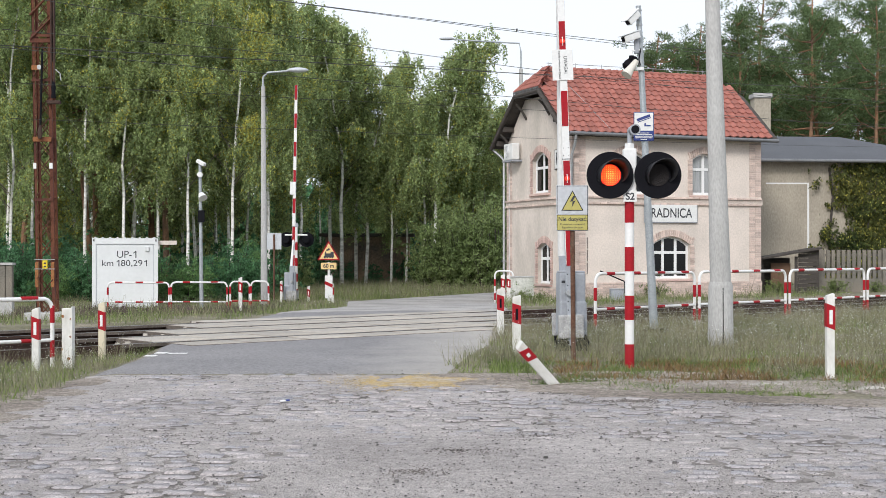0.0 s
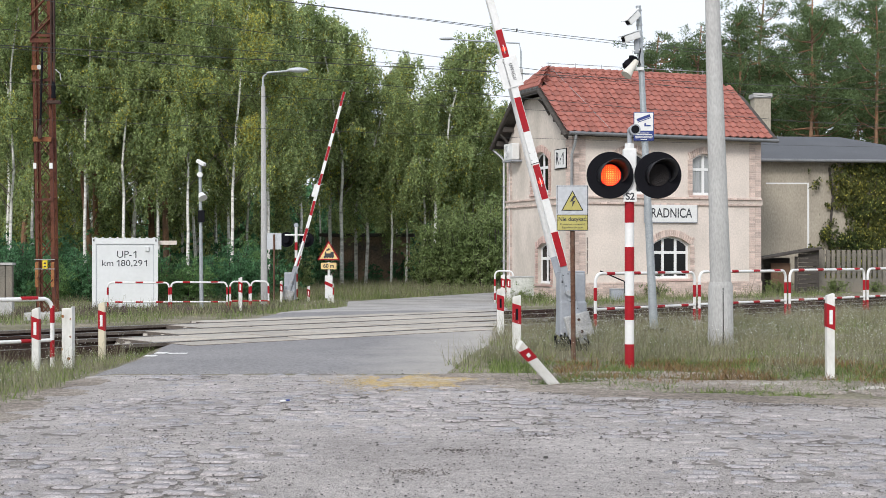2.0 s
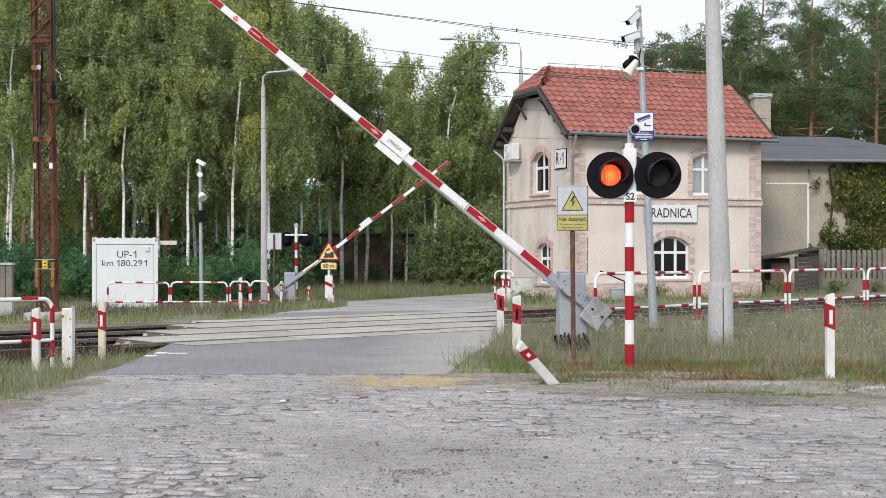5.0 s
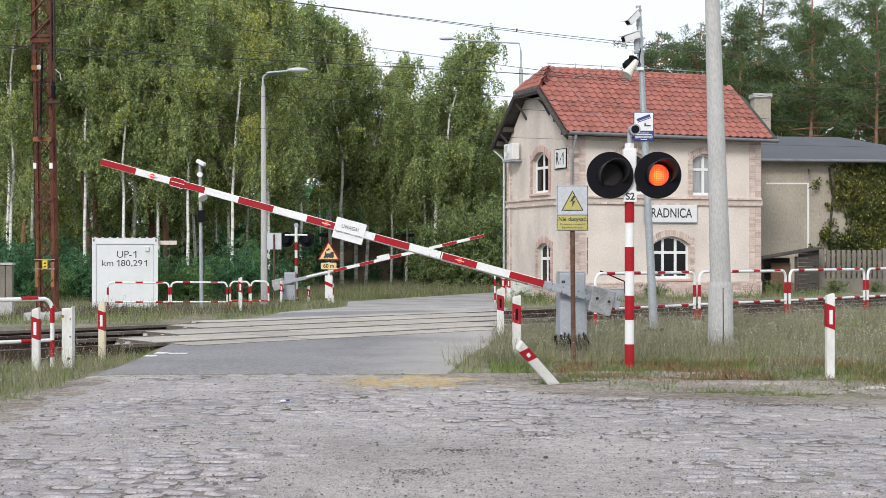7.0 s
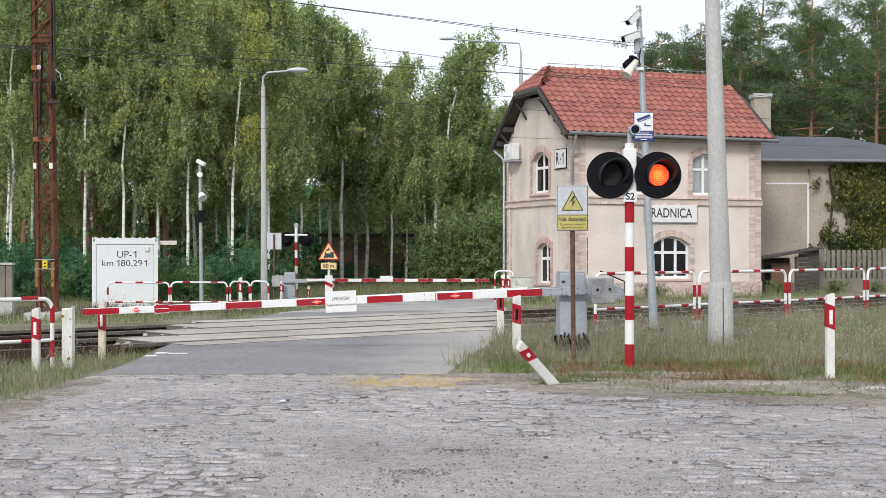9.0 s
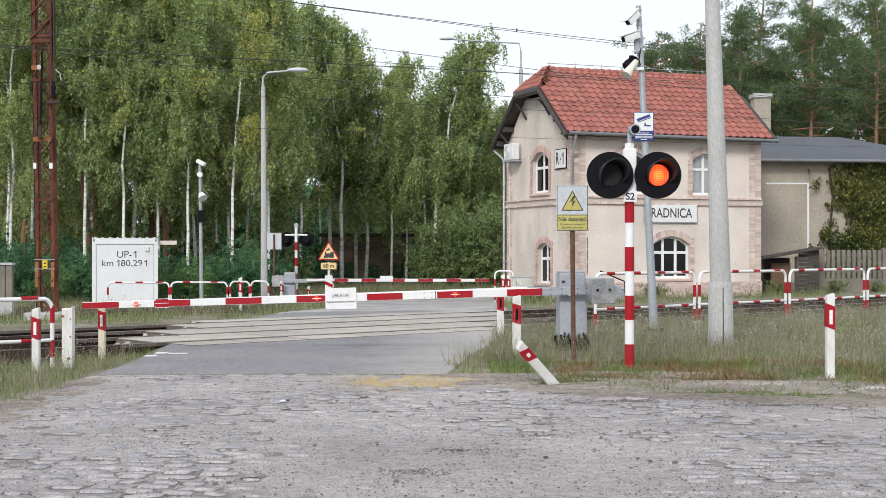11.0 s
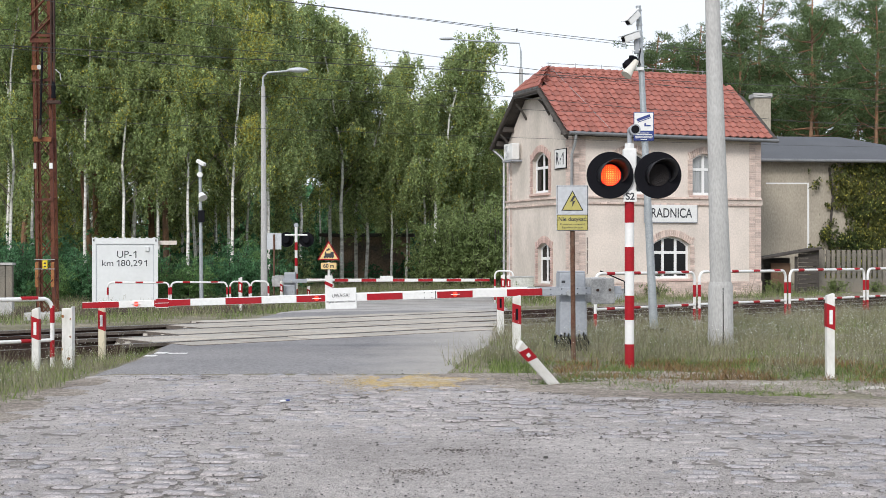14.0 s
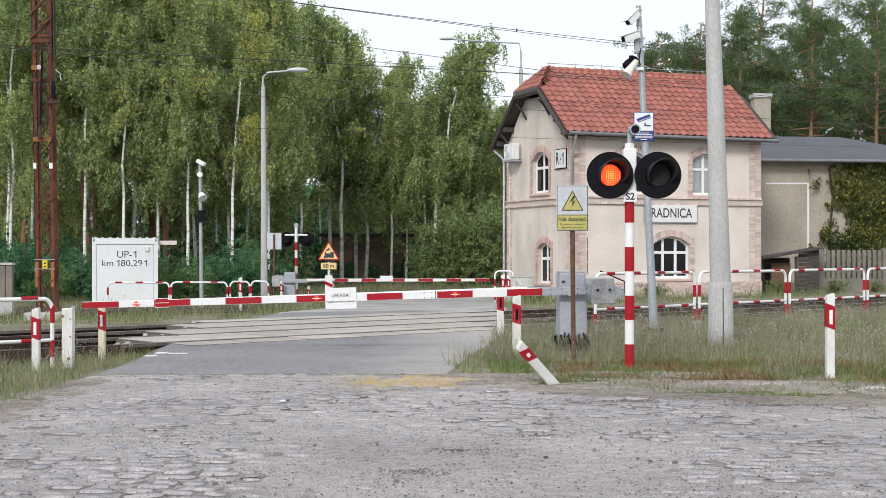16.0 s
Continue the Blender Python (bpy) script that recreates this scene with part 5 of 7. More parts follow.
def build_train_sign():
    s = thing("train_warning_sign", (-4.25, 50.5, gh(-4.25, 50.5)), "red-edged yellow warning triangle with a steam engine", "sign")
    part("post", Tube([(0, 0, -0.1), (0, 0, 1.55)], 0.05, 10), M_WHITE, s)
    part("post_board", Box(-0.14, 0.14, -0.06, -0.04, 0.2, 1.05, 0.005), M_WHITE, s, "white board with red diagonal")
    part("red_diagonal", _moved(Box(-0.16, 0.16, -0.066, -0.058, -0.06, 0.06), pose(0, 0, 0.72, 0, 25, 0)), M_RED, s)
    tri = part("triangle_border", Prism([(-0.42, 1.62), (0.42, 1.62), (0, 2.34)], -0.09, -0.07), M_RED, s)
    part("triangle", Prism([(-0.34, 1.665), (0.34, 1.665), (0, 2.25)], -0.096, -0.089), M_TRIYEL, s)
    eng = bmesh.new()
    box(eng, -0.19, 0.19, -0.104, -0.097, 1.73, 1.77)
    box(eng, -0.15, 0.12, -0.104, -0.097, 1.77, 1.87)
    box(eng, 0.07, 0.19, -0.1045, -0.0975, 1.77, 1.93)
    box(eng, -0.13, -0.09, -0.1045, -0.0975, 1.86, 1.94)
    for x in (-0.14, -0.05, 0.05, 0.14):
        tube(eng, [(x, -0.106, 1.725), (x, -0.097, 1.725)], 0.035, 12)
    tube(eng, [(-0.06, -0.105, 1.99), (-0.06, -0.097, 1.99)], 0.035, 10)
    tube(eng, [(0.0, -0.104, 2.02), (0.0, -0.097, 2.02)], 0.045, 10)
    part("engine_picture", eng, M_INK, s)
    pl = part("distance_plate", Box(-0.29, 0.29, -0.09, -0.07, 1.28, 1.52, 0.005), M_TRIYEL, s, "yellow distance plate")
    writing("lettering", "60 m", 0.2, pose(0, -0.093, 1.4), M_INK, pl, bold=0.004)
    t = thing("sign_back", (-6.54, 52.5, gh(-6.54, 52.5)), "back of a grey sheet sign on a rusty post", "sign")
    part("post", Tube([(0, 0, -0.1), (0, 0, 2.6)], 0.035, 8), M_RUSTY, t)
    part("sign_plate", Box(-0.28, 0.28, 0.035, 0.05, 2.02, 2.66, 0.004), M_SIGNGREY, t)
    pl = thing("platform_wall", (-12.6, 38.0, gh(-12.6, 38.0)), "old concrete slab wall beside the mast", "wall")
    for k in range(13):
        part("slab", Box(-2 + 0.195 * k, -1.82 + 0.195 * k, 0, 0.16 + 0.03 * (k % 2), 0.55, 1.5, 0.012), M_OLDCON, pl)
    part("base_slab", Box(-2.02, 0.53, -0.02, 0.2, 0, 0.55, 0.01), M_CONCRETE, pl)
    part("coping", Box(-2.05, 0.55, -0.04, 0.24, 1.5, 1.57, 0.01), M_CONCRETE, pl)


M_TRIYEL = mat("triangle_yellow", (0.75, 0.55, 0.25), 0.5, 0, 0.05, 3, 20, 0.02)

M_LIMEWASH = mat("stained_limewash", (0.60, 0.60, 0.56), 0.9, 0, 0.2, 1.6, 16, 0.3, (0.30, 0.31, 0.25), 0.46)


def build_small_things():
    c = thing("cable_box", (5.35, 43.2, gh(5.35, 43.2)), "low grey cable box beside the far rail", "cable box")
    part("body", Box(0, 0.68, 0, 0.4, 0, 0.36, 0.02), M_GREY, c)
    part("lid", Box(-0.02, 0.70, -0.02, 0.42, 0.355, 0.38, 0.008), M_GREY, c)
    part("lever", Tube([(0.45, -0.05, 0.1), (0.42, -0.05, 0.62), (-0.35, -0.05, 0.95)], 0.022, 6), M_BLACK, c, "thin black lever rod")
    w = thing("low_wall", (2.25, 46.4, gh(2.5, 46.4)), "low stained lime-washed wall beside the gable", "wall")
    part("body", Box(0, 0.85, 0, 0.25, -0.1, 0.85, 0.015), M_LIMEWASH, w)
    part("coping", Box(-0.03, 0.88, -0.03, 0.28, 0.85, 0.9, 0.01), M_CONCRETE, w)


build_small_things()
build_container()
build_mast()
street_lamp((-5.93, 45.0, -0.42), 7.4, 1.28, 0.5, 0.09)
street_lamp((3.78, 65.0, -0.5), 10.75, -4.15, 1.35, 0.12)
build_far_pole()
build_train_sign()


M_WIRE = mat("oxidised_wire", (0.07, 0.072, 0.07), 0.6, 0.3, 0.1, 3, 20, 0)


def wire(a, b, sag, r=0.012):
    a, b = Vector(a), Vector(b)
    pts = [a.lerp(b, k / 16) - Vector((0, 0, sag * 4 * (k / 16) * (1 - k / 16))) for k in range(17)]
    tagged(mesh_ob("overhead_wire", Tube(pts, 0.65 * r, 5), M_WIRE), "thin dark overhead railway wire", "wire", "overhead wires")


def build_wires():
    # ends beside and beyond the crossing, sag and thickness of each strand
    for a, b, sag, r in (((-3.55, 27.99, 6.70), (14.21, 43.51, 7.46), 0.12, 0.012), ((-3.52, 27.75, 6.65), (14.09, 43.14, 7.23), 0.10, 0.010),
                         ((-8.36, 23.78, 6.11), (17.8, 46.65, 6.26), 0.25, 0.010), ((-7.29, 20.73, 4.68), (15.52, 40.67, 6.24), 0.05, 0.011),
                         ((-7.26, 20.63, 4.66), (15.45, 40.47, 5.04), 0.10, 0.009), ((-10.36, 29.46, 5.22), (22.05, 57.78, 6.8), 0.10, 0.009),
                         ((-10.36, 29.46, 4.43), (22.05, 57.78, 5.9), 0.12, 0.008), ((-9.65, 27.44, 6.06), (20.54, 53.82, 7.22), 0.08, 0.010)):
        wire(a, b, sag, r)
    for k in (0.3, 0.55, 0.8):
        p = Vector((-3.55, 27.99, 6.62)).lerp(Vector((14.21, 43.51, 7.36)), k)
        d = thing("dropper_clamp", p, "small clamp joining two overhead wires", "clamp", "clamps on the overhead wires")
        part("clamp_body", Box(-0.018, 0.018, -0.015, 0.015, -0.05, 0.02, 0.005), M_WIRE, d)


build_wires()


# ---- trees ----
def leaf_faces(centers, dirs, length, width, rng):
    """Small three-cornered leaf faces at the given places, hanging along dirs."""
    n = len(centers)
    side = rng.normal(size=(n, 3))
    side -= dirs * (side * dirs).sum(1, keepdims=True)
    side /= np.linalg.norm(side, axis=1, keepdims=True) + 1e-9
    L, Wd = (length * rng.uniform(0.6, 1.25, n))[:, None], (width * rng.uniform(0.6, 1.25, n))[:, None]
    v = np.stack([centers + side * Wd * 0.5, centers - side * Wd * 0.5, centers + dirs * L], 1)
    f = np.arange(n * 3).reshape(n, 3)
    return v.reshape(-1, 3), f


def unit(v):
    return v / (np.linalg.norm(v, axis=-1, keepdims=True) + 1e-9)


def make_birch(seed, height, spread, leaves, first, yellow=0.05, leaf=(0.125, 0.08), lean=0.22, bark=1.0):
    """A birch: wandering white stem, rising limbs that fork, and hanging twigs set with leaves."""
    rng = np.random.default_rng(seed)
    t = thing("birch_tree", (0, -200, 0), "tall birch with white bark and drooping green foliage", "tree", "birch wood")
    bm = bmesh.new()
    n = 11
    wob = np.cumsum(rng.normal(0, lean, (n, 2)), 0) * np.linspace(0, 1, n)[:, None]
    spine = np.array([[wob[k, 0], wob[k, 1], height * k / (n - 1)] for k in range(n)])
    tube(bm, [tuple(p) for p in spine], [bark * 0.078 * height / 16 * (1 - 0.88 * k / (n - 1)) + 0.012 for k in range(n)], 8)
    twigs = bmesh.new()
    C, D = [], []
    limbs = int(26 + 1.1 * height)
    per = max(2, int(leaves / limbs / 5 / 24))
    for k in range(limbs):
        u = first + (0.98 - first) * ((k + rng.random()) / limbs) ** 0.9
        base = np.array([np.interp(u * height, spine[:, 2], spine[:, i]) for i in range(2)] + [u * height])
        ang = rng.uniform(0, 2 * np.pi)
        reach = max(0.5, spread * (1.05 - 1.2 * abs(u - 0.45) ** 1.1) * rng.uniform(0.45, 1.2))
        tip = base + np.array([np.cos(ang) * reach, np.sin(ang) * reach, reach * rng.uniform(0.4, 1.05)])
        mid = (base + tip) / 2 + np.array([0, 0, 0.14 * reach])
        if k % 2 == 0 or u < first + 0.15:
            tube(twigs, [tuple(base), tuple(mid), tuple(tip)], [0.026 * (1.25 - u), 0.012, 0.005], 5)
        for s in range(5):
            w = rng.uniform(0.3, 1.0) ** 0.75
            knot = base * (1 - w) + tip * w + np.array([0, 0, 0.14 * np.sin(w * 3)])
            fork = knot + rng.normal(0, 0.38, 3) + np.array([np.cos(ang), np.sin(ang), 0.5]) * rng.uniform(0.0, 0.5)
            for q_ in range(per):
                p = knot + (fork - knot) * rng.random() + rng.normal(0, 0.10, 3)
                ln = rng.uniform(0.35, 1.5) * (0.6 + 0.6 * rng.random())
                drift = rng.normal(0, 0.16, 2)
                m = 24
                q = np.sort(rng.random(m))
                C.append(p + np.stack([drift[0] * q, drift[1] * q, -ln * q ** 1.15], 1) + rng.normal(0, 0.06, (m, 3)))
                D.append(unit(rng.normal(0, 0.75, (m, 3)) + np.array([0, 0, -0.8])))
    part("trunk", bm, M_BARK_B, t)
    part("branchwork", twigs, M_TWIG, t, "dark thin limbs")
    C, D = np.concatenate(C), np.concatenate(D)
    keep = C[:, 2] > first * height * 0.72 + 0.35 * rng.random(len(C))
    C, D = C[keep], D[keep]
    v, f = leaf_faces(C, D, leaf[0], leaf[1], rng)
    patch = np.array([noise.noise((a * 0.5, b * 0.5, c * 0.5 + seed)) for a, b, c in C[::24]]).repeat(24)[:len(C)]
    turned = rng.random(len(f)) < yellow * (1 + 6 * np.clip(np.resize(patch, len(f)), 0, 1))
    mesh_np("crown", v, f, [M_LEAF_B, M_LEAF_Y], t, index=turned.astype(int))
    return t


def make_pine(seed, height, needles=62, size=(0.17, 0.055), bare=0.52):
    rng = np.random.default_rng(seed)
    t = thing("pine_tree", (0, -210, 0), "tall pine with a reddish trunk and dark needle tufts", "tree", "pine wood")
    bm = bmesh.new()
    n = 7
    wob = np.cumsum(rng.normal(0, 0.12, (n, 2)), 0)
    spine = np.array([[wob[k, 0], wob[k, 1], height * k / (n - 1)] for k in range(n)])
    tube(bm, [tuple(p) for p in spine], [0.19 * (1 - 0.8 * k / (n - 1)) for k in range(n)], 8)
    C, D = [], []
    for k in range(32):
        u = rng.uniform(bare, 1.0)
        base = np.array([np.interp(u * height, spine[:, 2], spine[:, i]) for i in range(2)] + [u * height])
        ang = rng.uniform(0, 2 * np.pi)
        reach = (0.8 + 3.3 * (1 - u) ** 0.55) * rng.uniform(0.55, 1.15)
        tip = base + np.array([np.cos(ang) * reach, np.sin(ang) * reach, reach * rng.uniform(0.1, 0.75)])
        tube(bm, [tuple(base), tuple((base + tip) / 2 + np.array([0, 0, -0.12 * reach])), tuple(tip)], [0.05, 0.032, 0.012], 5)
        for s in range(9):
            w = rng.uniform(0.4, 1.05)
            p = base * (1 - w) + tip * w + rng.normal(0, 0.34, 3)
            d = unit(rng.normal(0, 1, (needles, 3)) + np.array([0, 0, 0.45]))
            C.append(p + d * rng.uniform(0.03, 0.42, (needles, 1)) * np.array([1, 1, 0.6]))
            D.append(unit(d + rng.normal(0, 0.5, (needles, 3))))
    for k in range(9):
        u = rng.uniform(0.2, bare + 0.1)
        base = np.array([np.interp(u * height, spine[:, 2], spine[:, i]) for i in range(2)] + [u * height])
        ang, r = rng.uniform(0, 2 * np.pi), rng.uniform(0.4, 1.2)
        tube(bm, [tuple(base), tuple(base + np.array([np.cos(ang) * r, np.sin(ang) * r, 0.1 * r]))], [0.025, 0.006], 4)
    part("trunk", bm, M_BARK_P, t)
    v, f = leaf_faces(np.concatenate(C), np.concatenate(D), size[0], size[1], rng)
    mesh_np("crown", v, f, M_NEEDLE, t)
    return t


def make_bush(seed, w, h, leaves=5000, material=None, name="bush", label="dense dark green bush at the wood's edge", leaf=(0.19, 0.14)):
    rng = np.random.default_rng(seed)
    t = thing(name, (0, -220, 0), label, "bush", "bushes")
    bm = bmesh.new()
    C, D = [], []
    for k in range(26):
        a, r = rng.uniform(0, 2 * np.pi), w * np.sqrt(rng.random()) * 0.9
        tip = np.array([np.cos(a) * r, np.sin(a) * r, h * rng.uniform(0.35, 1.0) * (1 - 0.35 * (r / w) ** 2)])
        tube(bm, [(0.2 * tip[0], 0.2 * tip[1], -0.1), tuple(tip * [0.7, 0.7, 0.6]), tuple(tip)], [0.035, 0.02, 0.006], 5)
        for s in range(max(3, leaves // 26 // 24)):
            q = rng.uniform(0.15, 1.0)
            p = tip * [0.2 + 0.8 * q, 0.2 + 0.8 * q, q] + rng.normal(0, 0.22, 3)
            d0 = unit(np.array([np.cos(a), np.sin(a), 0.1]) + rng.normal(0, 0.6, 3))
            m = 24
            u = rng.random((m, 1))
            C.append(p + d0 * u * 0.5 - np.array([0, 0, 1]) * 0.14 * u ** 2 + rng.normal(0, 0.05, (m, 3)))
            D.append(unit(rng.normal(0, 0.7, (m, 3)) + np.array([0, 0, -0.3])))
    part("stem", bm, M_GREYWOOD, t)
    C = np.concatenate(C)
    C[:, 2] = np.maximum(C[:, 2], 0.1)
    v, f = leaf_faces(C, np.concatenate(D), leaf[0], leaf[1], rng)
    mesh_np("foliage", v, f, material or M_LEAF_D, t)
    return t


def build_trees():
    rng = random.Random(11)
    tall = [make_birch(1, 15.0, 2.3, 41000, 0.34, 0.06), make_birch(2, 16.0, 2.6, 41000, 0.30, 0.12), make_birch(4, 14.5, 2.4, 40000, 0.26, 0.05)]
    broad = [make_birch(s, h, sp, n, fi, ye, (0.17, 0.105)) for s, h, sp, n, fi, ye in ((5, 15.5, 2.9, 21000, 0.14, 0.05), (6, 14.5, 2.8, 21000, 0.10, 0.16))]
    back = [make_birch(7, 16.0, 3.4, 11000, 0.03, 0.05, (0.27, 0.16)), make_birch(8, 15.0, 3.2, 11000, 0.02, 0.03, (0.27, 0.16))]
    roadside = [make_birch(9, 12.5, 2.3, 34000, 0.30, 0.04, (0.14, 0.09), bark=1.5), make_birch(10, 11.5, 2.2, 33000, 0.24, 0.05, (0.14, 0.09), bark=1.5)]
    pines = [make_pine(s, h) for s, h in ((21, 15), (22, 17))]
    far_pines = [make_pine(23, 17, 22, (0.30, 0.11), 0.42), make_pine(24, 19, 22, (0.30, 0.11), 0.42)]
    M_LEAF_M = leaf_mat("robinia_leaf", (0.20, 0.33, 0.115), (0.12, 0.225, 0.085), 0.45)
    fine = [make_bush(31, 1.6, 3.2, 11000, None, leaf=(0.125, 0.085)),
            make_bush(32, 1.4, 2.9, 10500, M_LEAF_M, label="light green robinia bush at the wood's edge", leaf=(0.12, 0.07))]
    bushes = [make_bush(s, w, h, 3200) for s, w, h in ((33, 1.6, 3.2), (34, 1.9, 3.8))]

    def put(kinds, x, y, sc=1.0, turn=None):
        k = rng.choice(kinds)
        ob = copy_thing(k, pose(x, y, gh(x, y) - 0.05, rng.uniform(-2, 2), rng.uniform(-2, 2), rng.uniform(0, 360) if turn is None else turn))
        ob.scale = (sc, sc, sc)
        return ob
    # birch wood beyond the container: clear white stems in front, closed foliage behind
    for x, y in ((-18.5, 58), (-18.3, 60.5), (-15.6, 59), (-13.9, 58.5), (-12.6, 60), (-11.1, 59), (-9.4, 60), (-8.0, 62)):
        put(tall, x, y, rng.uniform(0.9, 1.0))
    for x, y in ((-20.6, 64), (-17.2, 66), (-14.9, 65), (-12.0, 66), (-10.2, 65), (-8.9, 67)):
        put(tall if x > -16 else broad, x, y, rng.uniform(0.95, 1.08))
    for y, x0, x1, step, kinds in ((71, -24, -9.4, 2.4, broad), (79, -27, -10.0, 3.3, broad), (88, -31, -11.2, 3.6, back)):
        x = x0 + rng.random()
        while x < x1:
            put(kinds, x, y + rng.uniform(-1.5, 1.5), rng.uniform(0.95, 1.12) * (0.98 + 0.008 * (y - 71)))
            x += step * rng.uniform(0.75, 1.3)
    # pines standing in it
    for x, y, sc in ((-19.4, 66, 0.95), (-17.8, 68, 1.0), (-16.3, 63, 0.92), (-14.6, 69, 1.0), (-13.2, 64, 0.9), (-21.5, 70, 1.0)):
        put(pines, x, y, sc)
    # the lower group beside the road: stems before a dark hut, then leafy down to the grass
    for x, y, k, sc in ((-5.75, 77, 0, 1.22), (-4.45, 78, 1, 1.12), (-2.95, 77, 0, 0.80), (-2.15, 79, 1, 0.84), (-5.2, 81, 0, 1.10), (-6.6, 79, 0, 1.14),
                        (-1.0, 76, 1, 0.94), (-0.5, 75, 0, 1.08), (0.2, 77, 1, 1.0), (1.6, 78, 1, 0.88), (2.4, 80, 1, 0.74), (3.3, 82, 1, 0.62), (-7.6, 72, 1, 1.08)):
        put([roadside[k]], x, y, sc)
    for x, y, sc in ((-8.2, 90, 0.9), (-5.4, 93, 0.72), (-3.2, 93, 0.62), (-0.8, 90, 0.74), (1.4, 91, 0.70), (3.2, 91, 0.64), (5.0, 93, 0.6), (6.4, 96, 0.6)):
        put(back, x, y, sc)
    # pines behind the house and barn
    for y, x0, x1, step, sc, kinds in ((77, 9.2, 27, 2.1, 0.92, pines), (85, 10.6, 30, 2.3, 0.98, pines), (97, 12.5, 36, 2.3, 0.98, far_pines)):
        x = x0
        while x < x1:
            grow = min(1.04, 0.80 + 0.032 * (x - x0))
            put(kinds, x, y + rng.uniform(-2, 2), sc * grow * rng.uniform(0.92, 1.06))
            x += step * rng.uniform(0.7, 1.3)
    # undergrowth along the wood's edge
    for y, x0, x1, step, kinds in ((52.5, -16.5, -7.6, 1.5, fine), (55.5, -18, -6.9, 1.8, fine), (60, -21, -7.0, 2.0, bushes), (67, -22, -7.2, 2.2, bushes)):
        x = x0
        while x < x1:
            put(kinds, x, y + rng.uniform(-1, 1), rng.uniform(0.55, 0.92))
            x += step * rng.uniform(0.7, 1.3)
    for x, y, sc in ((-19.2, 57, 0.9), (-18.0, 56.5, 0.75), (-17.0, 57.5, 0.9), (-20.2, 60, 1.0), (-16.2, 60, 0.8)):
        put(fine[:1], x, y, sc)
    for y, x0, x1, step, sc in ((72, 10, 27, 1.9, 1.0), (100, 12, 44, 1.9, 2.0), (112, -40, 14, 2.3, 2.2), (117, -16, 6, 2.0, 2.5)):
        x = x0
        while x < x1:
            put(bushes, x, y + rng.uniform(-1, 1), rng.uniform(0.9, 1.3) * sc)
            x += step * rng.uniform(0.7, 1.3)
    M_LEAF_YOUNG = leaf_mat("young_birch_leaf", (0.27, 0.335, 0.14), (0.17, 0.235, 0.09), 0.45)
    young = make_bush(78, 1.5, 4.6, 11000, M_LEAF_YOUNG, "young_birch", "young birch thicket leafy down to the ground", (0.13, 0.085))
    for x, y, sc in ((-0.6, 73, 0.95), (0.4, 71, 1.0), (1.3, 70.5, 1.05), (2.2, 69.5, 1.0), (3.1, 70.5, 1.15), (4.0, 71.5, 1.1), (4.9, 73, 1.2),
                     (2.0, 74, 1.2), (3.6, 75, 1.2), (-7.3, 66, 0.7)):
        put([young], x, y, sc)
    for x in (-9.5, -8, -0.4, 1.0, 2.6, 4.2, 5.8, 7.0):
        put(bushes, x, 89 + rng.uniform(-1, 1), rng.uniform(0.9, 1.3))
    for x, y, sc in ((-6.0, 82.5, 0.5), (-4.3, 82, 0.45), (-2.5, 82.5, 0.55), (-6.7, 74, 0.5)):
        put(bushes, x, y, sc)
    weed = make_bush(77, 0.35, 0.95, 900, M_GRASS_FAR, "weed", "tall green weeds against the plinth", (0.10, 0.05))
    for x, y, sc in ((7.6, 48.25, 0.62), (2.7, 46.0, 0.5), (3.3, 46.1, 0.42), (12.4, 50.6, 0.6), (14.9, 51.3, 0.6), (16.4, 51.5, 0.5)):
        put([weed], x, y, sc)
    # the first ones served as patterns only
    for ob in tall + broad + back + roadside + pines + far_pines + fine + bushes + [young, weed]:
        for o in (*ob.children_recursive, ob):
            bpy.data.objects.remove(o)


build_trees()


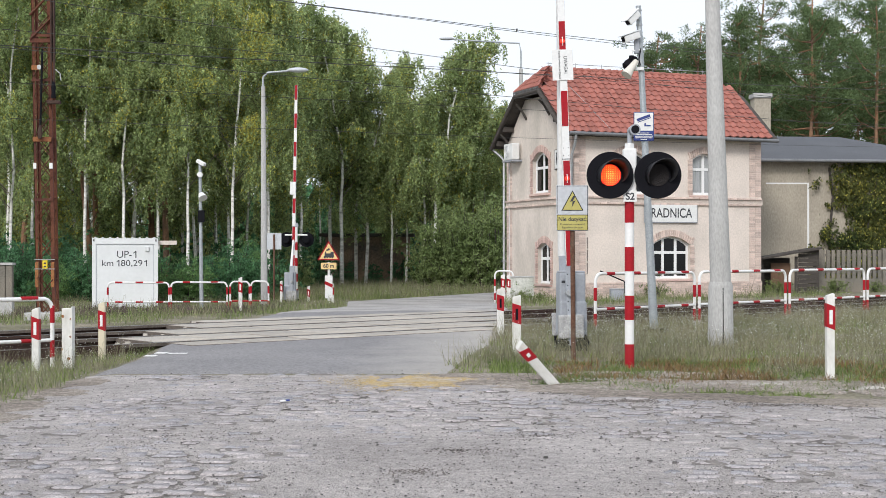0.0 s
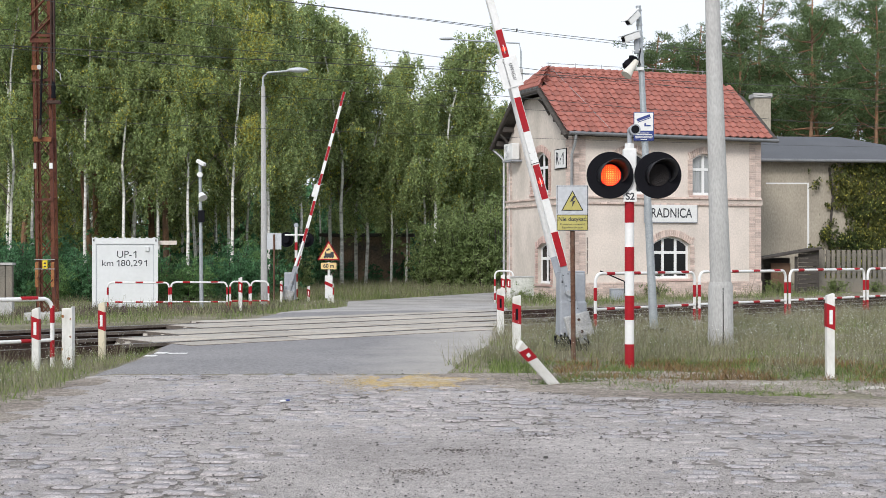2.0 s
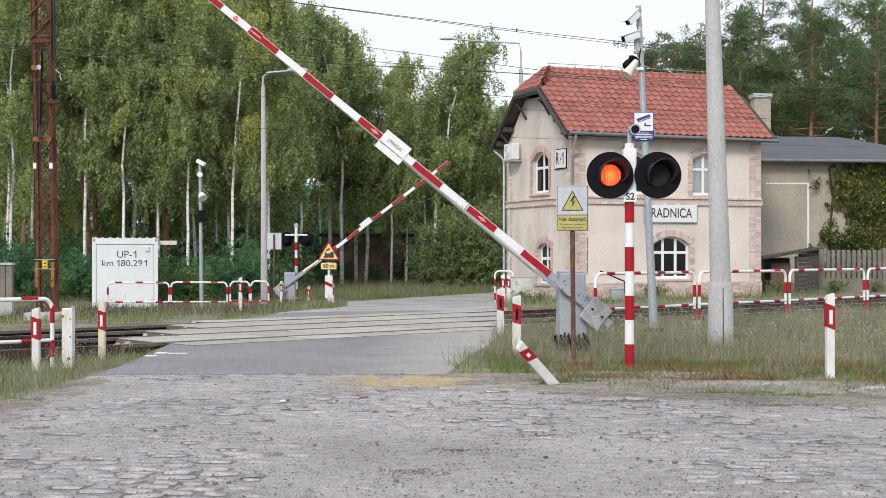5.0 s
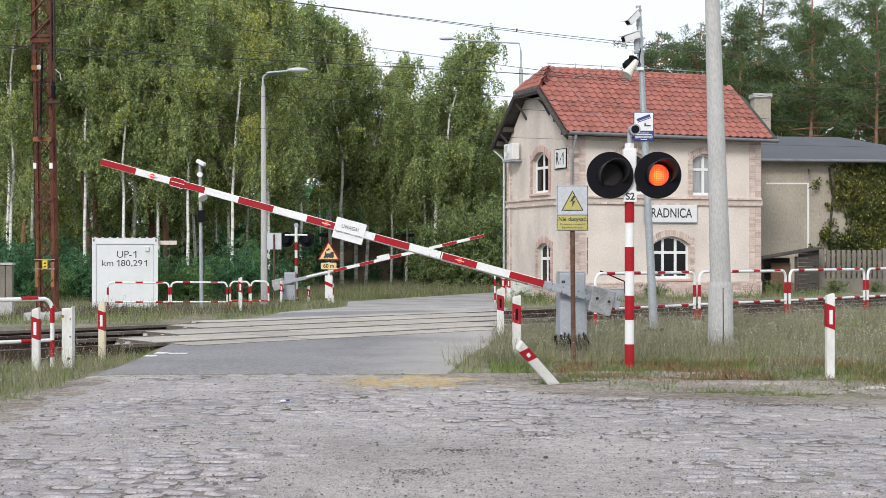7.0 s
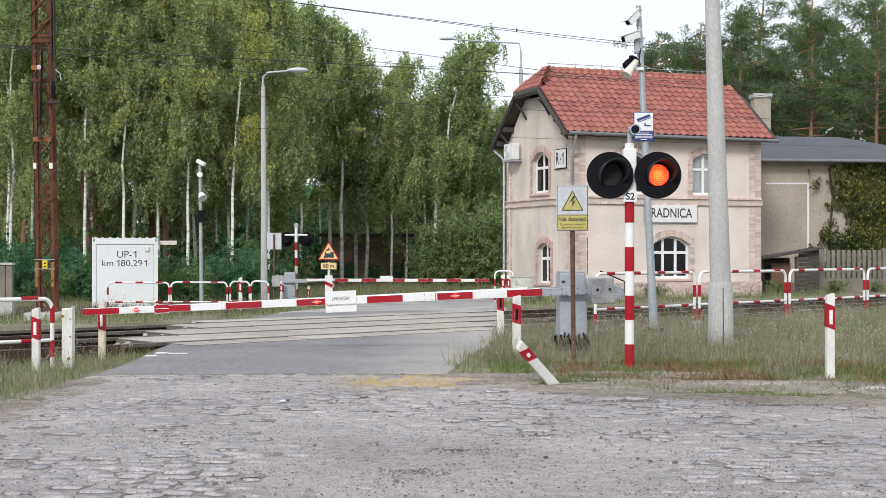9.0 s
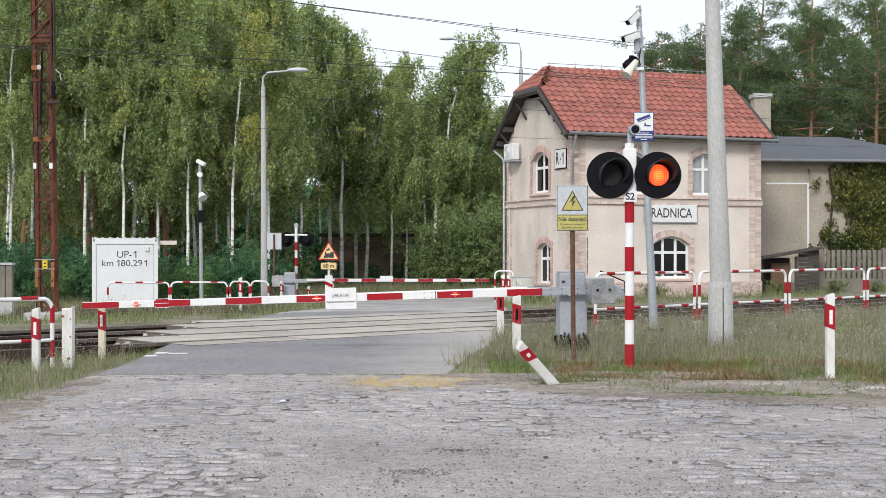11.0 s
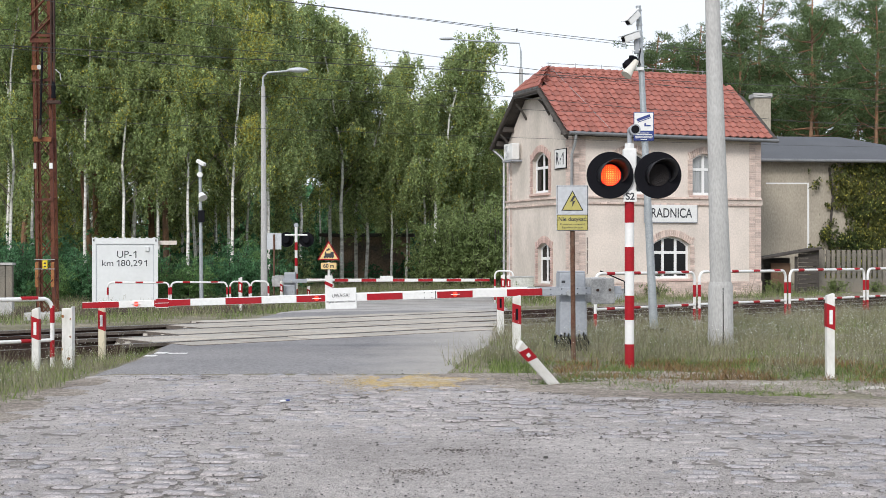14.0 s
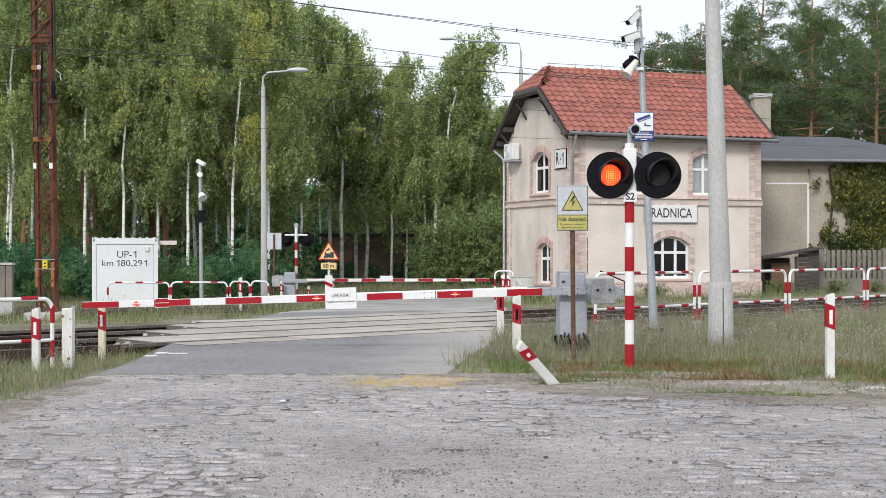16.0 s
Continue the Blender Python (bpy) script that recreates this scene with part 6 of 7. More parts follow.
# ---- ivy on the barn, hut in the wood ----
def build_ivy():
    rng = np.random.default_rng(8)
    t = thing("ivy", (12.3, 55.0, -0.5), "ivy and wild vine climbing the rendered wall, partly yellow", "climbing plant")
    part("vine_stem", Tube([(3.4, -0.05, 0.3), (3.35, -0.06, 2.6), (3.5, -0.05, 4.2), (3.35, -0.05, 5.4)], 0.05, 6), M_GREYWOOD, t)
    part("vine_stem", Tube([(4.8, -0.05, 0.3), (4.9, -0.06, 3.0), (5.4, -0.05, 5.5)], 0.04, 6), M_GREYWOOD, t)
    n = 62000
    x, z = rng.uniform(2.4, 12, n), rng.uniform(0.3, 5.6, n)
    lump = np.array([noise.noise((a * 0.9, b * 0.9, 3.0)) + 0.5 * noise.noise((a * 2.7, b * 2.7, 7.0)) for a, b in zip(x, z)])
    want = smooth(2.2, 6.4, x + 0.5 * (3.0 - z) * (z < 3.0)) * 1.25 - 0.35
    keep = lump * 0.8 + want > rng.uniform(-0.15, 0.45, n)
    x, z, lump = x[keep], z[keep], lump[keep]
    y = -0.06 - np.maximum(0, lump + 0.3) * 0.55 * rng.random(len(x))
    d = unit(np.stack([rng.normal(0, 0.5, len(x)), rng.normal(-0.25, 0.35, len(x)), rng.normal(-0.8, 0.3, len(x))], 1))
    v, f = leaf_faces(np.stack([x, y, z], 1), d, 0.125, 0.10, rng)
    mesh_np("foliage", v, f, [M_IVY, M_LEAF_Y], t, index=(rng.random(len(f)) < 0.13).astype(int))
    h = thing("brick_hut", (-7.3, 84.0, -0.5), "dark flat-roofed hut among the birch trunks", "hut")
    # Brown wall colour mottled with darker grey-brown patches by noise.
    part("wall", Box(0, 5.2, 0, 2.6, 0, 2.9), mat("mottled_brick", (0.40, 0.28, 0.20), 0.95, 0, 0.35, 0.7, 9, 0.4, (0.17, 0.14, 0.125), 0.5), h)
    part("roof", Box(-0.3, 5.5, -0.5, 3.0, 2.91, 3.1, 0.01), M_GREYWOOD, h)


# ---- crossing slabs ----
def build_slabs():
    f = thing("crossing_slabs", (0, 0, 0), "worn concrete crossing slabs between the rails", "crossing deck", kind="structure")
    rng = random.Random(4)
    for q0, q1, kl, kr in ((-5.75, -5.0, 0.9, 0.0), (-4.78, -3.42, 0.0, 0.0), (-3.18, -1.87, 0.0, 0.0), (-1.63, -0.27, 0, 0), (-0.03, 0.75, 0, 0)):
        qm = (q0 + q1) / 2
        s0 = (-5.1 + kl + 1.85 + 0.658 * qm) / 0.753
        s1 = (1.0 + kr + 1.85 + 0.658 * qm) / 0.753
        n = max(1, round((s1 - s0) / 1.2))
        mid = rail_point(qm, (s0 + s1) / 2, 0.0172)
        bed = part("joint_bed", Box(-(s1 - s0) / 2, (s1 - s0) / 2, q0 - qm, q1 - qm, -0.1, 0), M_FLANGE, f, "dark joints between the slabs")
        bed.matrix_basis = pose(*mid, 0, 0, TURN)
        for k in range(n):
            a, b = s0 + (s1 - s0) * k / n, s0 + (s1 - s0) * (k + 1) / n
            p = rail_point(qm, (a + b) / 2, 0.019 + rng.uniform(-0.002, 0.003))
            bm = Box(-(b - a) / 2 + 0.035, (b - a) / 2 - 0.035, q0 - qm + 0.01, q1 - qm - 0.01, -0.12, 0.005, 0.006)
            ob = part("slab", bm, M_SLAB, f)
            ob.matrix_basis = pose(*p, rng.uniform(-0.15, 0.15), rng.uniform(-0.15, 0.15), TURN)
    # Level dark-coloured strips on both sides of each rail mark the flangeways.
    for q in RAILS:
        for dq in (-0.075, 0.075):
            a, b = rail_point(q + dq, -8.6, 0.027), rail_point(q + dq, 3.2, 0.027)
            mid = (a + b) / 2
            ob = part("flangeway", Box(-(b - a).length / 2, (b - a).length / 2, -0.026, 0.026, -0.05, 0), M_FLANGE, f, "dark flangeway groove beside the rail")
            ob.matrix_basis = pose(*mid, 0, 0, TURN)


# ---- cobbles ----
def stone_ring(rng, a, b, hgt):
    ang = np.linspace(0, 2 * np.pi, 8, endpoint=False) + rng.uniform(-0.16, 0.16, 8)
    c, s = np.cos(ang), np.sin(ang)
    r = 1 / np.maximum(np.abs(c) ** 3 + np.abs(s) ** 3, 1e-6) ** (1 / 3) * rng.uniform(0.8, 1.06, 8)
    lo = np.stack([a * c * r, b * s * r, np.full(8, -0.05)], 1)
    hi = np.stack([a * c * r * 0.86, b * s * r * 0.86, hgt + rng.normal(0, 0.0025, 8)], 1)
    return np.concatenate([lo, hi])


M_GRAVEL = mat("pale_gravel", (0.35, 0.325, 0.31), 0.95, 0, 0.2, 0.8, 20, 0.0, (0.25, 0.232, 0.222), 0.5, per=0.36)
STONE_F = np.array([[k, (k + 1) % 8, 8 + (k + 1) % 8, 8 + k] for k in range(8)] + [[8, 9, 10, 15], [10, 11, 14, 15], [11, 12, 13, 14]])


def build_cobbles():
    rng = np.random.default_rng(17)
    f = thing("cobblestones", (0, 0, 0), "worn grey granite cobbles half buried in sand", "pavement", kind="structure")
    shapes = []
    for k in range(8):
        o = mesh_np("cobble", stone_ring(rng, 0.094, 0.086, 0.0), STONE_F, M_COBBLE)
        shapes.append(o.data)
        bpy.data.objects.remove(o)
    V, F, count, base = [], [], 0, 0
    JV, JF, jb = [], [], 0
    y, row = 7.6, 0
    while y < 16.5:
        x = max(SAND_L(y), -0.36 * y - 1.0) + rng.random() * 0.2
        end = min(SAND_R(y), 0.36 * y + 1.2)
        while x < end:
            w = rng.uniform(0.15, 0.34)
            cover = noise.noise((x * 0.33, y * 0.5, 2.0)) + 0.5 * noise.noise((x * 1.3, y * 1.6, 5.0))
            buried = 0.9 * smooth(11.5, 9.5, y) * smooth(-1.6, -0.6, x) * smooth(1.7, 0.7, x) \
                + 0.9 * smooth(1.3, 0.4, SAND_R(y) - x) + 0.5 * smooth(0.9, 0.2, x - SAND_L(y))
            top = 0.003 + 0.014 * cover - 0.03 * buried + rng.normal(0, 0.0045)
            if top > -0.004:
                cx, cy = x + w / 2 + rng.normal(0, 0.012), y + rng.normal(0, 0.035) + 0.09 * math.sin(x * 1.3 + 0.6 * y)
                tilt = rng.normal(0, 1.2, 2)
                crack = noise.noise((x * 0.9, y * 1.1, 9.0)) + 0.45 * rng.normal()
                # A flat dark ring, slightly wider than the stone, outlines its joint.
                if top > 0.002 and crack > 0.12:
                    g = stone_ring(rng, w * 0.53 + rng.uniform(0.0, 0.012), rng.uniform(0.088, 0.118), 0.0)[8:] / 0.86
                    g[:, 2] = 0.0022 + gh(cx, cy)
                    JV.append(g + np.array([cx, cy - 0.004, 0]))
                    JF.append(np.array([[0, 1, 2, 7], [2, 3, 6, 7], [3, 4, 5, 6]]) + jb)
                    jb += 8
                if y < 10.2 and abs(x) < 2.6 and count < 290:
                    ob = new("cobble", shapes[rng.integers(8)])
                    ob.parent = f
                    ob.matrix_basis = pose(cx, cy, top + gh(cx, cy), tilt[0], tilt[1], rng.normal(0, 9)) @ Matrix.Diagonal((w / 0.195, rng.uniform(0.8, 1.2), 1, 1))
                    count += 1
                else:
                    r = stone_ring(rng, w * 0.485, rng.uniform(0.068, 0.108), 0.0)
                    turn = rng.normal(0, 0.16)
                    r[:, :2] = r[:, :2] @ np.array([[math.cos(turn), math.sin(turn)], [-math.sin(turn), math.cos(turn)]])
                    r[:, 2] += top + np.tan(np.radians(tilt[0])) * r[:, 1] + np.tan(np.radians(tilt[1])) * r[:, 0] + gh(cx, cy)
                    V.append(r + np.array([cx, cy, 0]))
                    F.append(STONE_F + base)
                    base += 16
            x += w + rng.uniform(0.004, 0.02)
        y += rng.uniform(0.175, 0.215)
        row += 1
    ob = mesh_np("cobble_field", np.concatenate(V), np.concatenate(F), M_COBBLE, f)
    tagged(ob, kind="stuff")
    tagged(mesh_np("joint_soil", np.concatenate(JV), np.concatenate(JF), M_JOINT, f), kind="stuff")
    # fine gravel: four-sided grains, thickest where the cobbles are buried
    n = 75000
    yy = 7.8 + 9.2 * rng.random(n) ** 1.5
    xx = rng.uniform(-1, 1, n) * (0.34 * yy + 0.6)
    lump = np.array([noise.noise((a * 0.7, b * 0.7, 4.0)) + 0.6 * noise.noise((a * 2.2, b * 2.2, 6.0)) for a, b in zip(xx, yy)])
    left, right = np.array([SAND_L(b) for b in yy]), np.array([SAND_R(b) for b in yy])
    more = 0.35 * smooth(-1.8, -0.5, xx) * smooth(11.5, 9.0, yy) + 0.35 * smooth(1.6, 0.2, right - xx) + 0.3 * smooth(1.0, 0.2, xx - left)
    keep = (lump + more > rng.uniform(-0.35, 0.75, n)) & (xx > left - 0.2) & ((xx < right + 0.5) | ((yy > 12.6) & (xx > 1.0) & (lump > -0.1)))
    xx, yy = xx[keep], yy[keep]
    n = len(xx)
    r = rng.uniform(0.002, 0.0062, n) * (1 + 0.9 * (rng.random(n) < 0.05))
    z = gz(xx, yy) - 0.001 + 0.004 * rng.random(n)
    a = rng.uniform(0, np.pi, n)
    c, sn = np.cos(a) * r, np.sin(a) * r
    G = np.stack([np.stack([xx + c, yy + sn, z], 1), np.stack([xx - sn, yy + c, z], 1), np.stack([xx - c, yy - sn, z], 1), np.stack([xx + sn, yy - c, z], 1),
                  np.stack([xx + 0.3 * c, yy, z + r * rng.uniform(0.9, 1.6, n)], 1)], 1).reshape(-1, 3)
    i = np.arange(n)[:, None] * 5
    T = np.concatenate([i + np.array([[k, (k + 1) % 4, 4]]) for k in range(4)])
    tagged(mesh_np("fine_gravel", G, T, M_GRAVEL), "fine pale gravel strewn over sand and cobbles", "gravel", kind="stuff")
    # loose grit and pebbles
    V, F, base = [], [], 0
    for k in range(3600):
        yy = 8 + 9 * rng.random() ** 1.2
        xx = rng.uniform(-0.36 * yy, 0.36 * yy + 0.5)
        if not SAND_L(yy) < xx < SAND_R(yy) + (0.5 if yy < 13 else 4.0):
            continue
        r = stone_ring(rng, 1, 0.8, 0.7) * rng.uniform(0.003, 0.009) * (2.2 if rng.random() < 0.015 else 1)
        V.append(r + np.array([xx, yy, gh(xx, yy) + 0.006]))
        F.append(STONE_F + base)
        base += 16
    ob = mesh_np("gravel", np.concatenate(V), np.concatenate(F), mat("dark_grit", (0.13, 0.12, 0.115), 0.95, 0, 0.3, 3, 20, 0.2, per=0.5))
    tagged(ob, "loose dark pebbles and grit on the yard", "gravel", kind="stuff")


def blob(name, cx, cy, rx, ry, lift, material, label, category, seed, dome=0.0):
    rng = np.random.default_rng(seed)
    n, v, f = 40, [(cx, cy, gh(cx, cy) + lift + dome)], []
    ph = rng.uniform(0, 6.28, 5)
    for ring in (0.5, 0.85, 1.0):
        for k in range(n):
            a = 2 * np.pi * k / n
            w = ring * (1 + 0.13 * np.sin(2 * a + ph[0]) + 0.1 * np.sin(5 * a + ph[1]) + 0.07 * np.sin(9 * a + ph[2]) + rng.normal(0, 0.03))
            x, y = cx + rx * w * np.cos(a), cy + ry * w * np.sin(a)
            v.append((x, y, gh(x, y) + (lift + dome * (1 - ring) if ring < 1 else -0.012)))
    f = [(0, 1 + k, 1 + (k + 1) % n, 1 + (k + 1) % n) for k in range(n)]
    quads = [(1 + r * n + k, 1 + (r + 1) * n + k, 1 + (r + 1) * n + (k + 1) % n, 1 + r * n + (k + 1) % n) for r in (0, 1) for k in range(n)]
    me = bpy.data.meshes.new(name)
    me.from_pydata(v, [], [q[:3] for q in f] + quads)
    me.materials.append(material)
    return tagged(new(name, me), label, category, kind="structure")


M_DIRT = yard_mat("brown_earth", (0.52, 0.455, 0.395), (0.34, 0.29, 0.25), 0.9)


M_SAND_GRAIN = mat("yellow_sand_grain", (0.46, 0.33, 0.13), 0.95, 0, 0.2, 5.5, 40, 0.0, (0.42, 0.35, 0.25), 0.45, per=0.25)


M_CRUMB = mat("dark_damp_crumb", (0.15, 0.13, 0.115), 0.95, 0, 0.3, 3, 20, 0.0, (0.09, 0.078, 0.07), 0.5, per=0.4)
M_PALESTONE = mat("pale_chipping", (0.46, 0.43, 0.39), 0.95, 0, 0.2, 3, 20, 0.0, (0.34, 0.315, 0.28), 0.5, per=0.3)


def grains(name, cx, cy, rx, ry, n, r0, r1, material, label, category, seed, dome):
    """Small pyramids strewn round a middle, thinning outwards in streaks."""
    g = np.random.default_rng(seed)
    a, d = g.uniform(0, 2 * np.pi, n), np.abs(g.normal(0, 0.52, n))
    x, y = cx + rx * d * np.cos(a) + 0.03 * g.normal(size=n), cy + ry * d * np.sin(a)
    streak = np.array([noise.noise((u * 2.5, v * 1.3, seed)) for u, v in zip(x, y)])
    keep = streak > -0.25 + 0.45 * (d - 0.6)
    x, y = x[keep], y[keep]
    n, r = len(x), g.uniform(r0, r1, keep.sum())
    z = gz(x, y) + dome * np.exp(-((x - cx) ** 2 + (y - cy) ** 2) / 0.3) + 0.003
    t = g.uniform(0, np.pi / 2, n)
    c, s = r * np.cos(t), r * np.sin(t)
    P = np.stack([np.stack([x + c, y + s, z], 1), np.stack([x - s, y + c, z], 1), np.stack([x - c, y - s, z], 1), np.stack([x + s, y - c, z], 1), np.stack([x + 0.3 * c, y, z + 0.8 * r], 1)], 1).reshape(-1, 3)
    i = np.arange(n)[:, None] * 5
    tagged(mesh_np(name, P, np.concatenate([i + np.array([[k, (k + 1) % 4, 4]]) for k in range(4)]), material), label, category, kind="stuff")


def build_patches():
    blob("spilled_sand", -0.30, 15.55, 0.50, 0.62, 0.010, M_YELLOW_SAND, "yellow sand spilled over the cobbles", "sand", 3, 0.012)
    grains("sand_grains", -0.34, 15.55, 0.84, 0.95, 17000, 0.003, 0.0085, M_SAND_GRAIN, "loose yellow sand grains strewn over the cobbles", "sand", 71, 0.012)
    for k, (x, y, rx, ry, n) in enumerate(((0.10, 10.2, 0.8, 0.35, 330), (-0.17, 9.2, 0.35, 0.45, 200), (0.8, 11.0, 1.3, 0.8, 350), (-2.2, 11.0, 1.5, 1.0, 300), (1.9, 13.55, 1.3, 0.4, 900),
                                           (3.2, 13.2, 1.5, 0.35, 900), (4.6, 12.75, 1.5, 0.35, 900), (1.2, 14.3, 0.8, 0.35, 400), (-1.0, 13.4, 1.8, 1.0, 400))):
        grains("dark_crumbs", x, y, rx, ry, n, 0.003, 0.010, M_CRUMB, "dark crumbs of damp earth and grit", "earth", 200 + k, 0.0)
    for k, (x, y, rx, ry, n) in enumerate(((2.6, 15.0, 0.9, 0.35, 900), (3.6, 15.3, 0.8, 0.3, 800), (4.6, 14.9, 0.8, 0.4, 900), (1.9, 15.9, 0.6, 0.3, 500), (5.3, 14.3, 0.8, 0.3, 700))):
        grains("pale_stones", x, y, rx, ry, n, 0.006, 0.020, M_PALESTONE, "pale chippings showing through the thin verge", "gravel", 230 + k, 0.0)
    g = np.random.default_rng(72)
    # stony crumbs along the ragged ends of the crossing slabs
    for k in range(26):
        q, s = g.uniform(-5.9, 0.6), g.uniform(-0.45, 0.3)
        p = rail_point(q, (-5.0 + 1.85 + 0.658 * q) / 0.753 + s, 0)
        st = thing("rubble_stone", (p.x, p.y, 0.0), "broken pale stone at the end of the crossing slabs", "stone", "rubble beside the crossing")
        ring = stone_ring(g, g.uniform(0.03, 0.06), g.uniform(0.025, 0.05), g.uniform(0.01, 0.03))
        mesh_np("stone_body", ring, STONE_F, M_SLAB, st)
    rng = random.Random(23)
    for k, y in enumerate((16.3, 15.5, 15.0, 14.6, 14.3, 14.0, 13.7, 13.4, 13.1, 12.85, 12.6, 12.35)):
        x = SAND_R(y) + rng.uniform(-0.15, 0.3)
        blob("dirt_patch", x, y, rng.uniform(0.45, 0.9), rng.uniform(0.22, 0.45), 0.005, M_DIRT, "brown trodden earth between verge and cobbles", "earth", 30 + k, 0.01)
    for k, (x, y) in enumerate(((1.9, 15.2), (2.5, 15.6), (2.9, 14.9), (3.5, 15.5), (3.9, 14.7), (4.4, 15.3), (5.0, 14.4), (5.4, 15.1), (2.2, 16.6), (3.2, 16.4))):
        blob("dirt_patch", x, y, rng.uniform(0.5, 0.95), rng.uniform(0.3, 0.55), 0.006, M_DIRT, "bare stony earth at the foot of the verge", "earth", 80 + k, 0.012)
    for k, y in enumerate((12.2, 13.2, 14.4, 15.6)):
        blob("dirt_patch", SAND_L(y) + rng.uniform(-0.2, 0.1), y, rng.uniform(0.3, 0.5), rng.uniform(0.4, 0.6), 0.004, M_DIRT, "brown trodden earth between verge and cobbles", "earth", 60 + k, 0.01)
    for x, y, w, d in ((-4.18, 20.15, 0.17, 0.28), (-4.22, 19.6, 0.17, 0.24), (-3.86, 19.75, 0.27, 0.15)):
        p = thing("paint_mark", (x, y, gh(x, y) + 0.014), "worn white paint mark on the asphalt", "road marking")
        part("paint", Box(-w / 2, w / 2, -d / 2, d / 2, 0, 0.004), M_WHITE, p)
    l = thing("litter", (-1.55, 13.35, 0.025), "crumpled white and blue wrapper on the cobbles", "litter")
    part("wrapper", _moved(Box(-0.05, 0.05, -0.022, 0.022, 0, 0.012, 0.004), pose(0, 0, 0, 4, -3, 12)), M_WHITE, l)
    part("blue_print", _moved(Box(0.0, 0.042, -0.024, 0.02, 0.003, 0.0145, 0.003), pose(0, 0, 0, 4, -3, 12)), M_SIGNBLUE, l)




# ---- grass ----
def grass_patch(name, pts, hmin, hmax, material, label, seed, width=0.007, lean=0.35, flowers=0.0):
    """Single blades rooted at the given places."""
    rng = np.random.default_rng(seed)
    n = len(pts)
    z = gz(pts[:, 0], pts[:, 1]) - 0.03
    root = np.stack([pts[:, 0], pts[:, 1], z], 1)
    tuft = np.array([noise.noise((x * 1.6, y * 1.6, seed)) + 0.6 * noise.noise((x * 4.5, y * 4.5, seed)) for x, y in pts])
    h = rng.uniform(hmin, hmax, n) * rng.uniform(0.6, 1.0, n) * np.clip(0.95 + 1.1 * tuft, 0.35, 1.7)
    a = rng.uniform(0, 2 * np.pi, n)
    side = np.stack([np.cos(a), np.sin(a), np.zeros(n)], 1) * (width * rng.uniform(0.6, 1.4, n))[:, None]
    b = rng.uniform(0, 2 * np.pi, n)
    bend = np.stack([np.cos(b), np.sin(b), np.zeros(n)], 1) * (lean * h * rng.random(n))[:, None]
    up = np.stack([np.zeros(n), np.zeros(n), h], 1)
    v = np.stack([root - side, root + side, root + bend + up + side * 0.25, root + bend + up - side * 0.25], 1).reshape(-1, 3)
    f = np.arange(n * 4).reshape(n, 4)
    ob = mesh_np(name, v, f, material)
    tagged(ob, label, "grass", kind="stuff")
    if flowers:
        odds = np.clip(0.35 + 1.6 * tuft, 0.03, 2) * np.clip(h / hmax, 0.15, 1.2)
        k = rng.choice(n, int(n * flowers), replace=False, p=odds / odds.sum())
        tip = (root + bend + up)[k]
        d = unit(rng.normal(0, 0.4, (len(k), 3)) + np.array([0.8, -0.5, 0.1]))
        v, f = leaf_faces(tip - d * 0.006, d, 0.013, 0.013, rng)
        tagged(mesh_np("meadow_flowers", v, f, M_FLOWER), "tiny white flowers in the dry grass", "flowers", kind="stuff")


def scatter(n, seed, x0, x1, y0, y1, ok, lump=0.8):
    rng = np.random.default_rng(seed)
    x, y = rng.uniform(x0, x1, n), rng.uniform(y0, y1, n)
    w = np.array([0.5 + lump * noise.noise((a * 0.8, b * 0.8, seed)) + 0.4 * lump * noise.noise((a * 3, b * 3, seed)) for a, b in zip(x, y)])
    k = (w > rng.random(n)) & ok(x, y)
    return np.stack([x[k], y[k]], 1)


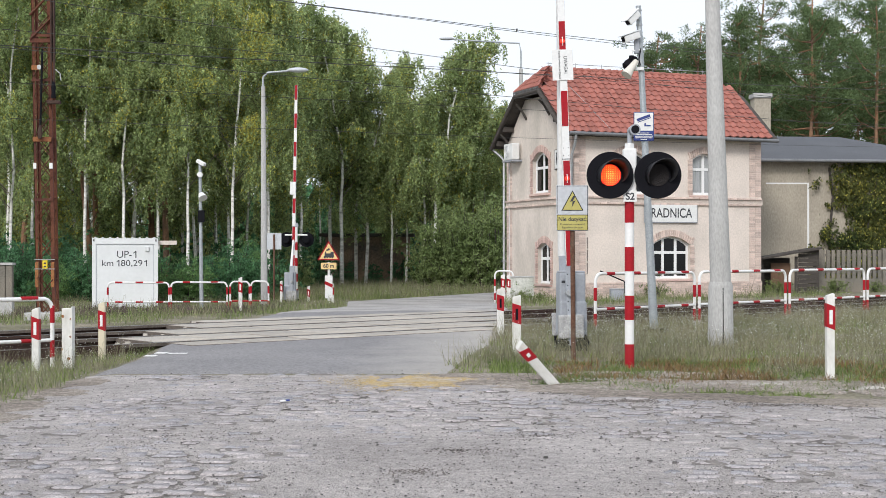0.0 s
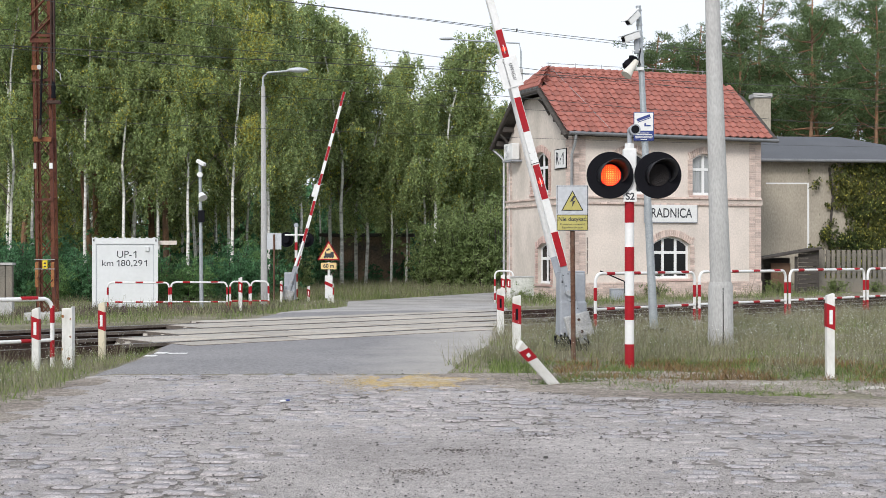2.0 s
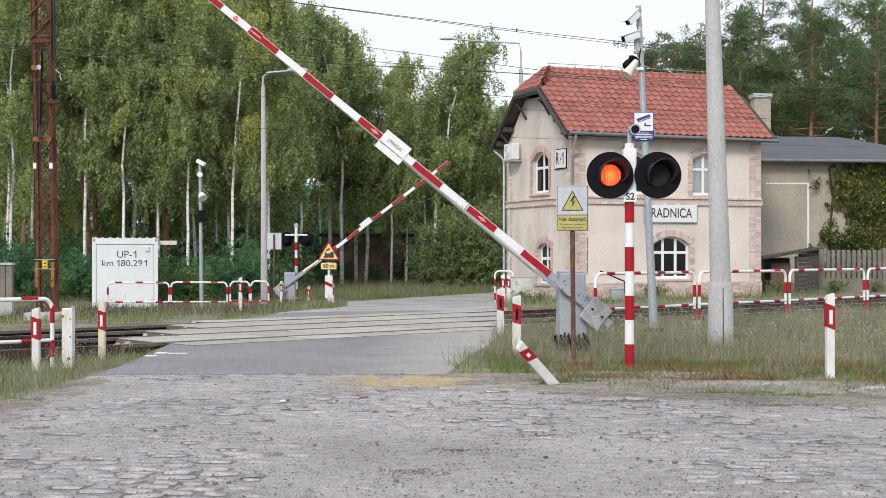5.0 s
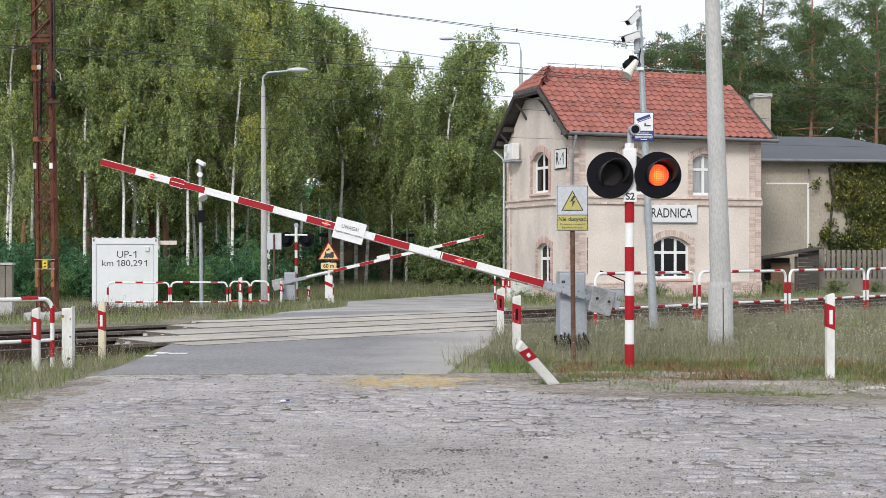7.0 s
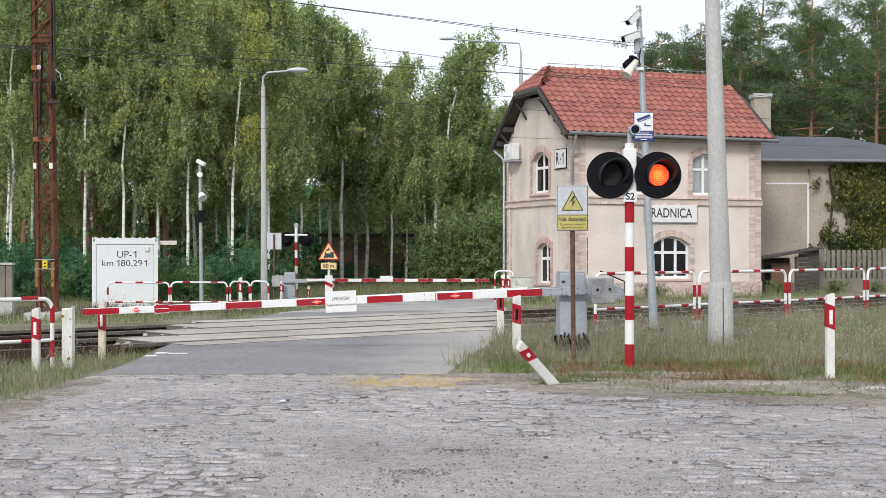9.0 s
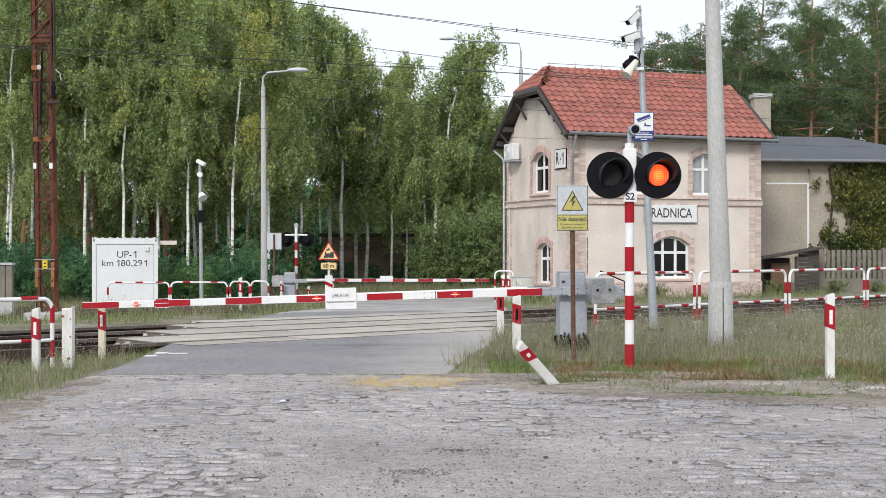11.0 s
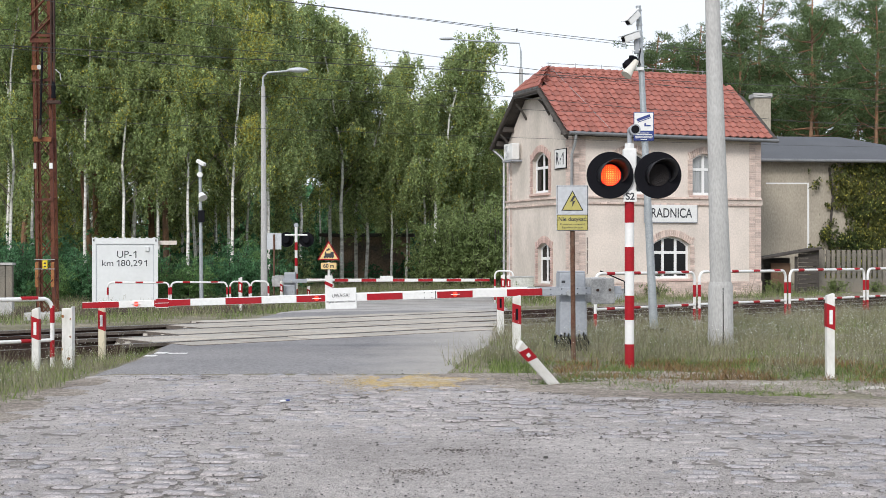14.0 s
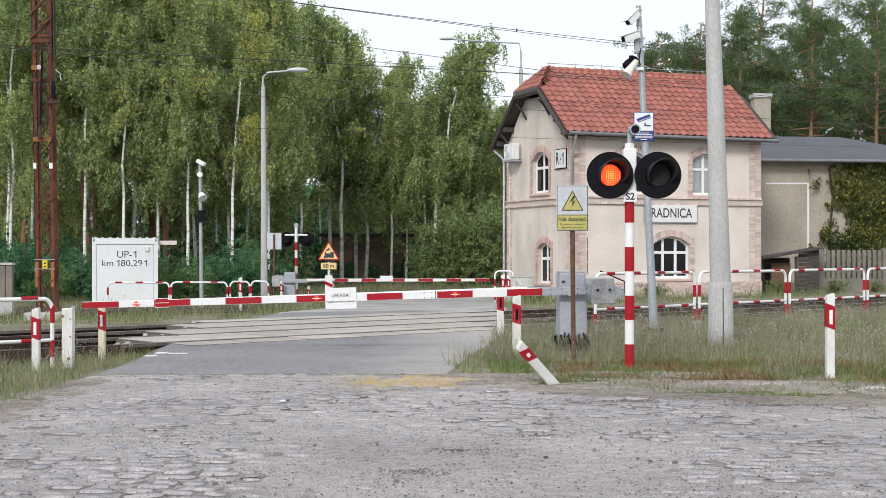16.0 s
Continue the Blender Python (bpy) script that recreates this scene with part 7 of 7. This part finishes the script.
def build_grass():
    sr = np.vectorize(SAND_R)
    sl = np.vectorize(SAND_L)

    def right_verge(x, y):
        edge = np.where(y < 16.8, sr(y), road_mid(y)[0] + road_mid(y)[1])
        return (x > edge + np.where(y < 16.8, 0.35, 0.0) + np.where(y < 16.8, 0.35, 0.14) * np.sin(7 * y + 3 * x)) & (track_q(x, y) < -5.7) & (np.abs(x) < 0.34 * y + 1)

    def ragged(x, y):
        return np.array([noise.noise((a * 1.1, b * 1.1, 2.0)) + 0.6 * noise.noise((a * 3.7, b * 3.7, 5.0)) for a, b in zip(x, y)])

    def grown(x, y):
        # the trodden front of the verge stays almost bare
        return right_verge(x, y) & ((y > 16.0 - 0.9 * ragged(x, y)) | (ragged(x * 1.7, y * 2.1) > 0.52))

    def weedy(x, y):
        return right_verge(x, y) & (y > 15.3 - 1.2 * ragged(x, y)) & (y < 18.4 + 1.0 * ragged(y, x))

    def back_verge(x, y):
        return right_verge(x, y) & (y > 18.3 - 0.42 * np.maximum(x - 2.2, 0) - 1.2 * ragged(x, y)) & (y > 16.0 - 0.5 * ragged(x, y))

    def left_verge(x, y):
        edge = np.where(y < 16.8, sl(y), road_mid(y)[0] - road_mid(y)[1])
        return (x < edge - 0.1) & (track_q(x, y) < -5.5) & (x > -0.34 * y - 1)

    def far_side(x, y):
        m, hf = road_mid(y)
        return (track_q(x, y) > 1.3) & (np.abs(x - m) > hf + 0.2) & (np.abs(x) < 0.34 * y + 1) & ~((x > 4) & (y > 47 + 0.35 * (x - 4)))
    grass_patch("grass", scatter(120000, 1, 0, 13, 11.5, 34, grown, 1.2), 0.03, 0.15, M_GRASS, "low green grass on the verge", 41, 0.005, 1.0)
    grass_patch("dry_grass", scatter(260000, 2, 0, 14, 14, 36, back_verge, 1.4), 0.08, 0.42, M_DRY, "dry flowering grass on the verge", 42, 0.0027, 1.0, 0.24)
    grass_patch("sorrel", scatter(46000, 12, 1.4, 9, 13.6, 19.2, weedy, 1.9), 0.02, 0.12, M_SORREL, "low red-brown weeds on the verge", 52, 0.006, 1.5)
    grass_patch("weeds", scatter(80000, 17, 0.6, 9, 12.9, 18.5, right_verge, 2.2), 0.012, 0.085, M_WEED, "low green creeping weeds in the stony earth", 57, 0.006, 1.7)
    grass_patch("dry_grass", scatter(16000, 3, 0, 11, 11, 18, lambda x, y: right_verge(x - 0.5, y), 1.6), 0.02, 0.1, M_DRY, "short dry grass at the yard's edge", 43, 0.005, 0.8)
    grass_patch("grass", scatter(70000, 4, -12, -3.5, 11.5, 25, left_verge, 1.2), 0.03, 0.18, M_GRASS, "green grass beside the yard", 44, 0.0042, 1.2)
    grass_patch("dry_grass", scatter(52000, 5, -12, -3.5, 14, 25.5, left_verge, 1.0), 0.08, 0.38, M_DRY, "dry seeding grass by the tracks", 45, 0.0027, 1.0, 0.25)
    grass_patch("grass", scatter(150000, 6, -22, 14, 28, 66, far_side, 1.2), 0.05, 0.30, M_GRASS_FAR, "tall grass beyond the tracks", 46, 0.006, 0.8, 0.08)
    grass_patch("dry_grass", scatter(60000, 7, -22, 14, 28, 66, far_side, 1.4), 0.12, 0.46, M_DRY, "tall dry grass beyond the tracks", 47, 0.0055, 0.7)
    grass_patch("dry_grass", scatter(80000, 15, -9, 7, 56, 84, far_side, 0.9), 0.12, 0.50, M_DRY, "pale tall grass along the wood's edge", 55, 0.007, 0.7)
    grass_patch("grass", scatter(70000, 16, -9, 7, 54, 80, far_side, 0.9), 0.08, 0.36, M_GRASS, "green grass along the wood's edge", 56, 0.007, 0.7)
    grass_patch("heath_plants", scatter(30000, 9, -14, -5.0, 36.5, 44.2, far_side, 1.0), 0.08, 0.26, M_HEATH, "dull purple weeds before the container", 48, 0.012, 0.6)


M_WEED = leaf_mat("fresh_weed", (0.17, 0.225, 0.065), (0.115, 0.165, 0.05))
M_SORREL = leaf_mat("red_brown_weed", (0.27, 0.15, 0.075), (0.18, 0.13, 0.06))
M_HEATH = leaf_mat("purple_weed", (0.13, 0.085, 0.09), (0.09, 0.075, 0.06))

build_ivy()
build_slabs()
build_patches()
build_grass()
build_cobbles()


# ---- keyed movement ----
def motions():
    near = [(0, 88.0), (0.5, 87.7), (0.75, 86.2), (1, 83.8), (1.5, 78.9), (2, 74.5), (2.5, 69.4), (3, 64.1), (3.5, 58.0), (4, 51.9), (4.5, 45.7),
            (5, 39.1), (5.5, 32.8), (6, 26.6), (6.5, 20.6), (7, 15.4), (7.5, 10.5), (8, 6.1), (8.5, 1.1), (8.8, -1.5), (9, -2.4), (9.3, -2.0),
            (11, -1.65), (16, -1.6)]
    far = [(0, 89.0), (0.5, 88.6), (0.75, 86.8), (1, 84.2), (1.5, 79.0), (2, 74.8), (2.5, 68.9), (3, 63.2), (3.5, 56.8), (4, 50.5), (4.5, 44.0),
           (5, 37.4), (5.5, 30.8), (6, 24.2), (6.5, 18.2), (7, 13.2), (7.5, 8.6), (8, 4.4), (8.5, 1.0), (8.8, 0.2), (9, 0.0), (16, 0.1)]
    walk(NEAR_BOOM, [(t, pose(0, 0, 0.825, 0, a, 0)) for t, a in near])
    walk(FAR_BOOM, [(t, pose(0, 0, 0.825, 0, a, 0)) for t, a in far])
    on, off = -0.145, -0.08
    period, first_right = 1.068, 0.15
    for side, shift in (("right", first_right), ("left", first_right + 0.55 - period)):
        led = LEDS[side]
        x, z = led.location.x, led.location.z
        lit = (0.0 - shift) % period < (0.55 if side == "right" else period - 0.55) and 0.0 >= shift
        rows = [(0.0, pose(x, on if lit else off, z))]
        k = 0
        length = 0.55 if side == "right" else period - 0.55
        while shift + k * period < 16:
            a, b = shift + k * period, shift + k * period + length
            for t, y0, y1 in ((a, off, on), (b, on, off)):
                if 0.05 < t < 15.95:
                    rows += [(t - 0.017, pose(x, y0, z)), (t + 0.017, pose(x, y1, z))]
            k += 1
        rows.append((16.0, rows[-1][1]))
        walk(led, rows)


motions()
